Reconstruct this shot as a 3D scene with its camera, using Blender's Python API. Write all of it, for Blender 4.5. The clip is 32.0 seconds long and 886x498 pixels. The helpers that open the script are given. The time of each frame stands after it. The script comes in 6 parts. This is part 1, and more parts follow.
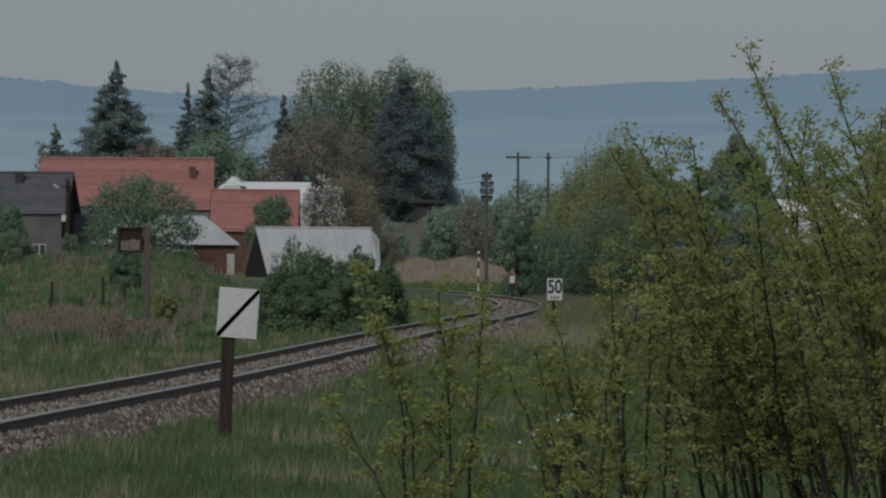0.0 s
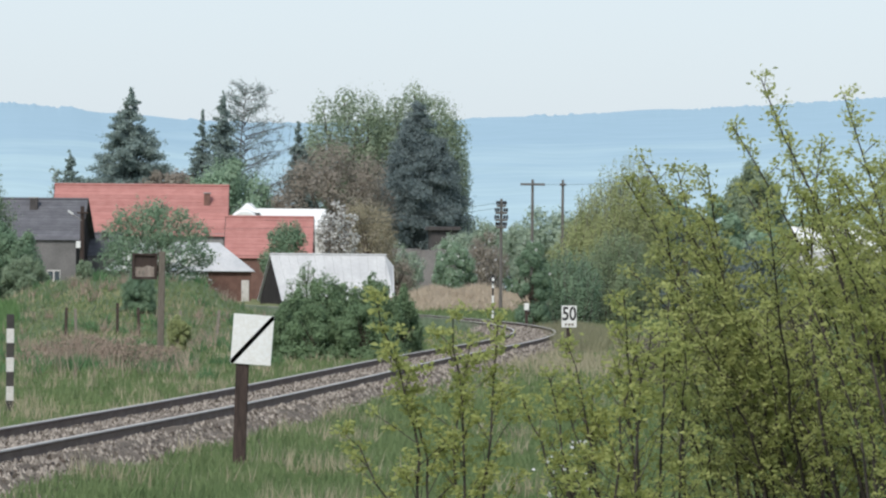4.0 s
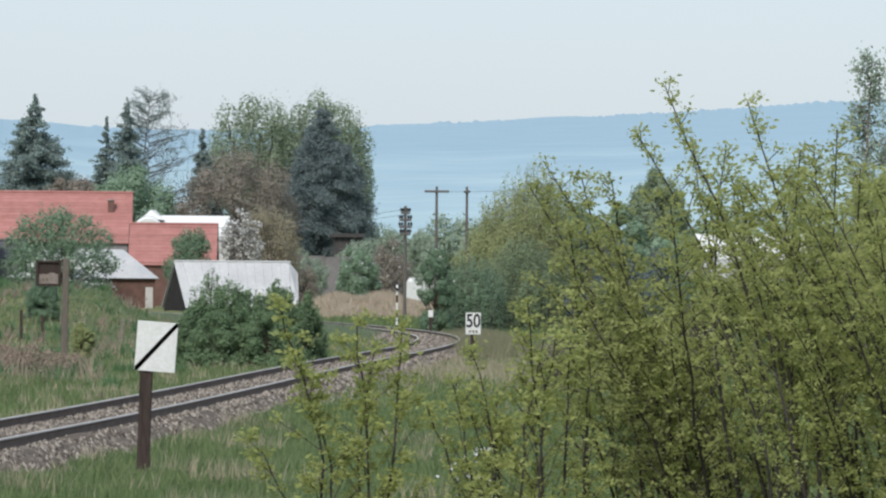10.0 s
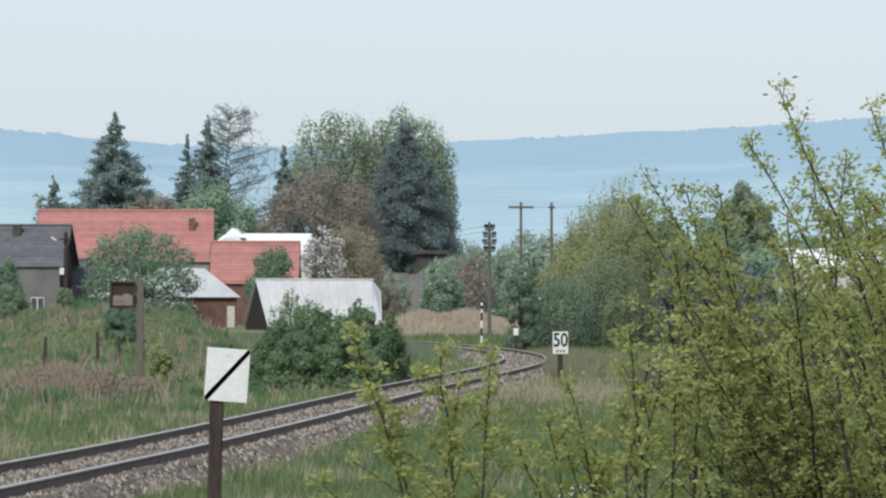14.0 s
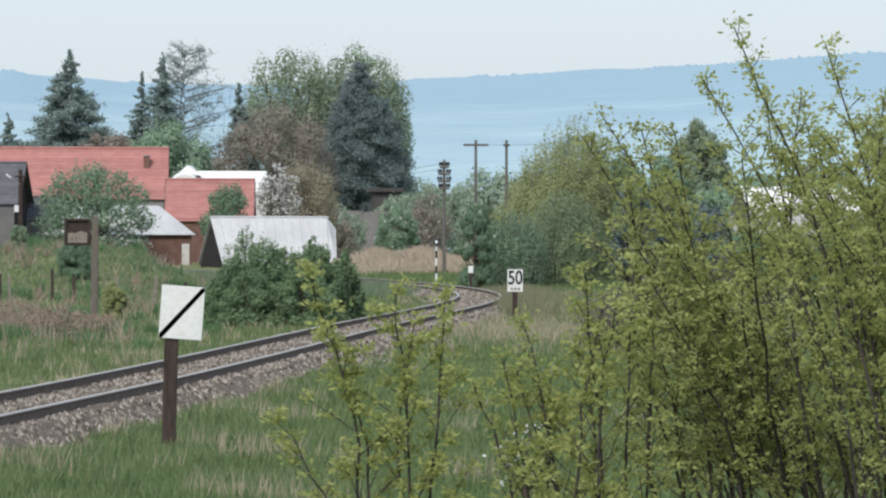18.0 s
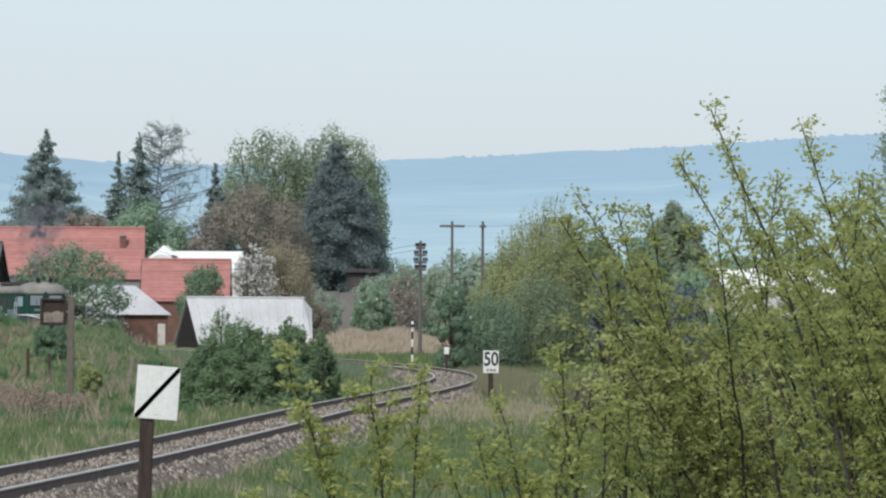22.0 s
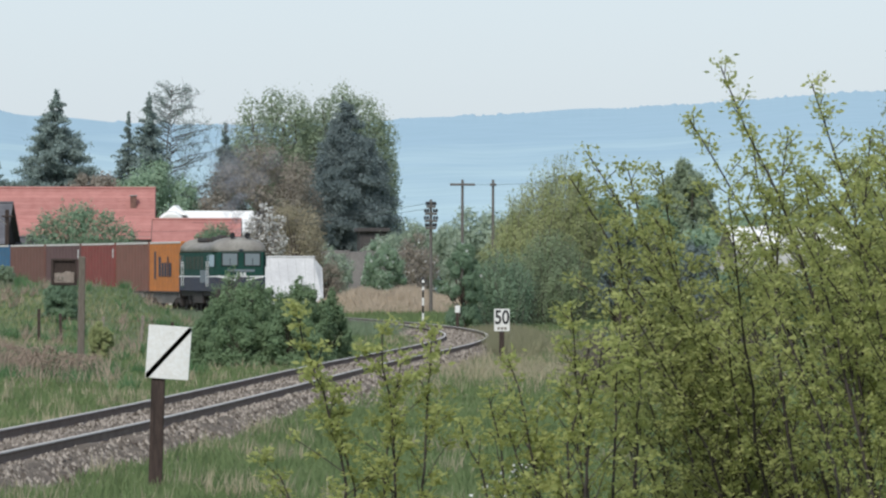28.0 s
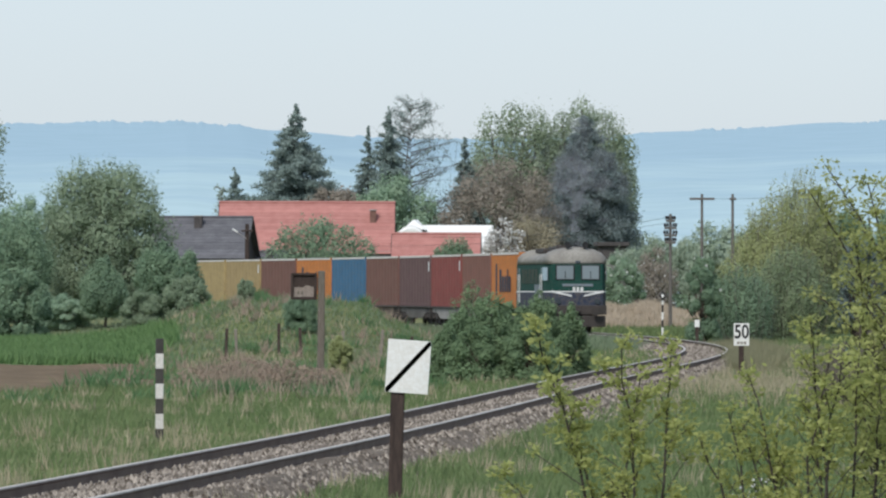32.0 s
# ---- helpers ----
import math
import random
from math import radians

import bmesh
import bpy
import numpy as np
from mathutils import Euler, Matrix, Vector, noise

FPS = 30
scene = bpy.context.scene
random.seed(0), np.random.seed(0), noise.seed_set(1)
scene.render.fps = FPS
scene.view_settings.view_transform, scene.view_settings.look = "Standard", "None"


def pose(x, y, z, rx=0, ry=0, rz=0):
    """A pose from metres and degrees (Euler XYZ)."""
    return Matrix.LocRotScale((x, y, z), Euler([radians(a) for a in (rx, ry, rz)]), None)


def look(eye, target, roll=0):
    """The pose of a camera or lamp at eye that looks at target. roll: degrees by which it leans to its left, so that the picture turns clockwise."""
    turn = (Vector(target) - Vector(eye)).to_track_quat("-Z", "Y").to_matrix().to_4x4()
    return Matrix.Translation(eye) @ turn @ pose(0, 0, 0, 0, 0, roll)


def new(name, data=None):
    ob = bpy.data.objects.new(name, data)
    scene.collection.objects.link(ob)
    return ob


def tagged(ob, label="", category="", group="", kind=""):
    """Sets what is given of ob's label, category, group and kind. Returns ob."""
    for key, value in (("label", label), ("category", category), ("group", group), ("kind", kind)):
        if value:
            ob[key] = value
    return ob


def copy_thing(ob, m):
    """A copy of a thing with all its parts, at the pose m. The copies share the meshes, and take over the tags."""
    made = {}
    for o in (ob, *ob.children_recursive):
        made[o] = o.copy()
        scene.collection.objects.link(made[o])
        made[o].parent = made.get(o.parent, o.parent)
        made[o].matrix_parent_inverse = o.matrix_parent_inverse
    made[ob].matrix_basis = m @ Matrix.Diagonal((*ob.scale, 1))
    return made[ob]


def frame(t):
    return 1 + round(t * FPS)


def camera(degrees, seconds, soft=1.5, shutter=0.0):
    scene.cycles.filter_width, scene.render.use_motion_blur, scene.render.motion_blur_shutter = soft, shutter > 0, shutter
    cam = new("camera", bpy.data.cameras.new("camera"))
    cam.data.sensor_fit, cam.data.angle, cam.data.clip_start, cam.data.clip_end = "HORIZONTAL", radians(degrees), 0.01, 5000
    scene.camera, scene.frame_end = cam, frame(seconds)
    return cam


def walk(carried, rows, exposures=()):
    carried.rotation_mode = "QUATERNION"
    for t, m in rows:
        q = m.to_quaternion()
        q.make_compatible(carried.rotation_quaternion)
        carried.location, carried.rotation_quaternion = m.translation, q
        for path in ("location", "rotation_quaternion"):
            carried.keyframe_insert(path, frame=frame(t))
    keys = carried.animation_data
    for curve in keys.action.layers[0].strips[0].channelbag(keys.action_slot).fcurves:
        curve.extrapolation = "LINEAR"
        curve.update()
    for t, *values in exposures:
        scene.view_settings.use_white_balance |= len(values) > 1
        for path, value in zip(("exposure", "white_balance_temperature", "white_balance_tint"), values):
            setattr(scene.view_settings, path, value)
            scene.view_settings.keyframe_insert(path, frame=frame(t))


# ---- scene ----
# A railway bend at the edge of a village: a signpost-lined track, houses and trees behind it, hazy hills, and a
# container train with a green diesel that comes round the bend. x to the east, y to the north, rail tops at z = 0.
cam = camera(7.628, 32.0, soft=2.3)

# seconds, place of the camera, then its bearing, tilt and lean in degrees
VIEWS = [
    (0, -0.116, -4.000, 2.183, 1.5621, -0.0455, 0.405),
    (0.5, -0.116, -4.000, 2.183, 1.5024, -0.0684, 0.405),
    (1, -0.116, -4.000, 2.183, 1.4388, 0.0736, 0.452),
    (1.5, -0.116, -4.000, 2.183, 1.4239, 0.1530, 0.546),
    (2, -0.116, -4.000, 2.183, 1.3819, 0.1059, 0.405),
    (2.5, -0.116, -4.000, 2.183, 1.4387, 0.1756, 0.546),
    (4.5, -0.116, -4.000, 2.183, 1.4613, 0.1933, 0.464),
    (5, -0.116, -4.000, 2.183, 1.5522, 0.4244, 0.419),
    (5.5, -0.116, -4.000, 2.183, 1.5099, 0.5399, 0.177),
    (6, -0.116, -4.000, 2.183, 1.7251, 0.7773, 0.279),
    (6.5, -0.116, -4.000, 2.183, 1.8883, 0.8547, 0.372),
    (7, -0.116, -4.000, 2.183, 2.0534, 0.7226, 0.270),
    (7.5, -0.116, -4.000, 2.183, 2.1254, 0.5208, 0.516),
    (8, -0.116, -4.000, 2.183, 2.2040, 0.4826, 0.458),
    (8.5, -0.116, -4.000, 2.183, 2.2934, 0.4910, 0.464),
    (9, -0.116, -4.000, 2.183, 2.3935, 0.5454, 0.510),
    (9.5, -0.116, -4.000, 2.183, 2.3243, 0.4334, 0.653),
    (10, -0.116, -4.000, 2.183, 2.2619, 0.2535, 0.512),
    (10.5, -0.116, -4.000, 2.183, 2.3323, 0.2600, 0.464),
    (11, -0.116, -4.000, 2.183, 2.2718, 0.2541, 0.269),
    (11.5, -0.116, -4.000, 2.183, 1.9282, 0.3098, 0.175),
    (12, 0.030, 1.300, 2.256, 1.7545, 0.1481, 0.107),
    (12.5, 0.030, 1.300, 2.256, 1.6681, 0.1120, -0.017),
    (13, 0.030, 1.300, 2.256, 1.6793, 0.2770, 0.025),
    (13.5, 0.030, 1.300, 2.256, 1.5306, 0.4088, 0.107),
    (15.5, 0.030, 1.300, 2.256, 1.6354, 0.2035, 0.098),
    (16, 0.030, 1.300, 2.256, 1.7224, 0.1655, 0.235),
    (16.5, 0.030, 1.300, 2.256, 1.7306, 0.1412, 0.322),
    (17, 0.030, 1.300, 2.256, 1.7462, 0.0443, 0.322),
    (17.5, 0.030, 1.300, 2.256, 1.8325, 0.1408, 0.462),
    (18, 0.030, 1.300, 2.256, 1.9313, -0.1490, 0.147),
    (18.5, 0.030, 1.300, 2.256, 1.9976, -0.4405, 0.279),
    (19, 0.030, 1.300, 2.256, 2.2092, -0.1809, 0.320),
    (19.5, 0.030, 1.300, 2.256, 2.2187, 0.2231, 0.362),
    (20, 0.030, 1.300, 2.256, 2.1494, 0.4639, 0.187),
    (20.5, 0.030, 1.300, 2.256, 2.1565, 0.4319, 0.100),
    (21, 0.030, 1.300, 2.256, 2.2732, 0.3789, 0.323),
    (21.5, 0.030, 1.300, 2.256, 2.1800, 0.4095, 0.361),
    (22, 0.030, 1.300, 2.256, 2.1343, 0.5509, 0.361),
    (22.5, 0.030, 1.300, 2.256, 2.0595, 0.5647, 0.187),
    (23, 0.030, 1.300, 2.256, 2.1111, 0.6787, 0.274),
    (23.5, 0.030, 1.300, 2.256, 1.8911, 0.8280, 0.145),
    (24, 0.030, 1.300, 2.256, 1.7488, 0.9226, 0.239),
    (24.5, 0.030, 1.300, 2.256, 1.6749, 0.8943, 0.141),
    (25, 0.030, 1.300, 2.256, 1.7835, 0.6997, 0.277),
    (25.5, 0.030, 1.300, 2.256, 1.8919, 0.5799, 0.232),
    (27.5, 0.030, 1.300, 2.256, 2.0766, 0.2013, 0.276),
    (28, 0.030, 1.300, 2.256, 2.0454, 0.1930, 0.099),
    (28.5, 0.030, 1.300, 2.256, 1.4525, 0.2511, 0.053),
    (29, 0.030, 1.300, 2.256, 0.8417, 0.3030, 0.062),
    (29.5, 0.030, 1.300, 2.256, 0.6219, 0.2990, 0.103),
    (30, 0.030, 1.300, 2.256, 0.6214, 0.3289, 0.022),
    (30.5, 0.030, 1.300, 2.256, 0.4211, 0.1160, 0.106),
    (31, 0.030, 1.300, 2.256, -0.0451, 0.1939, 0.066),
    (31.5, 0.030, 1.300, 2.256, -0.0121, 0.1983, 0.016),
    (32, 0.030, 1.300, 2.256, -0.0190, 0.3131, 0.104)
]


def view(x, y, z, bearing, tilt, lean):
    b, e = radians(bearing), radians(tilt)
    way = Vector((math.sin(b) * math.cos(e), math.cos(b) * math.cos(e), math.sin(e)))
    eye = Vector((x, y, z))
    return look(eye, eye + way * 100, lean)


walk(cam, [(t, view(*v)) for t, *v in VIEWS],
     exposures=[(0, -1.45), (0.1, -1.2), (0.2, -0.8), (0.3, -0.45), (0.4, -0.1), (0.5, 0.11), (4.5, 0.06), (6, -0.15), (7, -0.3), (8, -0.12), (9, -0.08), (11, 0.02), (12, -0.01), (17, 0.0), (18, 0.06),
                (18.5, 0.2), (19, 0.27), (19.5, 0.18), (20, 0.03), (20.5, -0.03), (22, -0.04), (24, -0.34), (25.5, -0.3), (28, 0.0), (30, -0.06), (32, -0.02)])

# ---- light: a bright hazy day ----
world = bpy.data.worlds.new("sky")
scene.world = world
world.use_nodes = True
wn = world.node_tree.nodes
sky = wn.new("ShaderNodeTexSky")
sky.sky_type, sky.sun_disc = "NISHITA", False
SUN_EL, SUN_AZ = radians(48), radians(205)
sky.sun_elevation, sky.sun_rotation = SUN_EL, SUN_AZ
sky.altitude, sky.air_density, sky.dust_density, sky.ozone_density = 0, 1.0, 1.0, 1.5
haze = wn.new("ShaderNodeMix")
haze.data_type = "RGBA"
haze.inputs[0].default_value = 0.66
haze.inputs[7].default_value = (4.3, 4.98, 5.95, 1)
world.node_tree.links.new(sky.outputs[0], haze.inputs[6])
world.node_tree.links.new(haze.outputs[2], wn["Background"].inputs[0])
wn["Background"].inputs[1].default_value = 0.15
sun = new("sun", bpy.data.lights.new("sun", "SUN"))
sun.data.energy, sun.data.angle, sun.data.color = 3.0, radians(14), (1.0, 0.965, 0.915)
sun_way = Vector((math.sin(SUN_AZ) * math.cos(SUN_EL), math.cos(SUN_AZ) * math.cos(SUN_EL), math.sin(SUN_EL)))
sun.matrix_world = look(sun_way * 300, (0, 0, 0))


# ---- materials ----
def nodes_of(name):
    m = bpy.data.materials.new(name)
    m.use_nodes = True
    return m, m.node_tree.nodes, m.node_tree.links


def mat(name, a, b, scale=1.0, rough=0.8, metal=0.0, bump=0.2, fine=12.0, c=None, spread=(0.35, 0.65), stretch=(1, 1, 1), vary=0.0, spec=0.3):
    """A surface of two tones in patches of about 1/scale metres, with finer grain (a third tone c) and relief."""
    m, n, k = nodes_of(name)
    s = n["Principled BSDF"]
    co, mp = n.new("ShaderNodeTexCoord"), n.new("ShaderNodeMapping")
    mp.inputs["Scale"].default_value = stretch
    k.new(co.outputs["Object"], mp.inputs[0])
    big, small = n.new("ShaderNodeTexNoise"), n.new("ShaderNodeTexNoise")
    big.inputs["Scale"].default_value, big.inputs["Detail"].default_value = scale, 5
    small.inputs["Scale"].default_value, small.inputs["Detail"].default_value = scale * fine, 4
    for t in (big, small):
        k.new(mp.outputs[0], t.inputs["Vector"])
    r1, r2 = n.new("ShaderNodeMapRange"), n.new("ShaderNodeMapRange")
    for r, t in ((r1, big), (r2, small)):
        r.inputs[1].default_value, r.inputs[2].default_value = spread
        k.new(t.outputs["Fac"], r.inputs[0])
    m1, m2 = n.new("ShaderNodeMix"), n.new("ShaderNodeMix")
    m1.data_type = m2.data_type = "RGBA"
    m1.inputs[6].default_value, m1.inputs[7].default_value = (*a, 1), (*b, 1)
    k.new(r1.outputs[0], m1.inputs[0])
    k.new(m1.outputs[2], m2.inputs[6])
    m2.inputs[7].default_value = (*(c or [0.7 * q for q in a]), 1)
    half = n.new("ShaderNodeMath")
    half.operation, half.inputs[1].default_value = "MULTIPLY", 0.45
    k.new(r2.outputs[0], half.inputs[0])
    k.new(half.outputs[0], m2.inputs[0])
    last = m2.outputs[2]
    if vary:
        info, hsv, vr = n.new("ShaderNodeObjectInfo"), n.new("ShaderNodeHueSaturation"), n.new("ShaderNodeMapRange")
        vr.inputs[3].default_value, vr.inputs[4].default_value = 1 - vary, 1 + vary
        k.new(info.outputs["Random"], vr.inputs[0])
        k.new(vr.outputs[0], hsv.inputs["Value"])
        k.new(last, hsv.inputs["Color"])
        last = hsv.outputs[0]
    k.new(last, s.inputs["Base Color"])
    s.inputs["Roughness"].default_value, s.inputs["Metallic"].default_value = rough, metal
    s.inputs["Specular IOR Level"].default_value = spec
    if bump:
        bp = n.new("ShaderNodeBump")
        bp.inputs["Strength"].default_value, bp.inputs["Distance"].default_value = bump, 0.03
        k.new(small.outputs["Fac"], bp.inputs["Height"])
        k.new(bp.outputs[0], s.inputs["Normal"])
    return m


def leaf_mat(name, a, b, through_light=0.35, patch=0.9, single=0.25):
    """Leaves between tones a and b, in patches of about 1/patch metres and one by one, partly translucent."""
    m, n, k = nodes_of(name)
    n.remove(n["Principled BSDF"])
    geo, mix = n.new("ShaderNodeNewGeometry"), n.new("ShaderNodeMix")
    mix.data_type = "RGBA"
    mix.inputs[6].default_value, mix.inputs[7].default_value = (*a, 1), (*b, 1)
    co, noise, rng, fac = n.new("ShaderNodeTexCoord"), n.new("ShaderNodeTexNoise"), n.new("ShaderNodeMapRange"), n.new("ShaderNodeMix")
    noise.inputs["Scale"].default_value, noise.inputs["Detail"].default_value = patch, 3
    rng.inputs[1].default_value, rng.inputs[2].default_value = 0.3, 0.7
    fac.inputs[0].default_value = single
    k.new(co.outputs["Object"], noise.inputs["Vector"])
    k.new(noise.outputs["Fac"], rng.inputs[0])
    k.new(rng.outputs[0], fac.inputs[2])
    k.new(geo.outputs["Random Per Island"], fac.inputs[3])
    k.new(fac.outputs[0], mix.inputs[0])
    d, t, x = n.new("ShaderNodeBsdfDiffuse"), n.new("ShaderNodeBsdfTranslucent"), n.new("ShaderNodeMixShader")
    x.inputs[0].default_value = through_light
    k.new(mix.outputs[2], d.inputs[0])
    k.new(mix.outputs[2], t.inputs[0])
    k.new(d.outputs[0], x.inputs[1])
    k.new(t.outputs[0], x.inputs[2])
    k.new(x.outputs[0], n["Material Output"].inputs[0])
    return m


def glass_mat(name, tone):
    m, n, k = nodes_of(name)
    s = n["Principled BSDF"]
    s.inputs["Base Color"].default_value, s.inputs["Roughness"].default_value = (*tone, 1), 0.08
    s.inputs["Specular IOR Level"].default_value = 0.8
    return m


M_GROUND = mat("meadow", (0.11, 0.15, 0.06), (0.17, 0.18, 0.09), 0.35, 0.95, bump=0.6, c=(0.2, 0.17, 0.09), spec=0.05)
M_CROP = mat("young_crop", (0.11, 0.18, 0.08), (0.14, 0.21, 0.095), 0.4, 0.9, bump=0.5, spec=0.05)
M_SOIL = mat("ploughed_soil", (0.13, 0.098, 0.066), (0.19, 0.145, 0.095), 0.5, 0.95, bump=0.7, spec=0.05)
M_BALLAST = mat("ballast", (0.13, 0.108, 0.088), (0.2, 0.17, 0.14), 1.2, 0.95, bump=0.9, fine=14, c=(0.06, 0.05, 0.042), spec=0.05)
M_STONE = leaf_mat("crushed_stone", (0.055, 0.044, 0.035), (0.40, 0.355, 0.305), 0.0, 0.5, 0.95)
M_RAIL = mat("rusty_rail", (0.125, 0.09, 0.072), (0.18, 0.135, 0.108), 1.5, 0.75, 0.3, bump=0.2)
# worn steel; the highlight along the head is put into this pale matte tone
M_RAILTOP = mat("worn_rail_highlight", (0.4, 0.38, 0.35), (0.52, 0.49, 0.46), 2.0, 0.7, 0.0, bump=0.05)
M_SLEEPER = mat("sleeper_wood", (0.09, 0.07, 0.055), (0.14, 0.11, 0.09), 3, 0.9, stretch=(1, 6, 1), vary=0.2)
M_POST = mat("weathered_brown_wood", (0.038, 0.027, 0.023), (0.08, 0.056, 0.047), 4, 0.85, stretch=(6, 6, 1))
M_GREYWOOD = mat("grey_wood", (0.2, 0.17, 0.14), (0.28, 0.25, 0.21), 4, 0.9, stretch=(6, 6, 1))
M_OLDPOST = mat("grey_brown_post", (0.13, 0.11, 0.09), (0.19, 0.165, 0.135), 4, 0.9, stretch=(6, 6, 1))
M_WHITE = mat("white_enamel", (0.72, 0.73, 0.71), (0.8, 0.8, 0.78), 2.5, 0.5, bump=0.05, c=(0.6, 0.57, 0.5))
M_BLACK = mat("black_paint", (0.018, 0.018, 0.02), (0.03, 0.03, 0.03), 4, 0.6, bump=0.05)
M_OLDBLACK = mat("faded_black_paint", (0.045, 0.042, 0.04), (0.075, 0.068, 0.062), 4, 0.8, bump=0.1)
M_PEEL = mat("peeling_beige_paint", (0.5, 0.42, 0.36), (0.66, 0.57, 0.5), 8, 0.85, c=(0.2, 0.14, 0.11))
M_DIRTYWHITE = mat("dirty_white_paint", (0.6, 0.58, 0.55), (0.72, 0.7, 0.68), 3, 0.7, c=(0.4, 0.36, 0.3))
M_REDTILE = mat("red_roof_tile", (0.36, 0.155, 0.135), (0.43, 0.2, 0.175), 1.6, 0.85, bump=0.3, fine=8, c=(0.3, 0.13, 0.11), vary=0.08)
M_GREYTILE = mat("grey_roof_tile", (0.10, 0.10, 0.11), (0.14, 0.14, 0.15), 1.4, 0.85, bump=0.3, fine=8, vary=0.12)
M_SHEET = mat("white_roof_sheet", (0.5, 0.5, 0.5), (0.62, 0.62, 0.61), 0.6, 0.75, bump=0.15, c=(0.42, 0.41, 0.4))
M_PALEROOF = mat("pale_grey_sheet", (0.45, 0.46, 0.47), (0.55, 0.55, 0.55), 1.0, 0.7)
M_PLASTER = mat("plaster", (0.25, 0.245, 0.24), (0.32, 0.31, 0.3), 0.8, 0.9)
M_DIMPLASTER = mat("dim_grey_plaster", (0.15, 0.145, 0.14), (0.2, 0.19, 0.185), 0.8, 0.9)
M_BRICKWALL = mat("brown_brick", (0.15, 0.085, 0.068), (0.21, 0.12, 0.095), 2.0, 0.9, fine=10)
M_DARKWOOD = mat("dark_boards", (0.06, 0.055, 0.055), (0.1, 0.09, 0.085), 2.0, 0.9, stretch=(4, 4, 1))
M_POLE = mat("grey_pole_wood", (0.12, 0.11, 0.1), (0.17, 0.155, 0.14), 3, 0.9, stretch=(6, 6, 1))
M_CONCRETE = mat("concrete", (0.26, 0.25, 0.24), (0.34, 0.33, 0.31), 1.2, 0.9)
M_OLDWALL = mat("stained_concrete", (0.17, 0.16, 0.155), (0.25, 0.235, 0.225), 0.9, 0.9, c=(0.13, 0.115, 0.105))
M_GLASS = glass_mat("window_glass", (0.05, 0.06, 0.07))
M_BARK = mat("bark", (0.09, 0.07, 0.055), (0.14, 0.11, 0.09), 5, 0.95, stretch=(4, 4, 1), bump=0.6)
M_TWIG = mat("dark_stem", (0.045, 0.037, 0.032), (0.075, 0.062, 0.054), 8, 0.85, bump=0.3)
M_PALETWIG = mat("grey_twig", (0.16, 0.14, 0.12), (0.22, 0.19, 0.17), 8, 0.9, bump=0.3)
L_BUSH = leaf_mat("spring_leaf", (0.325, 0.365, 0.125), (0.535, 0.560, 0.235), 0.58, single=0.5)
L_OLDBUSH = leaf_mat("deep_olive_leaf", (0.280, 0.315, 0.115), (0.465, 0.490, 0.205), 0.5, single=0.5)
L_WILLOW = leaf_mat("willow_leaf", (0.235, 0.305, 0.200), (0.370, 0.430, 0.300), 0.45)
L_SPRUCE = leaf_mat("spruce_needles", (0.200, 0.262, 0.245), (0.310, 0.380, 0.345), 0.3)
L_DARK = leaf_mat("dark_leaf", (0.165, 0.255, 0.172), (0.290, 0.390, 0.255), 0.4)
L_GREEN = leaf_mat("green_leaf", (0.235, 0.342, 0.235), (0.375, 0.484, 0.343), 0.42)
L_SAGE = leaf_mat("grey_green_leaf", (0.286, 0.362, 0.273), (0.437, 0.512, 0.391), 0.42)
L_OLIVE = leaf_mat("olive_leaf", (0.295, 0.335, 0.155), (0.425, 0.460, 0.235), 0.42)
L_THICKET = leaf_mat("grey_green_thicket_leaf", (0.205, 0.275, 0.165), (0.320, 0.385, 0.235), 0.42)
L_BROWN = leaf_mat("reddish_bud", (0.285, 0.255, 0.215), (0.385, 0.345, 0.285), 0.4)
L_RUST = leaf_mat("rusty_bud", (0.320, 0.285, 0.200), (0.425, 0.385, 0.275), 0.4)
L_BLOSSOM = leaf_mat("white_blossom", (0.6, 0.6, 0.57), (0.75, 0.74, 0.72), 0.3)
L_GRASS = leaf_mat("grass_blade", (0.121, 0.183, 0.075), (0.215, 0.267, 0.132), 0.35)
L_STRAW = leaf_mat("dry_grass", (0.34, 0.30, 0.2), (0.46, 0.41, 0.29), 0.3)
L_REED = leaf_mat("reddish_dry_weed", (0.292, 0.224, 0.180), (0.438, 0.356, 0.278), 0.3)
L_PINKSTRAW = leaf_mat("bleached_grass", (0.44, 0.36, 0.27), (0.56, 0.47, 0.36), 0.3)
L_JUNIPER = leaf_mat("juniper_sprig", (0.165, 0.240, 0.135), (0.270, 0.370, 0.210), 0.42)
L_YEW = leaf_mat("yew_needles", (0.150, 0.195, 0.195), (0.240, 0.290, 0.285), 0.3)
L_MOUND = leaf_mat("short_grass", (0.168, 0.224, 0.135), (0.241, 0.291, 0.193), 0.35)
L_VERGE = leaf_mat("fading_verge_grass", (0.21, 0.215, 0.125), (0.31, 0.29, 0.19), 0.35)
L_FIELD = leaf_mat("soft_grey_green_leaf", (0.228, 0.300, 0.200), (0.350, 0.425, 0.295), 0.42)
L_SCRUB = leaf_mat("dull_brown_bud", (0.150, 0.135, 0.110), (0.215, 0.195, 0.155), 0.3)
L_LUSH = leaf_mat("lush_blade", (0.1, 0.19, 0.085), (0.16, 0.26, 0.13), 0.4)
L_CROP = leaf_mat("crop_blade", (0.120, 0.208, 0.078), (0.179, 0.273, 0.125), 0.3)


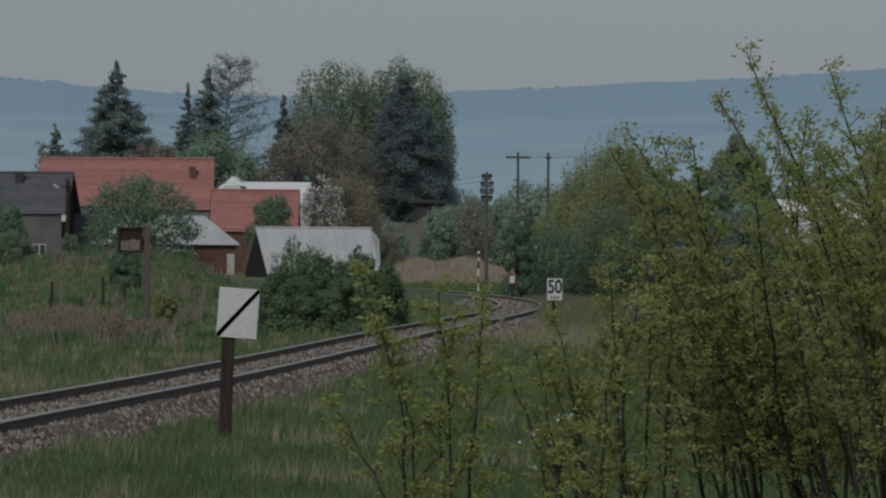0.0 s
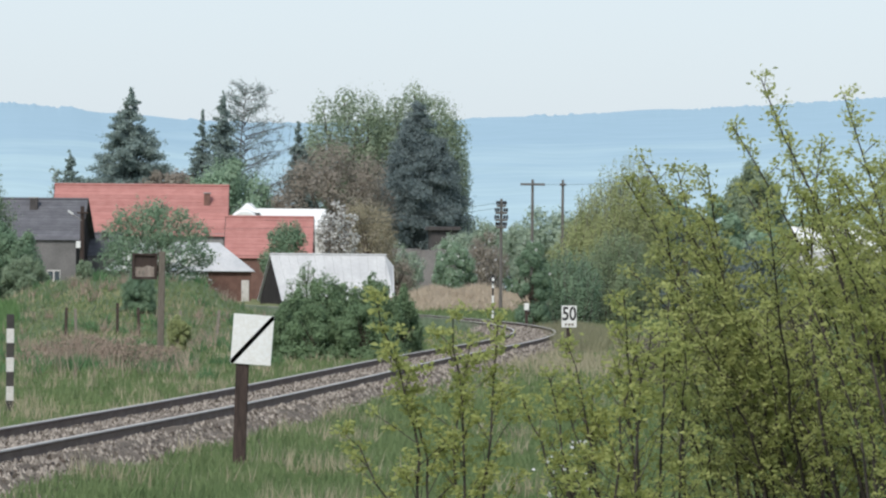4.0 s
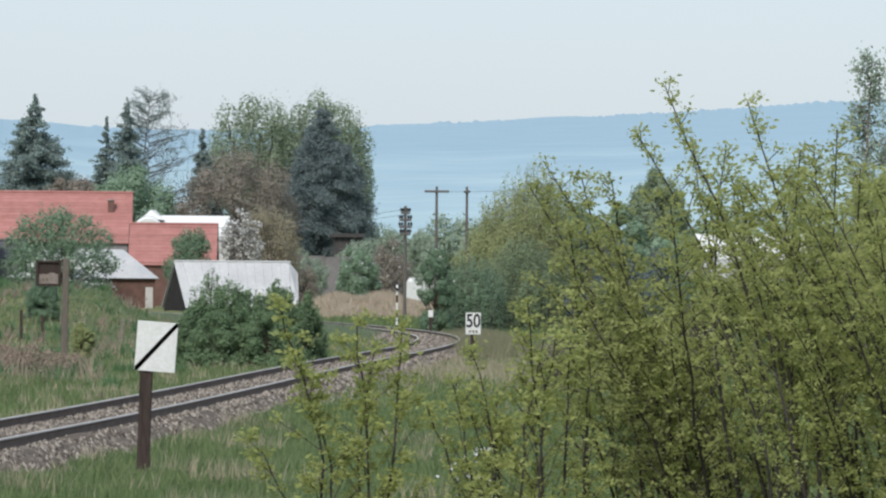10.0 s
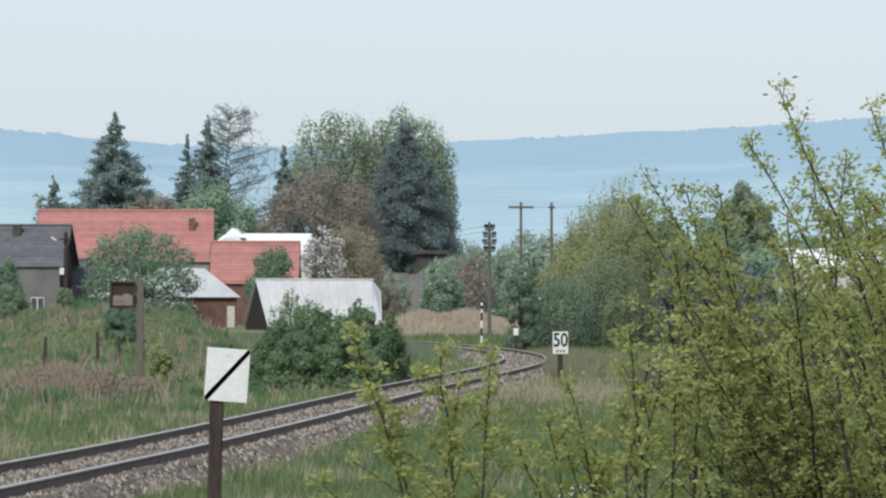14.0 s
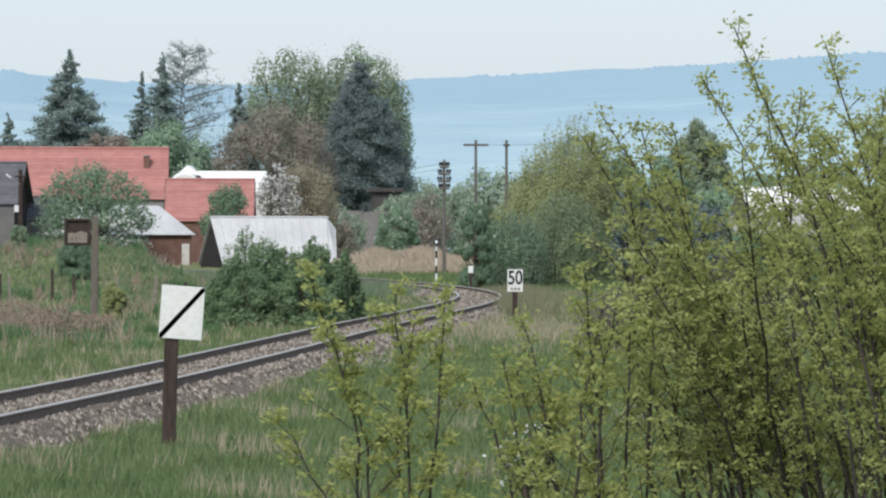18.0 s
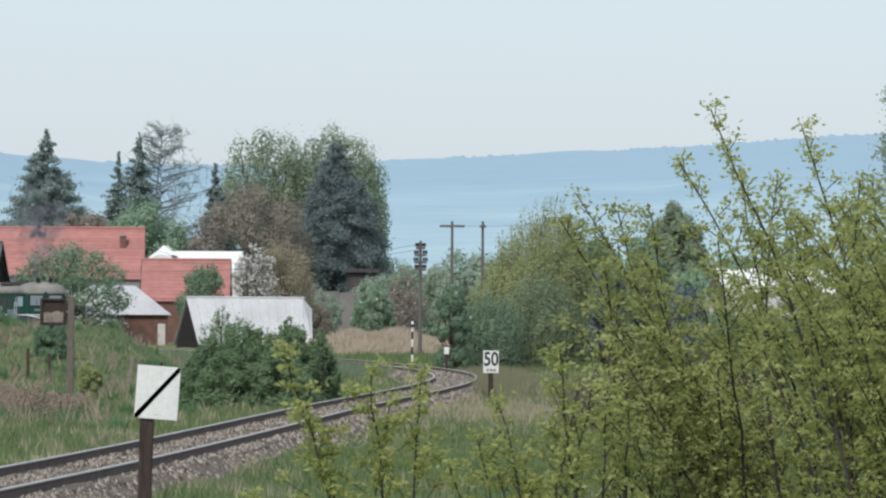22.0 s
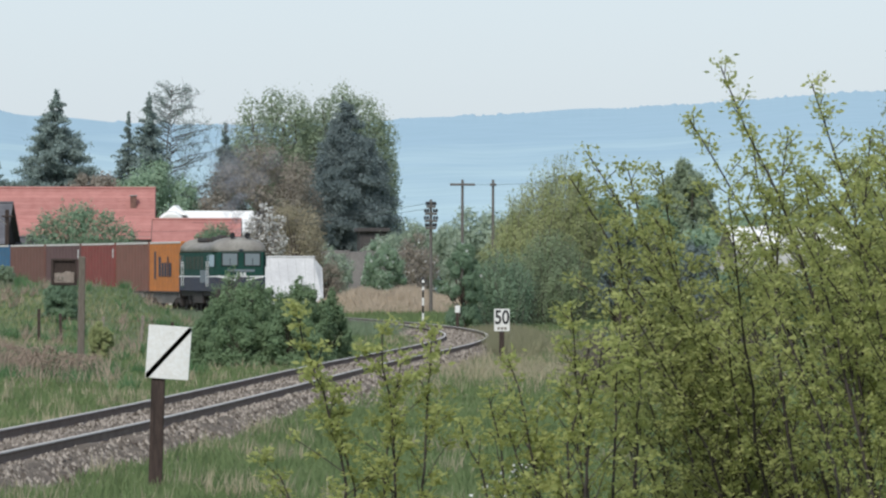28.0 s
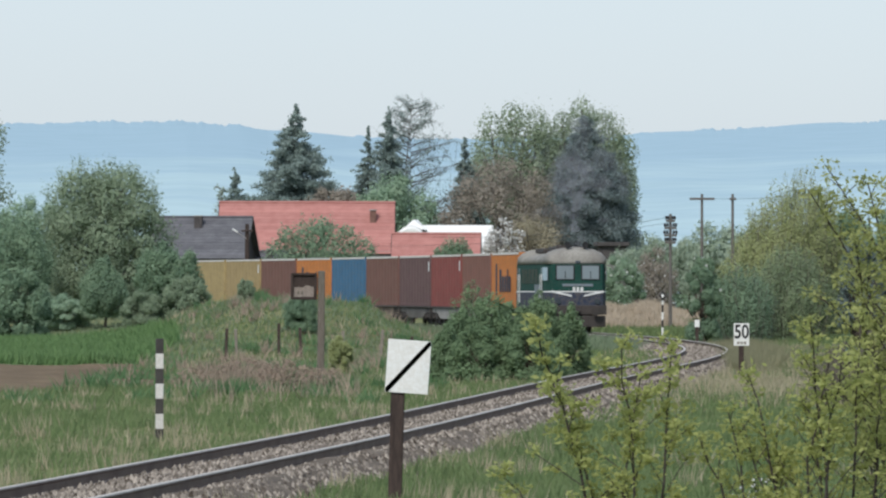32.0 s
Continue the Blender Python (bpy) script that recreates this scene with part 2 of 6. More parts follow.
# ---- mesh helpers ----
def mesh_ob(name, verts, faces, material, parent=None, label="", smooth=False):
    me = bpy.data.meshes.new(name)
    me.from_pydata([tuple(v) for v in verts], [], faces)
    me.materials.append(material)
    if smooth:
        me.shade_smooth()
    ob = new(name, me)
    ob.parent = parent
    return tagged(ob, label)


def part(name, bm, material, parent=None, label="", smooth=False):
    me = bpy.data.meshes.new(name)
    bm.to_mesh(me)
    bm.free()
    me.materials.append(material)
    if smooth:
        me.shade_smooth()
    ob = new(name, me)
    ob.parent = parent
    return tagged(ob, label)


def empty(name, m, label="", category="", group="", kind=""):
    ob = new(name)
    ob.empty_display_size = 0.2
    ob.matrix_world = m
    return tagged(ob, label, category, group, kind)


def box(bm, x0, x1, y0, y1, z0, z1, bevel=0.0, m=None):
    made = bmesh.ops.create_cube(bm, size=1, matrix=Matrix.Translation(((x0 + x1) / 2, (y0 + y1) / 2, (z0 + z1) / 2)) @ Matrix.Diagonal((abs(x1 - x0), abs(y1 - y0), abs(z1 - z0), 1)))
    vs = made["verts"]
    if bevel:
        es = list({e for v in vs for e in v.link_edges})
        out = bmesh.ops.bevel(bm, geom=es, offset=bevel, segments=1, affect="EDGES")
        vs = list({v for f in out["faces"] for v in f.verts} | {v for v in vs if v.is_valid})
    if m is not None:
        bmesh.ops.transform(bm, matrix=m, verts=vs)
    return bm


def boxes(*rows, bevel=0.0):
    bm = bmesh.new()
    for r in rows:
        box(bm, *r, bevel=bevel)
    return bm


def tube(points, radii, sides=6):
    """Vertices and faces of a tapered tube along points."""
    v, f = [], []
    pts = [Vector(p) for p in points]
    for i, p in enumerate(pts):
        d = (pts[min(i + 1, len(pts) - 1)] - pts[max(i - 1, 0)])
        d = d.normalized() if d.length > 1e-6 else Vector((0, 0, 1))
        a = d.orthogonal().normalized()
        b = d.cross(a)
        for j in range(sides):
            w = 2 * math.pi * j / sides
            v.append(p + (a * math.cos(w) + b * math.sin(w)) * radii[i])
    for i in range(len(pts) - 1):
        for j in range(sides):
            q = (j + 1) % sides
            f.append((i * sides + j, i * sides + q, (i + 1) * sides + q, (i + 1) * sides + j))
    f.append(tuple(range(sides))[::-1])
    f.append(tuple((len(pts) - 1) * sides + j for j in range(sides)))
    return v, f


def loft(sections):
    """Skin over rings of equal count, with end caps."""
    v, f, n = [], [], len(sections[0])
    for r in sections:
        v += list(r)
    for i in range(len(sections) - 1):
        for j in range(n):
            q = (j + 1) % n
            f.append((i * n + j, i * n + q, (i + 1) * n + q, (i + 1) * n + j))
    f.append(tuple(range(n))[::-1])
    f.append(tuple((len(sections) - 1) * n + j for j in range(n)))
    return v, f


class Heap:
    """Collects geometry for one mesh."""

    def __init__(self):
        self.v, self.f = [], []

    def add(self, v, f):
        o = len(self.v)
        self.v.extend(v)
        self.f.extend(tuple(i + o for i in q) for q in f)

    def make(self, name, material, parent=None, label="", smooth=False):
        return mesh_ob(name, self.v, self.f, material, parent, label, smooth)


def leaf_cloud(name, centres, size, material, parent, rng, label="", slim=0.6, droop=0.0):
    """Leaves, each a small folded diamond of its own turn, one at every centre (an n x 3 array)."""
    n = len(centres)
    d = rng.normal(size=(n, 3))
    d[:, 2] -= droop
    d /= np.linalg.norm(d, axis=1)[:, None]
    e = np.cross(d, rng.normal(size=(n, 3)))
    e /= np.linalg.norm(e, axis=1)[:, None] + 1e-9
    up = np.cross(d, e)
    s = size * rng.uniform(0.6, 1.35, n)[:, None]
    v = np.empty((n, 4, 3))
    v[:, 0] = centres - d * s * 0.5
    v[:, 1] = centres + e * s * slim * 0.5 + up * s * 0.12
    v[:, 2] = centres + d * s * 0.5
    v[:, 3] = centres - e * s * slim * 0.5 + up * s * 0.12
    i = np.arange(n)[:, None] * 4
    f = np.concatenate([i + np.array([[0, 1, 2]]), i + np.array([[0, 2, 3]])])
    me = bpy.data.meshes.new(name)
    me.vertices.add(n * 4)
    me.vertices.foreach_set("co", v.ravel())
    me.loops.add(len(f) * 3)
    me.loops.foreach_set("vertex_index", f.ravel().astype(np.int32))
    me.polygons.add(len(f))
    me.polygons.foreach_set("loop_start", (np.arange(len(f)) * 3).astype(np.int32))
    me.update(calc_edges=True)
    me.materials.append(material)
    ob = new(name, me)
    ob.parent = parent
    return tagged(ob, label)


# ---- the line of the track: bearing along it by its curvature ----
BENDS = [-0.000723, 0.000493, -0.002111, -0.000841, -0.001296, -0.000589, -0.00058, -0.000576]
STEP = 0.5
S0 = -130.0
_s = np.arange(S0, 820.0, STEP)
_k = np.where(_s < 0, 0.0, np.interp(_s, np.linspace(0, 520, len(BENDS)), BENDS))
_i0 = int(round(-S0 / STEP))
_th = np.cumsum(_k) * STEP
_th += 0.095676 - _th[_i0]
_x = np.cumsum(np.sin(_th)) * STEP
_y = np.cumsum(np.cos(_th)) * STEP
_x += -2.144 - _x[_i0]
_y += 95.751 - _y[_i0]


def along(s, side=0.0, up=0.0):
    """The point of the track at s metres along it, side metres to the east of its centre line."""
    x, y, th = (float(np.interp(s, _s, q)) for q in (_x, _y, _th))
    return Vector((x + math.cos(th) * side, y - math.sin(th) * side, up))


def heading(s):
    return float(np.interp(s, _s, _th))


def from_track(x, y):
    """Signed distance from the track's centre line, east positive, for arrays of points."""
    x, y = np.asarray(x, float), np.asarray(y, float)
    cx, cy, ct = _x[::8], _y[::8], _th[::8]
    out, best = np.full(x.shape, 1e9), np.full(x.shape, 1e18)
    for px, py, t in zip(cx, cy, ct):
        dx, dy = x - px, y - py
        d2 = dx * dx + dy * dy
        m = d2 < best
        best = np.where(m, d2, best)
        out = np.where(m, np.where(d2 < 40, dx * math.cos(t) - dy * math.sin(t), np.sign(dx * math.cos(t) - dy * math.sin(t)) * np.sqrt(d2)), out)
    return out


def bell(x, y, cx, cy, rx, ry):
    return np.exp(-(((x - cx) / rx) ** 2 + ((y - cy) / ry) ** 2))


def wavy(x, y, a, b, c):
    return np.sin(x * a + c) * np.cos(y * b + 1.7 * c) + 0.5 * np.sin(x * a * 2.3 + y * b * 1.9 + c)


def ground_z(x, y, u=None):
    """Height of the ground."""
    x, y = np.asarray(x, float), np.asarray(y, float)
    u = from_track(x, y) if u is None else u
    a = np.abs(u)
    z = -0.46 + 0.06 * wavy(x, y, 0.5, 0.21, 0.3) + 0.03 * wavy(x, y, 1.7, 0.9, 2.0)
    z = z + 1.0 * np.clip((58 - y) / 40, 0, 1) * np.clip((u + 2) / 9, 0, 1)          # bank on which the camera stands
    z = z + 0.25 * np.clip((u - 4) / 10, 0, 1) * np.clip((y - 90) / 60, 0, 1)
    mound = 1.9 * np.minimum(1.0, 1.35 * bell(x, y, -5.3, 252, 4.2, 17)) + 1.3 * bell(x, y, -9.6, 268, 2.6, 16) + 1.6 * bell(x, y, -19.0, 332, 9.0, 22) + 1.2 * bell(x, y, -11.0, 310, 5.0, 18)
    z = z + mound * np.clip((a - 4) / 6, 0, 1)
    z = z + 0.9 * bell(x, y, 12.5, 405, 8, 22)
    z = np.where(a < 1.7, np.minimum(z, -0.5 + 0 * z), z + 0.1 * np.clip((3.0 - a) / 1.3, 0, 1))
    far = np.clip((np.hypot(x, y) - 1300) / 3100, 0, 1)
    return z - 3 * np.clip((np.hypot(x, y) - 600) / 700, 0, 1) * (1 - far)


def gz(x, y):
    return float(ground_z(np.array([x]), np.array([y]))[0])


# ---- ground, fields, hills ----
def field_edge(y):
    """Where the crop and the ploughed strip end in the east."""
    return -9.6 + 0.9 * np.sin(y * 0.11) - 0.02 * (y - 200) + 1.0 * np.clip((226 - y) / 6, 0, 1)


def steps(*runs):
    out = []
    for a, b, n in runs:
        out += list(np.linspace(a, b, n, endpoint=False))
    return np.array(out + [runs[-1][1]])


def ground():
    xs = steps((-4900, -300, 12), (-300, -60, 30), (-60, -18, 30), (-18, 18, 54), (18, 60, 30), (60, 300, 30), (300, 4900, 12))
    ys = steps((-4900, -200, 10), (-200, 20, 30), (20, 60, 30), (60, 140, 90), (140, 300, 110), (300, 620, 90), (620, 1300, 30), (1300, 4900, 24))
    gx, gy = np.meshgrid(xs, ys)
    u = from_track(gx.ravel(), gy.ravel()).reshape(gx.shape)
    z = ground_z(gx, gy, u)
    nx = len(xs)
    v = np.stack([gx, gy, z], -1).reshape(-1, 3)
    i = (np.arange(len(ys) - 1)[:, None] * nx + np.arange(nx - 1)[None]).ravel()
    f = np.stack([i, i + 1, i + nx + 1, i + nx], 1)
    ob = mesh_ob("ground", v.tolist(), [tuple(q) for q in f.tolist()], M_GROUND, smooth=True)
    ob.data.materials.append(M_CROP)
    ob.data.materials.append(M_SOIL)
    c = v[f].mean(1)
    left = c[:, 0] < field_edge(c[:, 1])
    k = np.where(left & (c[:, 1] > 226) & (c[:, 1] < 296), 1, np.where(left & (c[:, 1] > 168) & (c[:, 1] <= 226), 2, 0))
    ob.data.polygons.foreach_set("material_index", k.astype(np.int32))
    return tagged(ob, "meadow with crop strips beside the railway", "ground", kind="structure")


ground()


def hill_material():
    m, n, k = nodes_of("haze_painted_hill")
    s = n["Principled BSDF"]
    co, sep = n.new("ShaderNodeTexCoord"), n.new("ShaderNodeSeparateXYZ")
    k.new(co.outputs["Object"], sep.inputs[0])
    big = n.new("ShaderNodeTexNoise")
    big.inputs["Scale"].default_value, big.inputs["Detail"].default_value = 0.006, 6
    k.new(co.outputs["Object"], big.inputs["Vector"])
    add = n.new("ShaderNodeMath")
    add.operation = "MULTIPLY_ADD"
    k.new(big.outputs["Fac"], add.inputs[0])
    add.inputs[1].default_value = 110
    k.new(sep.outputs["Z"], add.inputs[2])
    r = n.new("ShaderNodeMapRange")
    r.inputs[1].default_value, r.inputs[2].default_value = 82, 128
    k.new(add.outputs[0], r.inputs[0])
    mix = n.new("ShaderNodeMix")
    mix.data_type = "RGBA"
    # distance haze is painted into these blue tones, paler towards the foot
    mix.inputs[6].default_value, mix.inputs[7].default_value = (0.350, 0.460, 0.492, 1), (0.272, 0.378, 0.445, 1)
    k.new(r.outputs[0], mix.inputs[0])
    # woods and fields in faint patches
    wood, wr, wm = n.new("ShaderNodeTexNoise"), n.new("ShaderNodeMapRange"), n.new("ShaderNodeMix")
    wood.inputs["Scale"].default_value, wood.inputs["Detail"].default_value = 0.035, 6
    k.new(co.outputs["Object"], wood.inputs["Vector"])
    wr.inputs[1].default_value, wr.inputs[2].default_value, wr.inputs[3].default_value, wr.inputs[4].default_value = 0.4, 0.62, 0.0, 0.16
    k.new(wood.outputs["Fac"], wr.inputs[0])
    wm.data_type = "RGBA"
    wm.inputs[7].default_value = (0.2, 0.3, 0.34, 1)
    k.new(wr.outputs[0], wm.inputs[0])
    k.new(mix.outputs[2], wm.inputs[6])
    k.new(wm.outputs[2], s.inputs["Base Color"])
    # the slopes emit their own colour in place of sunlit haze
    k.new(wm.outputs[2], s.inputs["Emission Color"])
    s.inputs["Emission Strength"].default_value = HAZE_GLOW
    s.inputs["Roughness"].default_value = 1.0
    s.inputs["Specular IOR Level"].default_value = 0.0
    return m


HAZE_GLOW = 0.16


def hills():
    """A ring of wooded hills some four kilometres off."""
    near, far = 1250.0, 4500.0
    br = [-3.2, -0.4, -0.12, -0.0653, -0.0387, -0.03, -0.0262, -0.0187, -0.012, 0.0, 0.0268, 0.0435, 0.0643, 0.081, 0.0977, 0.113, 0.2, 0.5, 3.2]
    hz = [95, 100, 108, 110.5, 112.5, 109, 106, 104, 102, 100, 104, 108, 113, 117.5, 124, 126, 120, 110, 95]
    bearings = np.concatenate([np.linspace(-math.pi, -0.13, 60, endpoint=False), np.linspace(-0.13, 0.17, 800, endpoint=False), np.linspace(0.17, math.pi, 60)])
    rows = [(0.0, 0.0), (0.25, 0.16), (0.45, 0.36), (0.62, 0.58), (0.78, 0.78), (0.9, 0.93), (0.97, 0.985), (1.0, 1.0), (1.06, 0.7)]
    rng = np.random.default_rng(5)
    crest = 0.45 * rng.normal(size=len(bearings)) + 1.1 * np.convolve(rng.normal(size=len(bearings)), np.ones(6) / 6, "same")
    v, f = [], []
    for j, (a, b) in enumerate(rows):
        for i, t in enumerate(bearings):
            d = near + (far - near) * a
            top = float(np.interp(t, br, hz))
            z = -4 + (top + 4) * b + (2.2 * math.sin(t * 170 + j) * math.sin(t * 61 + 2 * j) if 0 < j < 6 else 0) + (crest[i] if j in (6, 7) else 0)
            v.append((math.sin(t) * d, math.cos(t) * d, z))
    n = len(bearings)
    for j in range(len(rows) - 1):
        for i in range(n):
            q = (i + 1) % n
            f.append((j * n + i, j * n + q, (j + 1) * n + q, (j + 1) * n + i))
    tagged(mesh_ob("backdrop_hills", v, f, hill_material(), smooth=True), "wooded hills with paler fields, haze painted into their blue colour", "hills", kind="structure")


hills()


# ---- the track ----
def sweep(profile, s0, s1, side, step=1.0, closed=True):
    v, f = [], []
    ss = np.arange(s0, s1 + 0.01, step)
    for s in ss:
        for a, z in profile:
            v.append(along(s, side + a, z))
    n = len(profile)
    for i in range(len(ss) - 1):
        for j in range(n if closed else n - 1):
            q = (j + 1) % n
            f.append((i * n + j, (i + 1) * n + j, (i + 1) * n + q, i * n + q))
    return v, f


def track():
    rng = np.random.default_rng(11)
    railway = empty("railway_track", pose(0, 0, 0), "single rusty railway track on grey ballast", "railway track", kind="structure")
    foot = [(-0.07, -0.17), (0.07, -0.17), (0.07, -0.155), (0.012, -0.13), (0.012, -0.05), (0.034, -0.035), (0.034, -0.006), (-0.034, -0.006), (-0.034, -0.035), (-0.012, -0.05), (-0.012, -0.13), (-0.07, -0.155)]
    head = [(-0.037, -0.02), (0.037, -0.02), (0.037, -0.006), (0.03, 0.0), (-0.03, 0.0), (-0.037, -0.006)]
    for side in (-0.752, 0.752):
        v, f = sweep(foot, -125, 815, side, 2.0)
        r = mesh_ob("rail", v, f, M_RAIL, railway, "rusty steel rail")
        v, f = sweep(head, -125, 815, side, 2.0)
        mesh_ob("rail_head", v, f, M_RAILTOP, r, "worn rail head with its highlight in the pale colour")
    v, f = sweep([(-1.9, -0.52), (-1.4, -0.26), (-1.15, -0.15), (-0.9, -0.14), (-0.65, -0.16), (0, -0.14), (0.65, -0.16), (0.9, -0.14), (1.15, -0.15), (1.4, -0.26), (1.9, -0.52)], -125, 815, 0, 1.5, closed=False)
    v = [p + Vector((0, 0, 0.018 * float(rng.normal()))) for p in v]
    mesh_ob("ballast_bed", v, f, M_BALLAST, railway, "grey stone ballast bed")
    # loose stones lying proud of the bed
    n = 50000
    s = -45 + 330 * rng.random(n) ** 2.0
    u = rng.uniform(-2.05, 2.2, n)
    size = rng.uniform(0.022, 0.062, n) * (1 + np.maximum(s, 0) / 300)
    ok = np.abs(np.abs(u) - 0.752) > 0.11
    base = np.array([[1, 0, -0.6], [0, 1, -0.6], [-1, 0, -0.6], [0, -1, -0.6], [0, 0, 1]], float)
    tri = [(0, 1, 4), (1, 2, 4), (2, 3, 4), (3, 0, 4)]
    h = Heap()
    spots = np.array([along(a, b) for a, b in zip(s[ok], u[ok])])
    bed = -0.15 - np.maximum(np.abs(u[ok]) - 1.15, 0) * 0.46
    spots[:, 2] = np.where(np.abs(u[ok]) > 1.45, np.maximum(bed, ground_z(spots[:, 0], spots[:, 1], u[ok])), bed) + 0.012
    for p, c in zip(spots, size[ok]):
        w = base * c * rng.uniform(0.6, 1.25, (5, 3))
        t = rng.random() * 3.14
        w = w @ np.array([[math.cos(t), -math.sin(t), 0], [math.sin(t), math.cos(t), 0], [0, 0, 0.8]])
        h.add((w + p).tolist(), tri)
    tagged(h.make("ballast_stones", M_STONE, railway, "loose crushed stones"), kind="stuff")
    bm = boxes((-1.25, 1.25, -0.12, 0.12, -0.33, -0.165), bevel=0.012)
    me = bpy.data.meshes.new("sleeper")
    bm.to_mesh(me)
    bm.free()
    me.materials.append(M_SLEEPER)
    for i in range(290):
        s = -45 + i * 0.62
        ob = new("sleeper", me)
        ob.parent = railway
        ob.matrix_world = Matrix.Translation(along(s)) @ Matrix.Rotation(-heading(s), 4, "Z")
    # tie plates with bolts hold the rails
    h = Heap()
    for i in range(290):
        s = -45 + i * 0.62
        for side in (-0.752, 0.752):
            for e in (-0.12, 0.12):
                p = along(s, side + e, -0.14)
                h.add([p + Vector(q) for q in ((-.03, -.04, -.02), (.03, -.04, -.02), (.03, .04, -.02), (-.03, .04, -.02), (0, 0, .012))], [(0, 1, 4), (1, 2, 4), (2, 3, 4), (3, 0, 4)])
    tagged(h.make("rail_fastening", M_RAIL, railway, "rusty fastenings"), kind="stuff")


track()


# ---- signs and posts by the track ----
def letters(name, text, size, material, parent, m, label=""):
    c = bpy.data.curves.new(name, "FONT")
    c.body, c.size, c.align_x, c.align_y, c.extrude, c.offset = text, size, "CENTER", "CENTER", 0.004, 0.009
    o = bpy.data.objects.new(name, c)
    me = bpy.data.meshes.new_from_object(o)
    bpy.data.objects.remove(o)
    me.materials.clear()
    me.materials.append(material)
    ob = new(name, me)
    ob.parent = parent
    ob.matrix_local = m
    return tagged(ob, label)


def whistle_sign():
    x, y = -0.58, 82.0
    z = -0.48
    t = empty("diagonal_bar_sign", pose(x, y, z, 0, 1.5, 0), "square white sign with black diagonal bar on brown wooden post", "railway sign")
    bm = boxes((-0.085, 0.085, -0.06, 0.06, -0.5, 1.55), bevel=0.014)
    p = part("post", bm, M_POST, t, "weathered dark brown wooden post")
    bm = boxes((-0.262, 0.262, -0.085, -0.062, 1.43, 2.075), bevel=0.004)
    b = part("panel", bm, M_WHITE, t, "white enamel panel")
    b.matrix_local = pose(0.04, 0, 0, 0, 2.5, 0)
    bm = bmesh.new()
    vs = [bm.verts.new(q) for q in ((-0.258, -0.088, 1.434), (-0.222, -0.088, 1.434), (0.258, -0.088, 2.028), (0.258, -0.088, 2.071), (0.228, -0.088, 2.071), (-0.258, -0.088, 1.482))]
    bm.faces.new(vs)
    bmesh.ops.solidify(bm, geom=bm.faces[:], thickness=0.003)
    part("diagonal_bar", bm, M_OLDBLACK, b, "black diagonal stripe")
    for zz in (1.5, 2.0):
        bm = bmesh.new()
        bmesh.ops.create_cone(bm, cap_ends=True, segments=6, radius1=0.012, radius2=0.012, depth=0.012, matrix=Matrix.Translation((0, -0.09, zz)) @ Matrix.Rotation(math.pi / 2, 4, "X"))
        part("bolt", bm, M_WHITE, b)


def speed_sign():
    x, y = 8.62, 194.0
    z = gz(x, y)
    top = 1.17 - z
    t = empty("speed_sign", pose(x, y, z, 0, 0, 2), "white speed board with black number on dark post", "railway sign")
    part("post", boxes((-0.07, 0.07, -0.05, 0.05, -0.3, top - 0.6), bevel=0.01), M_POST, t, "dark wooden post")
    b = part("panel", boxes((-0.225, 0.225, -0.08, -0.052, top - 0.65, top), bevel=0.005), M_WHITE, t, "white board with a scuffed lower edge")
    letters("number", "50", 0.5, M_BLACK, b, pose(0, -0.084, top - 0.26, 90, 0, 0) @ Matrix.Diagonal((0.86, 1.12, 1, 1)), "black figures")
    for i in range(3):
        part("small_mark", boxes((-0.13 + i * 0.1, -0.06 + i * 0.1, -0.084, -0.0815, top - 0.6, top - 0.53)), M_GREYWOOD, b, "faint grey lettering bar")


def striped_post():
    x, y = -4.94, 117.0
    z = gz(x, y)
    t = empty("striped_post", pose(x, y, z, 0, 0, 8), "square post with black and white bands", "railway post")
    h = 1.32 - z
    n = 7
    for i in range(n):
        a, b = (-0.3 if i == 0 else h * i / n), h * (i + 1) / n
        part("band", boxes((-0.065, 0.065, -0.065, 0.065, a, b - 0.001), bevel=0.006), M_OLDBLACK if i % 2 == 0 else M_DIRTYWHITE, t, "black band" if i % 2 == 0 else "white band")


def box_post():
    x, y = -3.15, 171.0
    z = gz(x, y)
    t = empty("signal_box_post", pose(x, y, z, 0, 0.5, 6), "rusty dark sign box on grey wooden post", "railway sign")
    h = 2.62 - z
    part("post", boxes((-0.085, 0.085, -0.085, 0.085, -0.3, h), bevel=0.02), M_OLDPOST, t, "grey-brown weathered post")
    zt, zb = 2.56 - z, 1.88 - z
    b = part("housing", boxes((-0.78, -0.12, 0.0, 0.14, zb, zt), (-0.78, -0.72, -0.05, 0, zb, zt), (-0.18, -0.12, -0.05, 0, zb, zt), (-0.72, -0.18, -0.05, 0, zt - 0.06, zt), (-0.72, -0.18, -0.05, 0, zb, zb + 0.06), bevel=0.008), M_POST, t, "dark rusty housing with a raised rim")
    rng = random.Random(4)
    bm = bmesh.new()
    pts = [(-0.7, zb + 0.07)] + [(-0.7 + 0.05 * i, zb + 0.34 + rng.uniform(-0.035, 0.03)) for i in range(11)] + [(-0.2, zb + 0.07)]
    bm.faces.new([bm.verts.new((a, -0.012, c)) for a, c in pts])
    bmesh.ops.solidify(bm, geom=bm.faces[:], thickness=0.006)
    part("peeling_paint", bm, M_PEEL, b, "peeling pale lower panel")
    for i in range(2):
        part("smudge", boxes((-0.62 + i * 0.1, -0.57 + i * 0.1, -0.024, -0.019, zb + 0.13, zb + 0.22)), M_GREYWOOD, b)


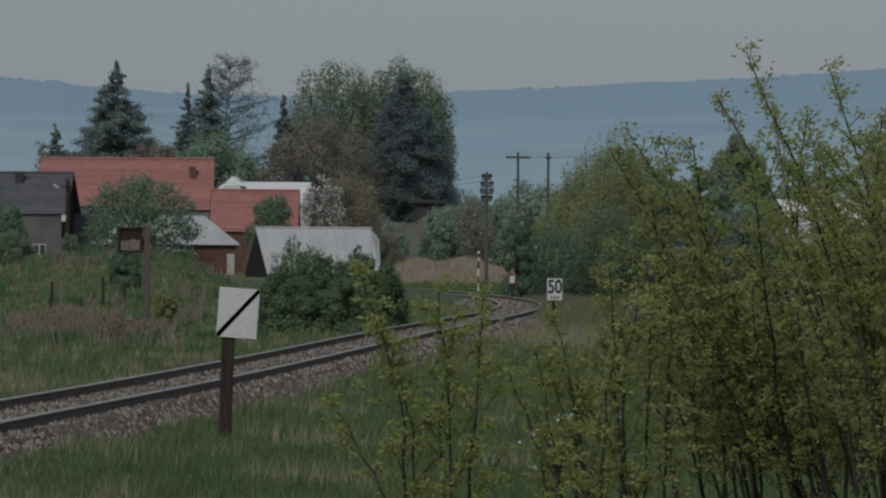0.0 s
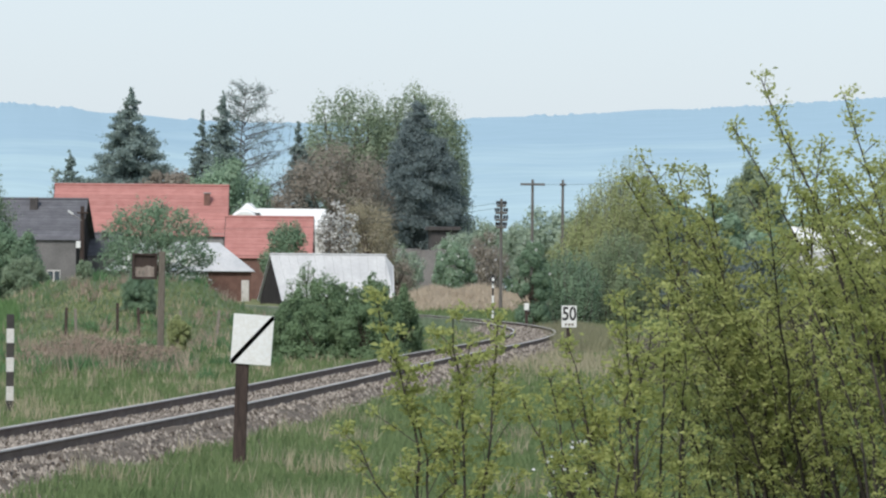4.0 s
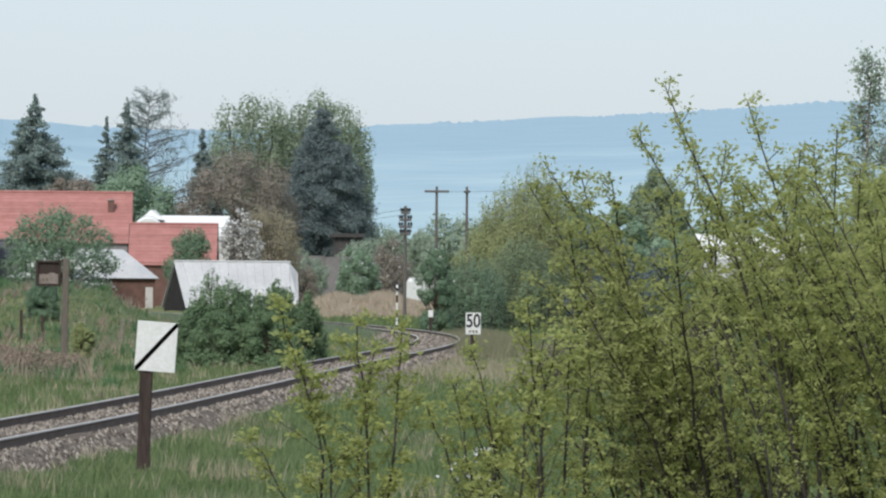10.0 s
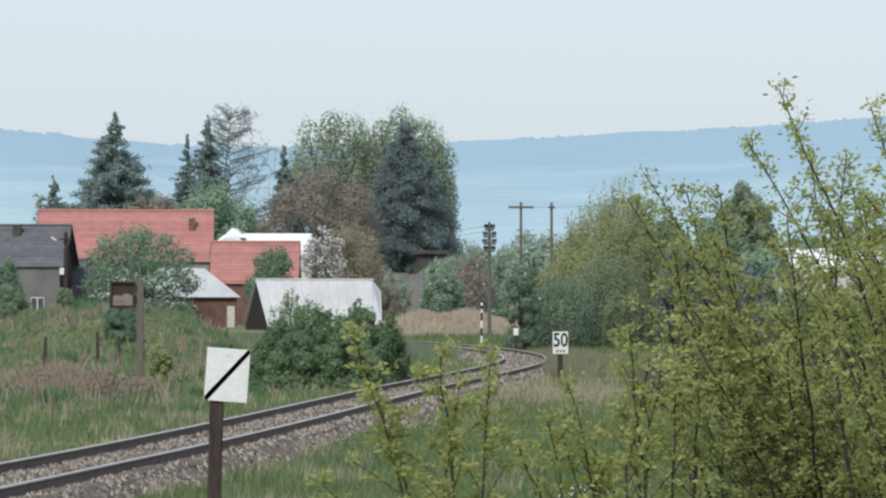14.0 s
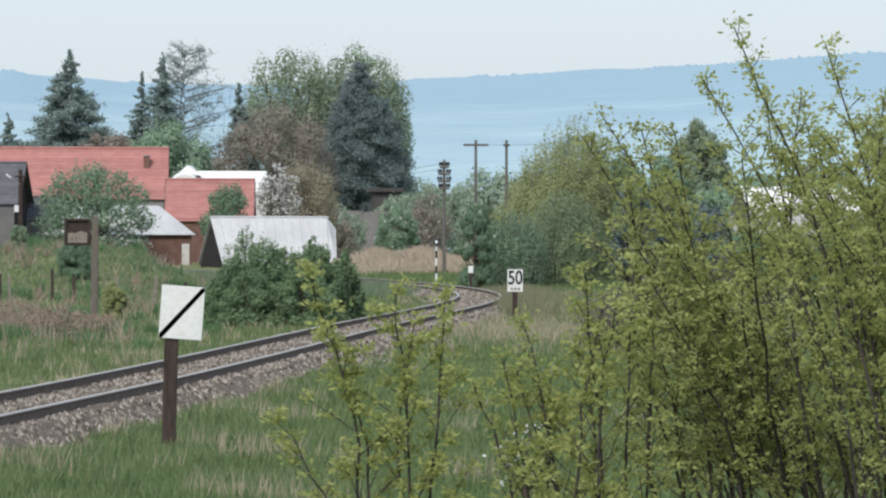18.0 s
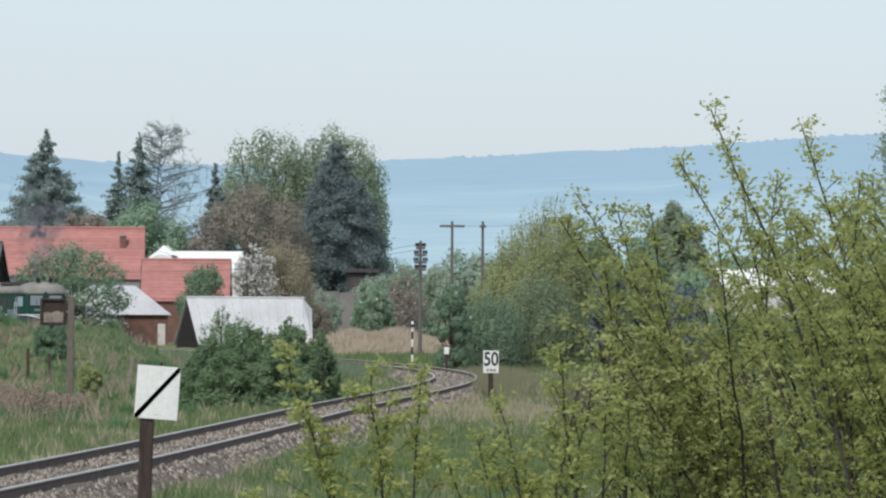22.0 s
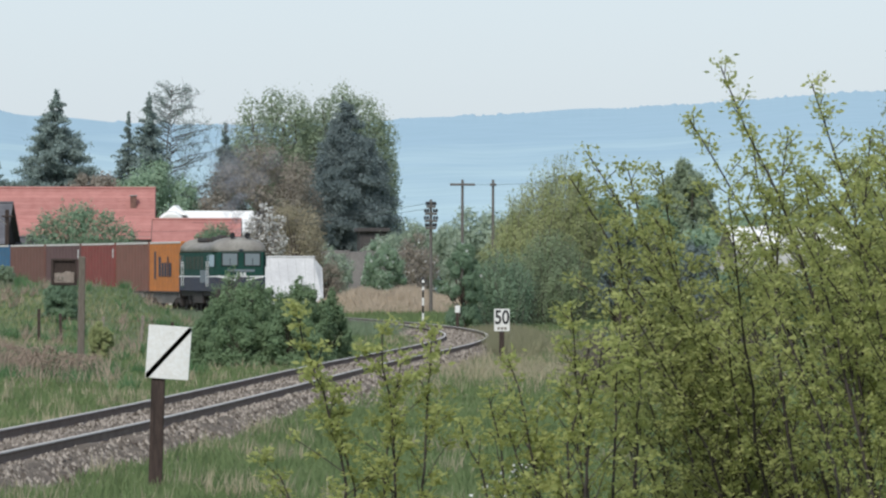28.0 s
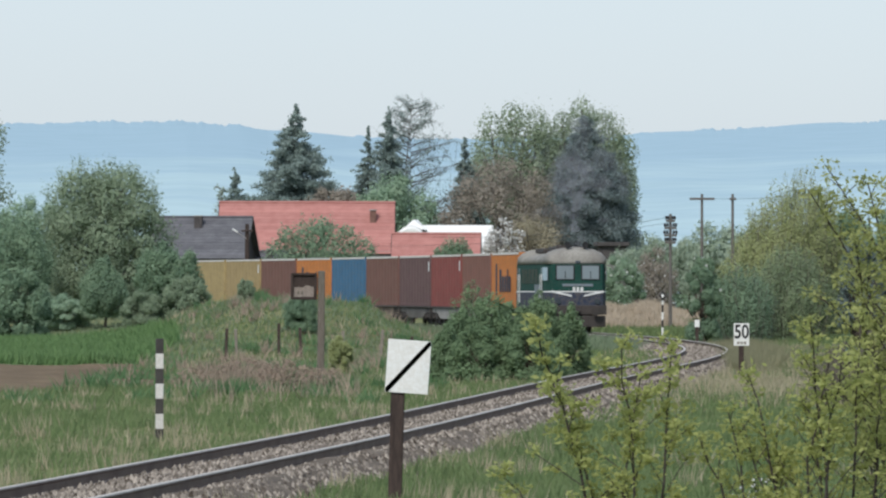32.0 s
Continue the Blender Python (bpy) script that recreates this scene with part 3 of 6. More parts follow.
def marker_post():
    x, y = 10.13, 310.0
    z = gz(x, y)
    t = empty("diamond_marker", pose(x, y, z), "slim black and white post with dark diamond head", "railway marker")
    h = 1.73 - z
    n = 6
    for i in range(n):
        part("band", boxes((-0.045, 0.045, -0.045, 0.045, -0.3 if i == 0 else h * i / n, h * (i + 1) / n - 0.001), bevel=0.005), M_WHITE if i % 2 else M_BLACK, t)
    def lozenge(half, y0, y1):
        bm = boxes((-half, half, y0, y1, -half, half))
        bmesh.ops.transform(bm, matrix=Matrix.Diagonal((1, 1, 1.32, 1)) @ Matrix.Rotation(math.pi / 4, 4, "Y"), verts=bm.verts[:])
        return bm

    d = part("diamond", lozenge(0.122, -0.03, 0.03), M_BLACK, t, "black diamond plate")
    d.matrix_local = pose(0, -0.08, h + 0.06)
    part("centre", lozenge(0.055, -0.042, -0.031), M_WHITE, d, "white centre")


def marker_stone():
    x, y = 11.05, 292.0
    z = gz(x, y)
    t = empty("distance_post", pose(x, y, z), "small white distance plate on a dark post in grass", "railway marker")
    part("post", boxes((-0.07, 0.07, -0.05, 0.05, -0.3, 1.0), bevel=0.01), M_POST, t, "dark post")
    part("plate", boxes((-0.11, 0.11, -0.09, -0.052, 0.92, 1.24), bevel=0.018), M_WHITE, t, "white plate")


whistle_sign()
speed_sign()
striped_post()
box_post()
marker_post()
marker_stone()


def fence():
    rng = random.Random(8)
    t = empty("pasture_fence", pose(0, 0, 0), "old grey post-and-wire fence", "fence")
    xs = [-7.38, -7.01, -5.59, -4.84, -3.47, -2.15, -1.09, -0.16, 1.93]
    ys = [226, 226, 226, 226, 226, 226, 222, 218, 200]
    tops = []
    for x, y in zip(xs, ys):
        z = gz(x, y)
        h = rng.uniform(0.95, 1.25)
        ob = part("fence_post", boxes((-0.05, 0.05, -0.05, 0.05, -0.2, h), bevel=0.012), M_GREYWOOD if rng.random() < 0.3 else M_POST, t)
        ob.matrix_local = pose(x, y, z, rng.uniform(-4, 4), rng.uniform(-4, 4), 0)
        tops.append((Vector((x, y, z)), h))
    for k in (0.45, 0.85):
        hp = Heap()
        for (a, ha), (b, hb) in zip(tops, tops[1:]):
            hp.add(*tube([a + Vector((0, 0, ha * k)), (a + b) / 2 + Vector((0, 0, ha * k - 0.05)), b + Vector((0, 0, hb * k))], [0.006] * 3, 4))
        hp.make("wire", M_RAIL, t)


fence()


# ---- buildings ----
def prism(a, b, c, d, thick):
    """A slab with corners a, b, c, d, thickened below."""
    a, b, c, d = (Vector(q) for q in (a, b, c, d))
    n = (b - a).cross(d - a).normalized()
    if n.z < 0:
        n = -n
    lo = [q - n * thick for q in (a, b, c, d)]
    return [a, b, c, d, *lo], [(0, 1, 2, 3), (7, 6, 5, 4), (0, 4, 5, 1), (1, 5, 6, 2), (2, 6, 7, 3), (3, 7, 4, 0)]


def roof_slope(parent, w, y_eave, z_eave, y_ridge, z_ridge, courses, material, lap=0.014, wobble=0.02, rng=None):
    """One slope of a roof in lapped courses, from x = -w/2 to w/2."""
    for i in range(courses):
        t0, t1 = i / courses, (i + 1) / courses
        ya, za = y_eave + (y_ridge - y_eave) * t0, z_eave + (z_ridge - z_eave) * t0
        yb, zb = y_eave + (y_ridge - y_eave) * t1, z_eave + (z_ridge - z_eave) * t1
        j = rng.uniform(-wobble, wobble) if rng else 0
        v, f = prism((-w / 2 + j, ya, za + lap), (w / 2 + j, ya, za + lap), (w / 2 + j, yb, zb + 0.004), (-w / 2 + j, yb, zb + 0.004), 0.05)
        mesh_ob("tile_course", v, f, material, parent)


def house(name, label, x, y, w, depth, z_eave, z_ridge, roof_mat, wall_mat, turn=0.0, courses=12, chimney=None, windows=(), over=0.35, gable_mat=None):
    z0 = gz(x, y)
    t = empty(name, pose(x, y, z0, 0, 0, turn), label, "house")
    rng = random.Random(int(abs(x * 31 + y)))
    e, r = z_eave - z0, z_ridge - z0
    hw, hd = w / 2 - over, depth / 2 - over
    slope = (r - e) / (depth / 2)
    top = e + slope * over - 0.08
    for sy in (-1, 1):
        wl = part("wall", boxes((-hw, hw, sy * hd - 0.15, sy * hd + 0.15, -0.4, top)), wall_mat, t)
        for wx, wz, ww, wh in (windows if sy == -1 else ()):
            wi = part("window", boxes((wx - ww / 2, wx + ww / 2, -hd - 0.19, -hd - 0.152, wz, wz + wh)), M_DIRTYWHITE, wl, "white-framed window")
            for sx in (-1, 1):
                part("pane", boxes((wx + sx * ww / 4 - ww / 5, wx + sx * ww / 4 + ww / 5, -hd - 0.2, -hd - 0.191, wz + 0.08, wz + wh - 0.08)), M_GLASS, wi)
            part("sill", boxes((wx - ww / 2 - 0.05, wx + ww / 2 + 0.05, -hd - 0.24, -hd - 0.15, wz - 0.06, wz - 0.004)), M_CONCRETE, wi)
    for sx in (-1, 1):
        bm = bmesh.new()
        vs = [bm.verts.new((sx * hw + sx * 0.003, yy, zz)) for yy, zz in ((-hd - 0.15, -0.4), (hd + 0.15, -0.4), (hd + 0.15, top), (0, r - 0.1), (-hd - 0.15, top))]
        bm.faces.new(vs)
        bmesh.ops.solidify(bm, geom=bm.faces[:], thickness=0.25 * sx)
        part("gable", bm, gable_mat or wall_mat, t)
    roof = empty("roof", pose(0, 0, 0))
    roof.parent = t
    for sy in (-1, 1):
        roof_slope(roof, w, sy * depth / 2, e, 0, r, courses, roof_mat, rng=rng)
    v, f = tube([(-w / 2 - 0.03, 0, r + 0.02), (w / 2 + 0.03, 0, r + 0.02)], [0.11, 0.11], 8)
    mesh_ob("ridge_cap", v, f, roof_mat, roof)
    for sx in (-1, 1):
        for sy in (-1, 1):
            v, f = prism((sx * (w / 2 + 0.05), sy * depth / 2, e + 0.05), (sx * (w / 2 + 0.012), sy * depth / 2, e + 0.05), (sx * (w / 2 + 0.012), 0, r + 0.05), (sx * (w / 2 + 0.05), 0, r + 0.05), 0.16)
            mesh_ob("barge_board", v, f, M_DARKWOOD, roof)
    if chimney:
        cx, cy, cw, ch = chimney
        zc = r - slope * abs(cy)
        c = part("chimney", boxes((cx - cw / 2, cx + cw / 2, cy - 0.25, cy + 0.25, zc - 0.5, zc + ch), bevel=0.015), M_DARKWOOD if gable_mat else M_BRICKWALL, t, "brick chimney")
        part("cap", boxes((cx - cw / 2 - 0.06, cx + cw / 2 + 0.06, cy - 0.31, cy + 0.31, zc + ch + 0.002, zc + ch + 0.1), bevel=0.015), M_CONCRETE, c)
    return t


house("red_roof_house", "house with broad red tiled roof and small chimney", -11.04, 534.0, 14.06, 9.4, 4.75, 8.86, M_REDTILE, M_PLASTER, 0.0, 15,
      chimney=(-5.74 - -11.04, -1.6, 0.5, 0.75), windows=((-3.5, 1.2, 1.2, 1.3), (0.5, 1.2, 1.2, 1.3), (3.8, 1.2, 1.2, 1.3)))
house("red_roof_annex", "lower annex with red tiled roof beside the house", -0.66, 526.0, 7.01, 8.0, 3.02, 6.31, M_REDTILE, M_BRICKWALL, -1.5, 12,
      windows=((-2, 0.8, 0.9, 1.0), (1.5, 0.8, 0.9, 1.0)))
house("grey_roof_house", "house with dark grey tiled roof and grey walls", -18.28, 503.0, 7.63, 8.6, 4.23, 7.35, M_GREYTILE, M_DIMPLASTER, -6.0, 13,
      chimney=(-0.2, -0.9, 0.6, 0.7), windows=((-2.2, 1.2, 1.0, 1.2), (1.8, 1.2, 1.0, 1.2)), gable_mat=M_DARKWOOD)


house("lean_to", "low lean-to with dark grey roof beside the grey house", -13.31, 507.0, 2.87, 4.4, 3.03, 4.77, M_GREYTILE, M_DIMPLASTER, 0.0, 6, chimney=(0.0, -0.4, 0.4, 0.5), over=0.2, gable_mat=M_DARKWOOD)


def brick_shed():
    x, y = -7.29, 486.0
    z0 = gz(x, y)
    w = 11.10
    t = empty("brick_shed", pose(x, y, z0, 0, 0, 2), "low brick shed with pale sheet roof", "shed")
    e, r = 1.99 - z0, 4.10 - z0
    for sy in (-1, 1):
        part("wall", boxes((-w / 2 + 0.3, w / 2 - 0.3, sy * 2.2 - 0.12, sy * 2.2 + 0.12, -0.4, e + 0.1)), M_BRICKWALL, t, "brown brick wall")
    for sx in (-1, 1):
        part("end_wall", boxes((sx * (w / 2 - 0.4) - 0.12, sx * (w / 2 - 0.4) + 0.12, -2.07, 2.07, -0.4, e + 0.3)), M_BRICKWALL, t, "brown brick wall")
    d = part("door", boxes((w / 2 - 1.0, w / 2 - 0.45, -2.37, -2.325, -0.3, 1.55), bevel=0.01), M_DIRTYWHITE, t, "whitewashed plank door")
    part("door_handle", boxes((w / 2 - 0.95, w / 2 - 0.9, -2.42, -2.372, 0.6, 0.75)), M_RAIL, d)
    # hipped roof of pale sheets
    a, b = w / 2, w / 2 - 2.6
    for i, q in enumerate((((-a, -2.6, e), (a, -2.6, e), (b, 0, r), (-b, 0, r)), ((a, 2.6, e), (-a, 2.6, e), (-b, 0, r), (b, 0, r)))):
        v, f = prism(*q, 0.06)
        mesh_ob("roof_slope", v, f, M_PALEROOF, t, "pale grey sheet roof")
    for sx in (-1, 1):
        v = [Vector(q) for q in ((sx * a, -2.6, e + 0.002), (sx * a, 2.6, e + 0.002), (sx * b, 0, r + 0.002))]
        v += [q - Vector((0, 0, 0.06)) for q in v]
        mesh_ob("roof_hip", v, [(0, 1, 2), (5, 4, 3), (0, 3, 4, 1), (1, 4, 5, 2), (2, 5, 3, 0)], M_PALEROOF, t, "pale grey sheet roof")


def white_shed():
    """A long shed under a steep white sheet roof, its ends cut off slanting."""
    x, y = 3.66, 457.0
    z0 = gz(x, y)
    t = empty("white_roof_shed", pose(x, y, z0, 0, 0, 20), "shed under steep white sheet roof reaching near ground", "shed")
    l, rt = -0.84 - x, 8.34 - x
    ztop, zlow = 3.19 - z0, -0.04 - z0
    zmid = 2.16 - z0
    n = 14
    for sy in (-1, 1):
        for i in range(n):
            a, b = l + (rt - l) * i / n, l + (rt - l) * (i + 1) / n - 0.012
            za = ztop
            lo = max(zlow, 0.25)
            zr = ztop - (0.75 if i == n - 1 else 0.0)
            ea, eb = (a - 0.85 * i / n, b - 0.85 * (i + 1) / n) if sy < 0 else (a, b)
            v, f = prism((ea, sy * 2.5, lo), (eb, sy * 2.5, lo), (b, sy * 0.02, zr), (a, sy * 0.02, za), 0.04)
            v = [q + Vector((0, 0, 0.02 * (i % 2))) for q in v]
            mesh_ob("roof_sheet", v, f, M_SHEET, t, "white sheet")
    for e in (l + 0.15, rt - 0.5):
        bm = bmesh.new()
        vs = [bm.verts.new((e, yy, zz)) for yy, zz in ((-2.3, -0.4), (2.3, -0.4), (2.3, 0.3), (0, ztop - (0.12 if e < 0 else 0.8)), (-2.3, 0.3))]
        bm.faces.new(vs)
        bmesh.ops.solidify(bm, geom=bm.faces[:], thickness=0.12)
        part("end_wall", bm, M_DARKWOOD, t, "dark boarded end wall")
    for sy in (-1, 1):
        part("wall", boxes((l + 0.3, rt - 0.65, sy * 2.2 - 0.06, sy * 2.2 + 0.06, -0.4, 0.35)), M_DARKWOOD, t)
    v, f = tube([(l, 0, ztop + 0.03), (rt - 0.55, 0, ztop + 0.03)], [0.08, 0.08], 6)
    mesh_ob("ridge_cap", v, f, M_SHEET, t)


brick_shed()
white_shed()


def white_hall():
    x, y = 0.28, 560.0
    z0 = gz(x, y)
    w = 8.03
    t = empty("white_hall", pose(x, y, z0), "large white-roofed hall behind the houses", "hall")
    e, r = 5.40 - z0, 7.32 - z0
    part("wall", boxes((-w / 2 + 0.2, w / 2 - 0.2, -3.0, -2.8, -0.4, e)), M_DIRTYWHITE, t)
    part("wall", boxes((-w / 2 + 0.2, w / 2 - 0.2, 2.8, 3.0, -0.4, e)), M_DIRTYWHITE, t)
    part("end_wall", boxes((-w / 2 + 0.2, -w / 2 + 0.4, -2.79, 2.79, -0.4, e + 0.6)), M_DIRTYWHITE, t)
    part("end_wall", boxes((w / 2 - 0.4, w / 2 - 0.2, -2.79, 2.79, -0.4, e + 0.6)), M_DIRTYWHITE, t)
    for sy in (-1, 1):
        v, f = prism((-w / 2, sy * 3.3, e), (w / 2, sy * 3.3, e), (w / 2 - 0.3, sy * 0.02, r), (-w / 2 + 1.0, sy * 0.02, r), 0.08)
        mesh_ob("roof_slope", v, f, M_WHITE, t, "white sheet roof")
    # a round-backed film tunnel leans on its west end, with a small ridge vent
    cx, half, top = -2.85 - x, 1.42, 7.2 - z0
    rings = []
    for yy, k in ((-4.6, 0.0), (-4.55, 0.93), (-4.3, 1.0), (3.0, 1.0)):
        rings.append([(cx + half * math.cos(a) * max(k, 0.9), yy, (top - 2.2) + 2.2 * max(k, 0.9) * math.sin(a) ** 0.75) for a in np.linspace(0.001, math.pi - 0.001, 15)] + [(cx - half, yy, -0.3), (cx + half, yy, -0.3)])
    v, f = loft(rings)
    tun = mesh_ob("film_tunnel", v, f, M_WHITE, t, "white film tunnel")
    for q in range(5):
        rib = [(cx + (half + 0.012) * math.cos(a), -4.3 + 1.7 * q, (top - 2.2) + 2.212 * math.sin(a) ** 0.75) for a in np.linspace(0.05, math.pi - 0.05, 13)]
        v, f = tube(rib, [0.03] * 13, 4)
        mesh_ob("rib", v, f, M_PALEROOF, tun)
    lx = cx + 0.4
    v = [Vector(q) for q in ((lx - 0.95, -2.4, top - 0.12), (lx + 0.95, -2.4, top - 0.3), (lx + 0.95, 1.2, top - 0.3), (lx - 0.95, 1.2, top - 0.12), (lx - 0.2, -1.6, top + 0.56), (lx + 0.2, 0.6, top + 0.56))]
    mesh_ob("ridge_vent", v, [(0, 1, 5, 4), (2, 3, 4, 5), (1, 2, 5), (3, 0, 4), (3, 2, 1, 0)], M_WHITE, t, "white ridge vent")


white_hall()


def yard_wall():
    """A grey panel wall and flat roof behind the field."""
    t = empty("yard_wall", pose(0, 0, 0), "long grey concrete yard wall", "wall")
    y = 520.0
    x0, x1 = 6.33, 17.38
    z0 = gz((x0 + x1) / 2, y)
    zt = 3.88
    n = 9
    for i in range(n):
        a, b = x0 + (x1 - x0) * i / n, x0 + (x1 - x0) * (i + 1) / n
        part("panel", boxes((a + 0.02, b - 0.02, y - 0.06, y + 0.06, z0 - 0.3, zt - 0.1 * (i % 3 == 1)), bevel=0.01), M_OLDWALL, t)
        part("pillar", boxes((a - 0.1, a + 0.018, y - 0.12, y + 0.12, z0 - 0.3, zt + 0.05), bevel=0.01), M_OLDWALL, t)


yard_wall()


def flat_shed():
    x, y = 13.7, 548.0
    z0 = gz(x, y)
    t = empty("flat_roof_shed", pose(x, y, z0, 0, 0, 3), "low shed with dark flat roof behind the yard wall", "shed")
    e = 5.5 - z0
    for sy in (-1, 1):
        part("wall", boxes((-1.1, 1.1, sy * 1.5 - 0.08, sy * 1.5 + 0.08, -0.4, e - 0.02)), M_DARKWOOD, t, "dark boarded wall")
    for sx in (-1, 1):
        part("end_wall", boxes((sx * 1.0 - 0.08, sx * 1.0 + 0.08, -1.41, 1.41, -0.4, e - 0.02)), M_DARKWOOD, t, "dark boarded wall")
    part("roof", boxes((-1.35, 1.35, -1.9, 1.9, e, e + 0.32), bevel=0.03), M_DARKWOOD, t, "dark flat roof with deep edge")


flat_shed()


def far_greenhouse():
    x, y = 28.63, 330.0
    z0 = gz(x, y)
    w = 5.78
    t = empty("white_greenhouse", pose(x, y, z0, 0, 0, 6), "white-covered greenhouse behind the bushes", "greenhouse")
    e, r = 3.29 - z0, 4.55 - z0
    n = 10
    for i in range(n):
        a, b = -w / 2 + w * i / n, -w / 2 + w * (i + 1) / n - 0.03
        for sy in (-1, 1):
            v, f = prism((a, sy * 2.6, e), (b, sy * 2.6, e), (b, sy * 0.01, r - 0.03 * (i % 3)), (a, sy * 0.01, r - 0.03 * (i % 3)), 0.03)
            mesh_ob("film_panel", v, f, M_WHITE, t, "white plastic film")
        part("hoop", boxes((b + 0.002, b + 0.028, -2.5, 2.5, -0.2, e)), M_GREYWOOD, t)
    for sy in (-1, 1):
        part("side_wall", boxes((-w / 2, w / 2, sy * 2.55 - 0.02, sy * 2.55 + 0.02, -0.3, e - 0.02)), M_SHEET, t, "white side film")


far_greenhouse()


# ---- poles and wires ----
def wood_pole(name, label, x, y, top, arms, insulators=True, lean=0.0, big=1.0):
    z0 = gz(x, y)
    t = empty(name, pose(x, y, z0, 0, lean, 0), label, "utility pole")
    h = top - z0
    v, f = tube([(0, 0, -0.5), (0, 0, h * 0.5), (0, 0, h)], [0.105, 0.09, 0.075], 8)
    mesh_ob("pole", v, f, M_POLE, t)
    for az, half in arms:
        a = part("crossarm", boxes((-half, half, -0.18, -0.12, h - az - 0.07, h - az + 0.07), bevel=0.01), M_POLE, t)
        if insulators:
            for k in (-0.92, -0.5, 0.5, 0.92):
                bm = bmesh.new()
                bmesh.ops.create_cone(bm, cap_ends=True, segments=8, radius1=0.075 * big, radius2=0.055 * big, depth=0.19 * big, matrix=Matrix.Translation((k * half, -0.15, h - az + 0.18)))
                part("insulator", bm, M_BLACK, a, "dark insulator")
    return t


wood_pole("telegraph_pole", "weathered pole with stacked crossarms and insulators", 12.59, 372.0, 6.27, ((0.4, 0.26), (0.8, 0.34), (1.2, 0.36), (1.6, 0.3)))
wood_pole("power_pole", "stout pole of a twin power mast above bushes", 15.43, 400.0, 7.77, ((0.3, 0.75),), False)
wood_pole("power_pole", "stout pole of a twin power mast above bushes", 17.27, 400.0, 7.77, ((0.3, 0.2),), False)
wood_pole("insulator_pole", "pole top with three insulators above bushes", 20.77, 380.0, 7.75, ((0.3, 0.62),), big=1.4)
def lamp_pole():
    x, y = -14.48, 488.0
    z0 = gz(x, y)
    t = empty("street_lamp", pose(x, y, z0), "dark wooden street lamp pole beside the grey house", "street lamp")
    h = 6.71 - z0
    v, f = tube([(0, 0, -0.5), (0, 0, h * 0.5), (0, 0, h)], [0.2, 0.18, 0.15], 8)
    mesh_ob("pole", v, f, M_POST, t, "dark tarred pole")
    part("crossarm", boxes((-0.4, 0.45, -0.24, -0.16, h - 0.55, h - 0.42), bevel=0.01), M_POST, t)
    v, f = tube([(0, -0.1, h - 1.1), (-0.5, -0.3, h - 0.75), (-0.75, -0.35, h - 0.62)], [0.035] * 3, 6)
    arm = mesh_ob("lamp_arm", v, f, M_CONCRETE, t, "grey bracket")
    lamp = part("lamp_head", boxes((-0.45, 0.0, -0.07, 0.07, -0.06, 0.06), bevel=0.03), M_WHITE, arm, "pale lamp head")
    lamp.matrix_local = pose(-0.68, -0.35, h - 0.6, 0, 33, 0)
    part("meter_box", boxes((-0.45, -0.12, -0.3, -0.12, h - 3.1, h - 2.6), bevel=0.02), M_WHITE, t, "white box on the pole")


lamp_pole()


def wires():
    t = empty("overhead_wires", pose(0, 0, 0), "thin overhead wires between the poles", "wires")
    spans = [((12.59, 372.0, 6.08), (-0.94, 470.0, 5.68)), ((12.59, 371.8, 5.77), (-6.56, 480.0, 5.12)),
             ((15.43, 399.9, 7.47), (17.27, 399.9, 7.47)), ((17.27, 399.9, 7.47), (20.77, 379.9, 7.56))]
    for a, b in spans:
        a, b = Vector(a), Vector(b)
        pts = [a.lerp(b, i / 10) - Vector((0, 0, 0.25 * 4 * (i / 10) * (1 - i / 10) * (a - b).length / 60)) for i in range(11)]
        v, f = tube(pts, [0.012] * 11, 4)
        mesh_ob("wire", v, f, M_BLACK, t)


wires()


# ---- trees and shrubs ----
def limb(rng, a, b, r0, r1, bend, n=5):
    a, b = Vector(a), Vector(b)
    off = Vector(rng.normal(size=3).tolist()) * bend
    pts = [a.lerp(b, i / n) + off * math.sin(math.pi * i / n) for i in range(n + 1)]
    return tube(pts, [r0 + (r1 - r0) * i / n for i in range(n + 1)], 4 if r0 > 0.03 else 3)


def leaf_tris(name, centres, facing, size, material, parent, rng, label="", jitter=0.7):
    """Small three-cornered leaves, one at every centre, each turned roughly the way it faces."""
    n = len(centres)
    nrm = facing + rng.normal(size=(n, 3)) * jitter
    nrm /= np.linalg.norm(nrm, axis=1)[:, None] + 1e-9
    d = np.cross(nrm, rng.normal(size=(n, 3)))
    d /= np.linalg.norm(d, axis=1)[:, None] + 1e-9
    e = np.cross(nrm, d)
    s = (size * rng.uniform(0.6, 1.35, n))[:, None]
    v = np.empty((n, 3, 3))
    v[:, 0] = centres - d * s * 0.5 - e * s * 0.38
    v[:, 1] = centres - d * s * 0.5 + e * s * 0.38
    v[:, 2] = centres + d * s * 0.6
    me = bpy.data.meshes.new(name)
    me.vertices.add(n * 3)
    me.vertices.foreach_set("co", v.ravel())
    me.loops.add(n * 3)
    me.loops.foreach_set("vertex_index", np.arange(n * 3, dtype=np.int32))
    me.polygons.add(n)
    me.polygons.foreach_set("loop_start", (np.arange(n) * 3).astype(np.int32))
    me.update(calc_edges=True)
    me.materials.append(material)
    ob = new(name, me)
    ob.parent = parent
    return tagged(ob, label)


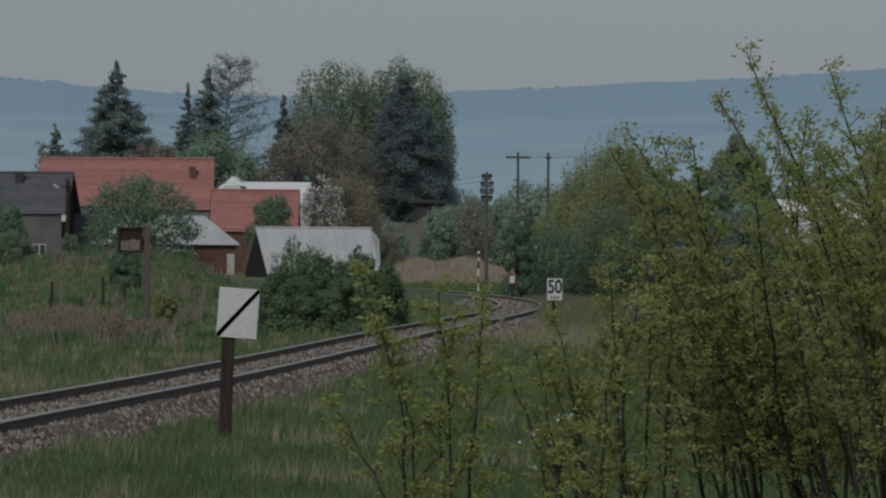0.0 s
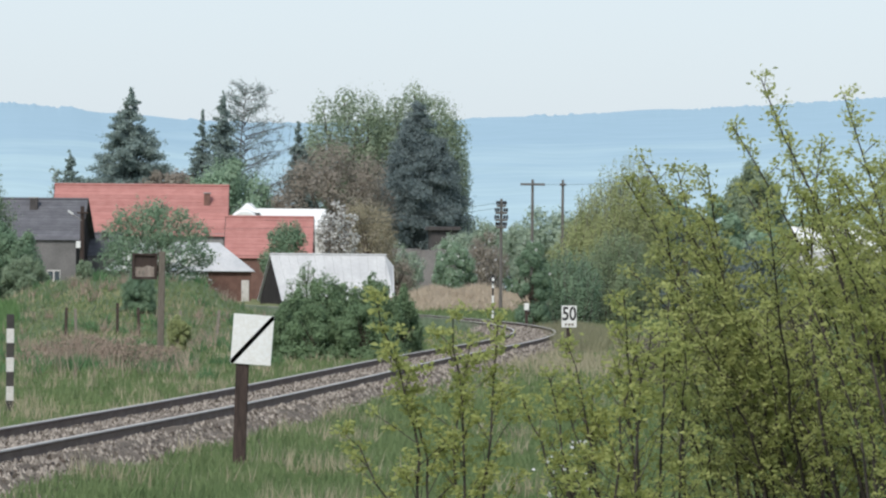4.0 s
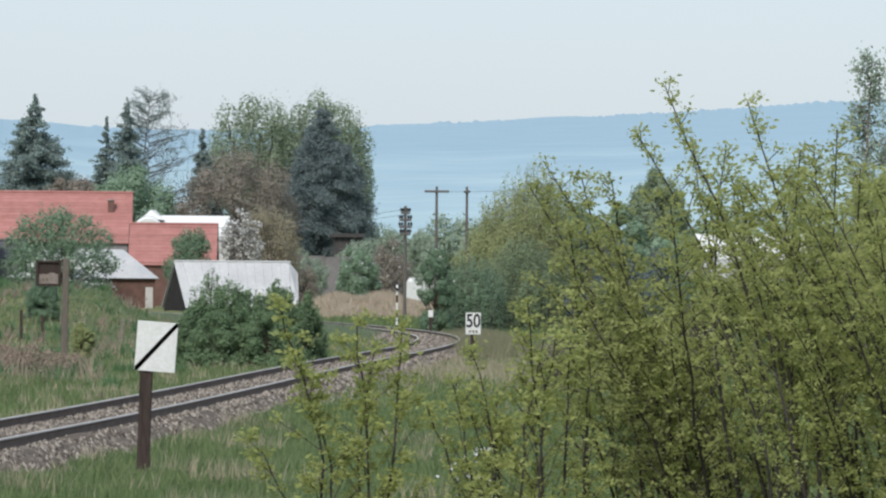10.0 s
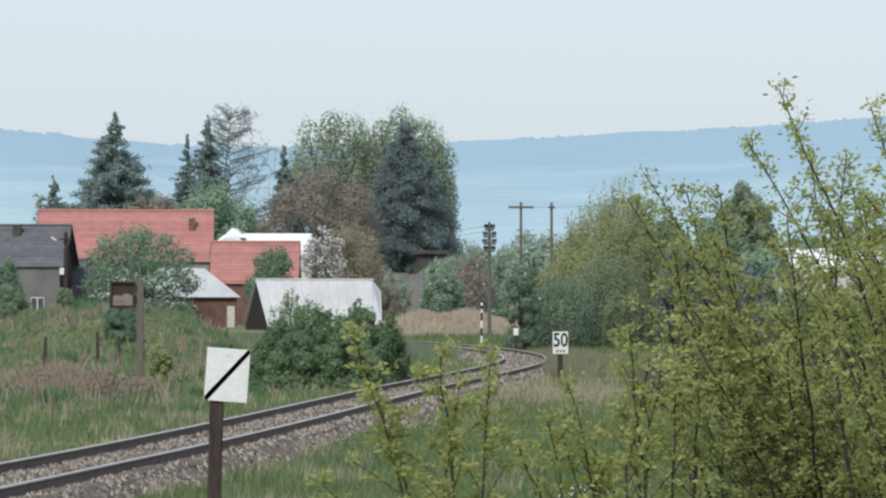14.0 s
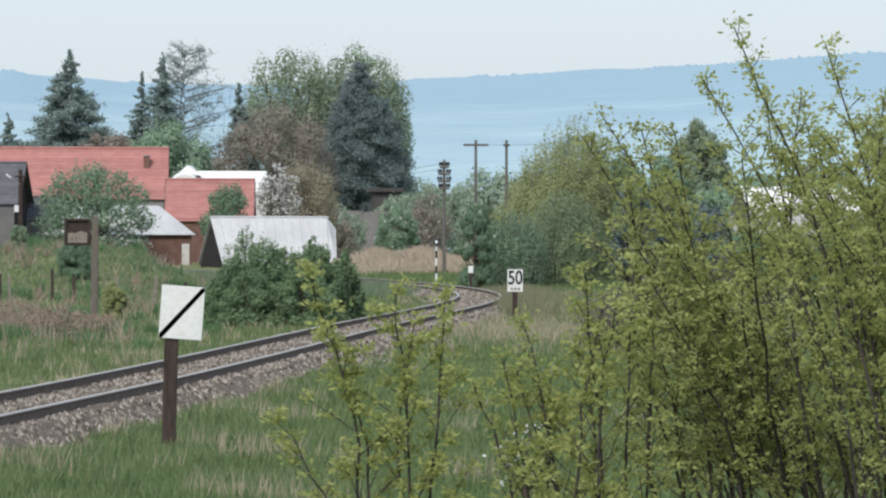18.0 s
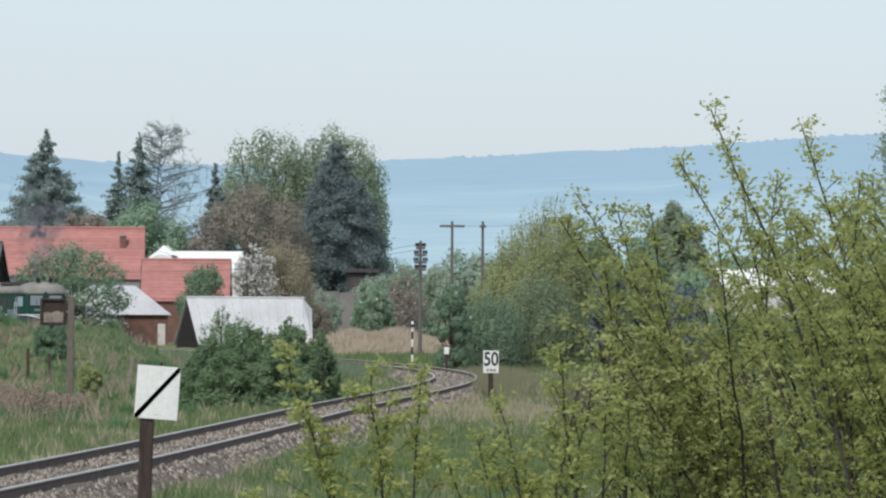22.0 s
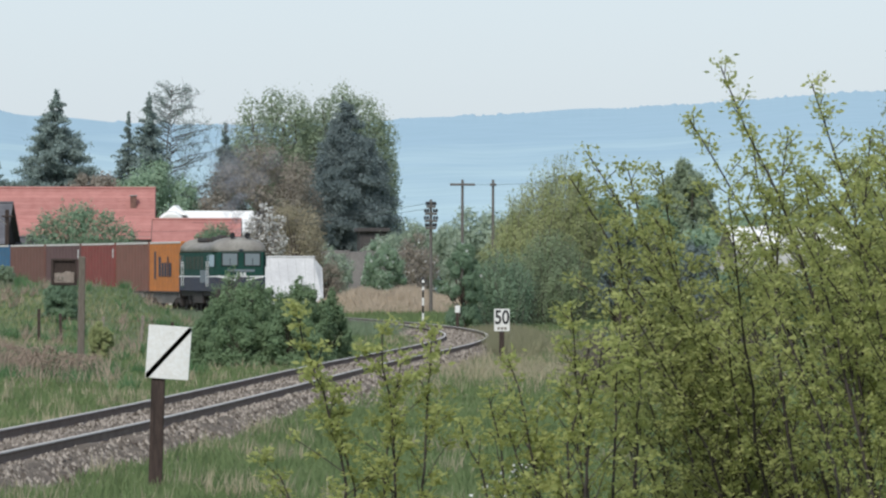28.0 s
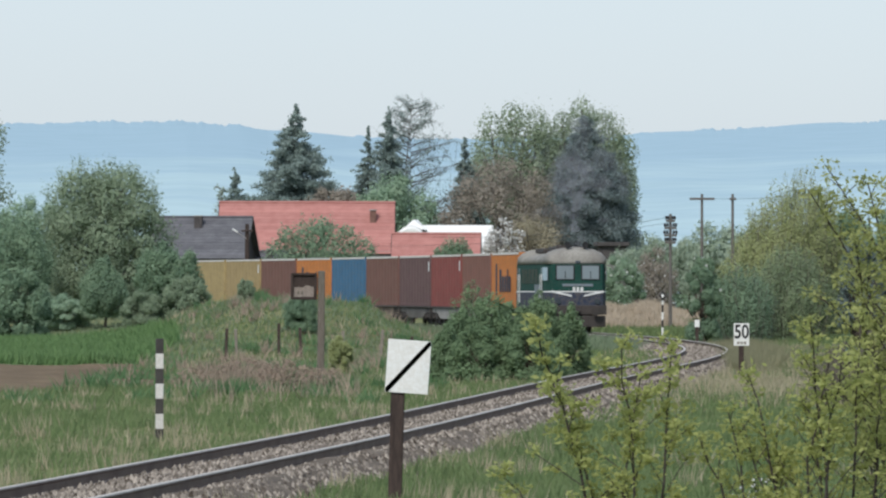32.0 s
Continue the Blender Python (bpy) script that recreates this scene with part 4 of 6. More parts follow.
def broad_tree(name, label, x, y, h, w, leaf, size, seed, bole=0.25, lobes=14, squash=1.0, blossom=0, bark=None, category="tree", droop=0.0, depth=None, lobe=0.2, dens=1.0, feather=0.14, cap=29000, jitter=0.5, blossom_box=None):
    """A tree or shrub: forked stems, and leaves in overlapping clumps round the ends of its limbs.
    squash under 1 draws the crown to a point, droop hangs strands from it, dens under 1 thins it, feather lets shoots stick out."""
    rng = np.random.default_rng(seed)
    z0 = gz(x, y)
    t = empty(name, pose(x, y, z0), label, category)
    depth = depth or w
    size, cap = size * 0.58, cap * 1.05
    hp = Heap()
    lean = rng.normal(size=2) * 0.02 * h
    hp.add(*limb(rng, (0, 0, -0.3), (lean[0], lean[1], h * max(bole, 0.12) + 0.3 * h), 0.022 * h + 0.03, 0.012 * h, 0.02 * h))
    low = bole < 0.12
    centre = h * (bole + (1 - bole) * (0.4 if low else 0.5))
    up, down = h - centre, centre - h * bole
    count = int(lobes * 1.9) + 6
    turn, ph = rng.uniform(0, 6.28), rng.uniform(0, 6.28, 3)
    cs, rs = [], []
    for i in range(count):
        z = 1 - 2 * (i + 0.5) / count + rng.normal() * 0.06
        z = max(-0.98, min(0.98, z))
        a = turn + 2.39996 * i + rng.normal() * 0.25
        R = lobe * 1.4 * rng.uniform(0.55, 1.5)
        k = max(0.3, 1 - R * rng.uniform(0.8, 1.15)) * (1 + 0.09 * math.sin(2 * a + ph[0]) + 0.07 * math.sin(3 * a + ph[1] + 3 * z))
        if low and z < -0.25:
            z = -1.0
        flat = math.sqrt(1 - z * z) if not (low and z < 0) else 1.0 - 0.15 * z * z
        taper = 1.0 if squash >= 1 else max(0.12, 1 - (z * 0.5 + 0.5)) ** (1 - squash) * 1.1
        cs.append((math.cos(a) * flat * k * w * 0.5 * taper, math.sin(a) * flat * k * depth * 0.5 * taper, centre + z * k * (up if z > 0 else down)))
        m = taper ** 0.5
        rs.append((w * 0.5 * R * m, depth * 0.5 * R * m, min((up + down) * 0.5, w * 0.62) * R * 0.95))
    cs, rs = np.array(cs), np.array(rs)
    area = 4 * math.pi * (rs[:, 0] * rs[:, 2])
    full = area.sum() * 1.1 / (0.3 * size * size)
    size *= min(1.22, max(1.0, full / cap) ** 0.5)
    total = min(full, cap) * dens
    pts, out = [], []
    for i in range(count):
        c, r = cs[i], rs[i]
        root = (lean[0] * 0.6, lean[1] * 0.6, h * (bole * 0.6 + 0.12) + 0.2 * (c[2] - h * bole))
        hp.add(*limb(rng, root, c, 0.008 * h + 0.008, 0.003 * h, 0.025 * h, 3))
        hp.add(*limb(rng, c * 0.75 + np.array(root) * 0.25, c + np.clip(rng.normal(size=3), -1, 1) * r * 0.5, 0.003 * h, 0.0012 * h, 0.012 * h, 3))
        m = max(30, int(total * area[i] / area.sum()))
        d = rng.normal(size=(m, 3))
        d /= np.linalg.norm(d, axis=1)[:, None]
        many = 70 if droop else 30
        sprays = rng.normal(size=(many, 3))
        sprays /= np.linalg.norm(sprays, axis=1)[:, None]
        near = (d @ sprays.T).max(1)
        rad = (0.72 + 0.36 * np.clip((near - 0.72) / 0.28, 0, 1) ** 1.5) * (1 - 0.42 * rng.random(m) ** 1.5)
        p = c + d * rad[:, None] * r + rng.normal(size=(m, 3)) * r * 0.12
        # shoots that stick out
        k = int(m * feather)
        if k > 8:
            tips = sprays[rng.integers(0, many, k)] + np.array([0, 0, 0.2])
            f = 0.82 + 0.42 * rng.random(k) ** 1.6
            d[:k] = tips + rng.normal(size=(k, 3)) * 0.05
            p[:k] = c + tips * f[:, None] * r + rng.normal(size=(k, 3)) * size * 0.3
        if droop:
            s = rng.random(m) < 0.85
            start = c + sprays[rng.integers(0, many, m)] * r * 0.95
            fall = rng.random(m)
            p[s] = start[s] + np.stack([0.10 * r[0] * np.sin(9 * fall[s]), 0 * fall[s], -droop * h * fall[s]], 1) + rng.normal(size=(int(s.sum()), 3)) * size * 0.35
        inside = np.zeros(m, bool)
        for j in range(count):
            if j != i:
                inside |= (((p - cs[j]) / (rs[j] * 0.6)) ** 2).sum(1) < 1
        inside[: max(k, 0)] &= rng.random(max(k, 0)) < 0.6
        pts.append(p[~inside])
        out.append(d[~inside])
    p, d = np.concatenate(pts), np.concatenate(out)
    p[:, 2] = np.where(p[:, 2] < 0.03 * h, rng.uniform(0.02, 0.1, len(p)) * h, p[:, 2])
    hp.make("trunk", bark or M_BARK, t, "forked trunk with limbs")
    if dens > 0.7:
        # the older, larger leaves within
        m = int(len(p) * 0.12)
        q = rng.integers(0, count, m)
        e = rng.normal(size=(m, 3))
        e /= np.linalg.norm(e, axis=1)[:, None]
        big = cs[q] + e * rs[q] * 0.74
        big[:, 2] = np.maximum(big[:, 2], 0.05 * h)
        leaf_tris("inner_crown", big, e + np.array([0, 0, 0.3]), size * 1.9, leaf, t, rng, jitter=0.3)
    leaf_tris("crown", p, d + np.array([0, 0, 0.25]), size, leaf, t, rng, jitter=jitter)
    if blossom:
        ok = p if blossom_box is None else p[(p[:, 0] > blossom_box[0]) & (p[:, 0] < blossom_box[1]) & (p[:, 2] < blossom_box[2])]
        q = ok[rng.integers(0, len(ok), blossom)]
        leaf_cloud("blossom", np.array([0, 0, h * 0.5]) + (q - np.array([0, 0, h * 0.5])) * 1.05 + rng.normal(size=q.shape) * 0.04, size * 1.6, L_BLOSSOM, t, rng, "white blossom", slim=0.9)
    return t


def conifer(name, label, x, y, h, w, leaf, seed, tiers=22, size=0.2, droop=0.12, dens=1.3, power=0.85, loose=1.0):
    """w is the width at half height."""
    rng = np.random.default_rng(seed)
    z0 = gz(x, y)
    t = empty(name, pose(x, y, z0), label, "tree")
    hp = Heap()
    hp.add(*limb(rng, (0, 0, -0.3), (0, 0, h), 0.014 * h, 0.02, 0.004 * h))
    pts = []
    tiers = int(tiers * 2.1)
    side = rng.uniform(0, 2 * math.pi)
    for i in range(tiers):
        q = (i + rng.random()) / tiers
        zz = h * (0.04 + 0.96 * q)
        reach = 0.5 * w * min(1.28, 2.15 * (1 - q)) ** power
        for j in range(9 if q < 0.85 else 5):
            a = rng.uniform(0, 2 * math.pi)
            L = reach * rng.uniform(0.4, 1.06) * (1 + 0.1 * math.cos(a - side) * math.sin(9 * q)) + 0.06
            end = np.array([math.cos(a) * L, math.sin(a) * L, zz - droop * L + rng.normal() * 0.3])
            hp.add(*limb(rng, (0, 0, zz), end, 0.012 + 0.004 * L, 0.006, 0.03 * L, 2))
            m = int((12 + 30 * L) * dens)
            f = rng.random((m, 1)) ** 0.6
            p = np.array([[0, 0, zz]]) * (1 - f) + end * f
            p[:, 2] += 0.12 * L * (f[:, 0] ** 2 - f[:, 0])
            p += rng.normal(size=p.shape) * np.array([0.2, 0.2, 0.14]) * (0.25 + 0.3 * min(L, 2.0)) * min(1.0, w / 4.5) * loose
            pts.append(p)
    hp.make("trunk", M_BARK, t, "straight trunk with boughs")
    p = np.concatenate(pts)
    out = p * np.array([1.0, 1.0, 0.0])
    out /= np.linalg.norm(out, axis=1)[:, None] + 0.3
    leaf_tris("needles", p, out * 0.6 + np.array([0, -0.2, 0.2]), size, leaf, t, rng, jitter=1.1)
    return t


def bare_tree(name, label, x, y, h, w, leaf, seed, n=1500, size=0.2, bark=None, forks=46, thick=1.0):
    """An open tree in early leaf: trunk, long boughs and fine twigs with thin foliage."""
    rng = np.random.default_rng(seed)
    z0 = gz(x, y)
    t = empty(name, pose(x, y, z0), label, "tree")
    hp = Heap()
    hp.add(*limb(rng, (0, 0, -0.3), (0.1, 0, h * 0.97), 0.014 * h, 0.015, 0.015 * h, 7))
    pts = []
    for i in range(forks):
        q = 0.22 + 0.76 * i / forks
        a = rng.uniform(0, 2 * math.pi)
        L = 0.5 * w * (1.15 - q) ** 0.7 * rng.uniform(0.7, 1.15)
        st = np.array([0, 0, h * q])
        end = st + np.array([math.cos(a) * L, math.sin(a) * L, L * rng.uniform(0.15, 0.4)])
        hp.add(*limb(rng, st, end, (0.02 + 0.006 * L) * thick, 0.01 * thick, 0.035 * L, 4))
        for _ in range(6):
            f = rng.uniform(0.3, 1)
            s2 = st * (1 - f) + end * f
            e2 = s2 + rng.normal(size=3) * 0.22 * L + np.array([0, 0, 0.1 * L])
            hp.add(*limb(rng, s2, e2, 0.012 * thick, 0.006 * thick, 0.03 * L, 3))
            g = rng.random((n // (forks * 6), 1))
            pts.append(s2 * (1 - g) + e2 * g + rng.normal(size=(len(g), 3)) * 0.12)
    hp.make("trunk", bark or M_PALETWIG, t, "slim trunk with long boughs")
    leaf_cloud("crown", np.concatenate(pts), size, leaf, t, rng)
    return t


def upright_bush(name, label, x, y, h, w, leaf, seed, shoots=220, n=40000, size=0.1, slant=0.0, spray=0.2):
    """A bush of many upright feathery shoots, leafy to the ground; slant lowers its western flank."""
    rng = np.random.default_rng(seed)
    t = empty(name, pose(x, y, gz(x, y)), label, "shrub")
    hp = Heap()
    pts, out = [], []
    for i in range(shoots):
        a, r = rng.uniform(0, 2 * math.pi), rng.random() ** 0.5
        bx, by = math.cos(a) * r, math.sin(a) * r
        top = h * (1 - 0.5 * r ** 2.4) * rng.uniform(0.8, 1.0) * (1 - slant * max(0.0, 0.35 - bx))
        foot = np.array([bx * w * 0.3, by * w * 0.3, -0.1])
        tip = np.array([bx * w * 0.5 + rng.normal() * 0.12, by * w * 0.5, top])
        hp.add(*limb(rng, foot, tip, 0.02, 0.005, 0.05 * h, 4))
        m = int(n / shoots)
        f = rng.random(m) ** 0.8
        thick = spray * w * 0.28 * (1.15 - f)[:, None]
        pts.append(foot * (1 - f[:, None]) + tip * f[:, None] + rng.normal(size=(m, 3)) * thick)
        out.append(np.stack([bx + 0 * f, by + 0 * f, 0.35 + 0.3 * f], 1) + rng.normal(size=(m, 3)) * 0.3)
    p = np.concatenate(pts)
    p[:, 2] = np.maximum(p[:, 2], rng.uniform(0.02, 0.2, len(p)))
    tagged(hp.make("twigwork", M_PALETWIG, t, "slim upright shoots"), kind="stuff")
    leaf_tris("foliage", p, np.concatenate(out), size, leaf, t, rng, jitter=0.4)
    return t


# behind the houses
conifer("spruce", "tall dark spruce behind the grey-roofed house", -13.23, 590.0, 18.1, 9.0, L_SPRUCE, 21, 26, dens=2.1, loose=1.4)
conifer("spruce", "small dark spruce behind the roofs", -18.27, 580.0, 11.80 + 0.5, 4.83, L_SPRUCE, 22, 20)
bare_tree("thin_tree", "thin bare tree behind the small spruce", -19.93, 592.0, 10.91 + 0.5, 3.95, L_SAGE, 23, 900, thick=1.8)
conifer("spruce", "dark spruce beside an open larch", -4.93, 586.0, 17.08 + 0.5, 5.47, L_SPRUCE, 24, 24)
conifer("spruce", "dark spruce beside an open larch", -6.81, 588.0, 15.36 + 0.5, 4.12, L_SPRUCE, 25, 20)
bare_tree("larch", "open grey-green larch in early leaf", -3.06, 592.0, 19.0, 13.0, L_SPRUCE, 26, 15000, 0.13, bark=M_POLE, forks=120, thick=1.25)
conifer("spruce", "dark spruce next to the willow", 1.80, 600.0, 15.03 + 0.5, 4.00, L_SPRUCE, 27, 20)
broad_tree("green_shrub_tree", "rounded fresh green tree behind the roofs", -4.48, 572.0, 12.05 + 0.5, 8.82, L_GREEN, 0.3, 28, bole=0.1, lobes=18)
broad_tree("budding_tree", "brownish tree in bud behind the red roof", -9.41, 582.0, 12.42 + 0.5, 5.82, L_BROWN, 0.26, 29, bole=0.1, dens=0.8)
broad_tree("budding_tree", "broad reddish-brown tree in bud", 4.62, 578.0, 13.50 + 0.5, 12.04, L_BROWN, 0.22, 30, cap=50000, jitter=0.5, bole=0.05, lobes=26, lobe=0.16, feather=0.3, dens=0.75)
broad_tree("willow", "large light green weeping willow", 6.77, 606.0, 20.01 + 0.5, 10.61, L_WILLOW, 0.23, 31, cap=66000, bole=0.12, lobes=30, lobe=0.25, jitter=0.5, droop=0.2, dens=1.5, feather=0.05)
broad_tree("willow", "large light green weeping willow", 12.9, 610.0, 20.17 + 0.5, 10.2, L_WILLOW, 0.23, 32, cap=66000, bole=0.12, lobes=28, lobe=0.25, jitter=0.5, droop=0.2, dens=1.5, feather=0.05)
conifer("dark_fir", "broad dark fir standing before the willows", 12.4, 588.0, 17.4, 7.6, L_YEW, 33, 32, 0.16, droop=0.22, dens=2.9, power=0.6, loose=2.0)
conifer("dark_fir", "shorter dark fir standing before the willows", 14.6, 590.0, 14.0, 5.6, L_YEW, 333, 22, 0.16, droop=0.22, dens=2.6, power=0.6, loose=2.0)
conifer("dark_fir", "shorter dark fir standing before the willows", 10.4, 592.0, 13.0, 4.6, L_YEW, 334, 20, 0.16, droop=0.22, dens=2.4, power=0.6, loose=2.0)
broad_tree("rusty_shrub", "orange-brown shrub in bud behind the white shed", 6.71, 500.0, 7.98 + 0.5, 5.21, L_RUST, 0.19, 34, jitter=0.5,  bole=0.05, lobes=18, dens=0.5, feather=0.35)
broad_tree("blossom_tree", "white blossoming fruit tree beside the red annex", 4.49, 494.0, 6.80 + 0.5, 3.29, L_BROWN, 0.18, 35, blossom=2200, dens=0.16)
broad_tree("blossom_tree", "white blossoming fruit tree before the yard wall", 7.63, 506.0, 5.10 + 0.5, 2.95, L_BROWN, 0.18, 36, blossom=260, dens=0.35)
broad_tree("fruit_tree", "green fruit tree with white blossom before the roofs", -8.84, 478.0, 7.25 + 0.5, 8.96, L_DARK, 0.2, 37, bole=0.06, lobes=26, blossom=1500, dens=0.75, feather=0.35, blossom_box=(-2.2, 4.5, 3.6))
broad_tree("fruit_tree", "dark green small tree before the annex", 0.64, 480.0, 5.76 + 0.5, 3.68, L_DARK, 0.22, 38, bole=0.1, dens=0.6, feather=0.3)
broad_tree("pale_shrub", "grey-green shrub with white blossom in the field", 12.5, 470.0, 4.7, 3.1, L_GREEN, 0.16, 39, bole=0.06, blossom=420, dens=0.8, feather=0.3)
broad_tree("pale_shrub", "brown leafless shrub in the field", 9.2, 500.0, 2.9 + 0.5, 2.6, L_BROWN, 0.16, 40, bole=0.06, dens=0.35, feather=0.3)
broad_tree("hedge_tree", "green hedge tree far behind the wall", 18.41, 580.0, 6.39 + 0.5, 3.87, L_SAGE, 0.28, 42, dens=0.6)
broad_tree("hedge_tree", "green hedge tree behind the telegraph pole", 20.58, 560.0, 6.01 + 0.5, 4.20, L_SAGE, 0.26, 43, dens=0.6)

broad_tree("pale_shrub", "brown leafless shrub before the yard wall", 15.04, 480.0, 4.88 + 0.5, 3.60, L_BROWN, 0.16, 400, bole=0.06, dens=0.4, feather=0.3, blossom=260)
broad_tree("pale_shrub", "brown leafless shrub before the yard wall", 8.6, 524.0, 5.2, 4.0, L_SAGE, 0.17, 401, bole=0.1, blossom=160, dens=0.35, feather=0.3)

broad_tree("hedge_tree", "blue-green bush before the flat-roofed shed", 14.6, 540.0, 5.6, 4.6, L_SAGE, 0.2, 402, bole=0.03, dens=0.8, blossom=120)
broad_tree("hedge_tree", "grey-green bush beside the flat-roofed shed", 9.9, 512.0, 4.3, 3.4, L_SAGE, 0.18, 403, bole=0.05, dens=0.35, feather=0.4, blossom=90)

# east of the bend
broad_tree("evergreen_shrub", "dark evergreen shrub with pale blossoms by the track", 11.49, 296.0, 4.17 + 0.3, 1.87, L_DARK, 0.13, 45, bole=0.04, lobes=16, category="shrub", blossom=40)
upright_bush("thicket_bush", "grey-green bush in the trackside thicket", 13.45, 300.0, 3.9, 3.2, L_DARK, 46, 150, 26000, 0.07, spray=0.34)
upright_bush("thicket_bush", "tall feathery olive-green bush in the trackside thicket", 16.0, 318.0, 8.9, 6.8, L_OLIVE, 47, 420, 90000, 0.085, slant=0.3, spray=0.26)
upright_bush("thicket_bush", "grey-green bush in the trackside thicket", 15.78, 304.0, 4.7, 4.2, L_THICKET, 48, 190, 36000, 0.075, spray=0.34)
upright_bush("thicket_bush", "tall feathery olive-green bush in the trackside thicket", 18.6, 322.0, 7.6, 4.0, L_OLIVE, 49, 160, 30000, 0.09, spray=0.26)
broad_tree("thicket_bush", "dark green bush behind the thicket", 19.36, 320.0, 5.92 + 0.3, 3.47, L_DARK, 0.18, 51, bole=0.06, lobes=20, category="shrub")
broad_tree("thicket_bush", "dark green bush behind the thicket", 19.65, 300.0, 5.64 + 0.3, 3.50, L_GREEN, 0.18, 52, bole=0.06, lobes=20, category="shrub")
broad_tree("far_tree", "blue-green tree beyond the thicket", 30.31, 420.0, 9.6, 4.6, L_WILLOW, 0.24, 53, bole=0.15, lobes=22)
broad_tree("far_tree", "green tree beyond the greenhouse", 34.97, 430.0, 6.04 + 0.3, 6.09, L_GREEN, 0.24, 54, bole=0.15, lobes=22)
broad_tree("far_tree", "green tree beyond the greenhouse", 39.99, 430.0, 6.04 + 0.3, 6.45, L_SAGE, 0.24, 55, bole=0.15, lobes=22)
bare_tree("poplar", "tall slim poplar in thin early leaf", 15.82, 150.0, 7.48 + 0.3, 1.88, L_SAGE, 56, 4200, 0.09, forks=70)
bare_tree("poplar", "tall slim poplar in thin early leaf", 16.80, 152.0, 7.77 + 0.3, 1.90, L_SAGE, 57, 3600, 0.09, forks=60)
broad_tree("thicket_bush", "green bush beside the poplars", 21.60, 200.0, 4.68 + 0.3, 3.33, L_OLIVE, 0.13, 58, bole=0.06, lobes=22, category="shrub")

for k, (hx, hy, hz, leaf) in enumerate([(17.4, 412, 6.0, L_SAGE), (19.4, 408, 6.0, L_SAGE), (22.4, 402, 5.4, L_GREEN), (26.4, 408, 5.0, L_OLIVE), (30.6, 404, 5.6, L_GREEN), (34.8, 410, 5.4, L_SAGE), (39.2, 404, 5.8, L_GREEN), (44.0, 408, 5.6, L_SAGE), (48.6, 402, 5.8, L_GREEN)]):
    broad_tree("hedge_tree", "green hedge tree along the far lane", hx, float(hy), hz, 5.6, leaf, 0.26, 600 + k, bole=0.02, lobes=12, cap=9000)
for k, (hx, hy, hz, leaf) in enumerate([(-36.5, 520, 4.6, L_GREEN), (-31.0, 524, 5.0, L_SAGE), (-26.0, 520, 4.4, L_GREEN), (-42.0, 524, 5.0, L_DARK), (17.5, 610, 7.6, L_SAGE), (21.5, 606, 5.4, L_GREEN), (25.0, 612, 6.2, L_SAGE)]):
    broad_tree("hedge_tree", "green hedge tree behind the village", hx, float(hy), hz, 6.4, leaf, 0.28, 640 + k, bole=0.02, lobes=12, cap=7000)

# between meadow and train
for k, (bx, by, bz, bw, leaf) in enumerate([(0.48, 185.0, 1.68, 1.77, L_JUNIPER), (1.24, 186.0, 2.09, 2.17, L_JUNIPER), (1.93, 187.0, 1.81, 1.64, L_JUNIPER),
                                            (2.77, 187.0, 2.20, 1.75, L_JUNIPER), (3.54, 188.0, 1.81, 1.22, L_JUNIPER), (0.06, 184.0, 1.15, 1.01, L_JUNIPER),
                                            (0.97, 182.0, 1.25, 1.82, L_JUNIPER), (2.34, 182.0, 1.22, 1.97, L_JUNIPER)]):
    broad_tree("juniper_bush", "dense green bush in the trackside thicket", bx, by, bz + 0.5, bw * 1.1, leaf, 0.078, 660 + k, bole=0.02, lobes=16, lobe=0.2, category="shrub", squash=(0.65, 0.75, 0.85)[k % 3], feather=0.55, cap=17000, jitter=0.6)
broad_tree("feathery_shrub", "thin feathery shrub above the trackside bush", 0.75, 187.0, 2.44 + 0.5, 1.40, L_JUNIPER, 0.08, 624, bole=0.2, lobes=18, lobe=0.12, category="shrub", squash=0.7, dens=0.25, feather=0.6)
broad_tree("field_tree", "large grey-green tree at the field edge", -16.4, 322.0, 7.5, 6.2, L_FIELD, 0.14, 63, cap=88000, jitter=0.35, bole=0.08, lobes=34, lobe=0.24, feather=0.25)
broad_tree("field_tree", "low dark tree at the field edge", -20.4, 318.0, 4.9, 3.9, L_DARK, 0.13, 64, bole=0.03, lobes=22)
broad_tree("field_tree", "blue-green tree beyond the field edge", -21.9, 348.0, 6.9, 5.0, L_GREEN, 0.16, 641, bole=0.06, lobes=22)
broad_tree("field_tree", "tall grey-green tree at the field edge", -24.45, 330.0, 11.48 + 0.4, 5.78, L_WILLOW, 0.2, 65, bole=0.12, lobes=30, dens=0.6, feather=0.3)
broad_tree("field_bush", "dark bush below the field trees", -18.9, 296.0, 3.4, 3.0, L_DARK, 0.13, 66, bole=0.03, lobes=20, feather=0.3, category="shrub")
broad_tree("field_bush", "dark bush before the train line", -12.9, 312.0, 3.3, 3.3, L_DARK, 0.12, 67, bole=0.03, lobes=18, category="shrub")
broad_tree("cone_tree", "small cone-shaped green tree on the slope", -15.46, 303.0, 3.2, 2.5, L_DARK, 0.1, 68, bole=0.12, lobes=20, squash=0.6)
broad_tree("pale_shrub", "pale green shrub on the grassy mound", -11.60, 300.0, 2.3, 2.3, L_FIELD, 0.09, 69, bole=0.04, category="shrub", feather=0.4)
broad_tree("pale_shrub", "small green shrub on the grassy mound", -7.50, 252.0, 2.06 - 1.2, 0.71, L_FIELD, 0.1, 70, bole=0.04, category="shrub")
broad_tree("pale_shrub", "small green shrub on the grassy mound", -5.08, 236.0, 1.5, 1.35, L_DARK, 0.08, 71, bole=0.04, category="shrub")
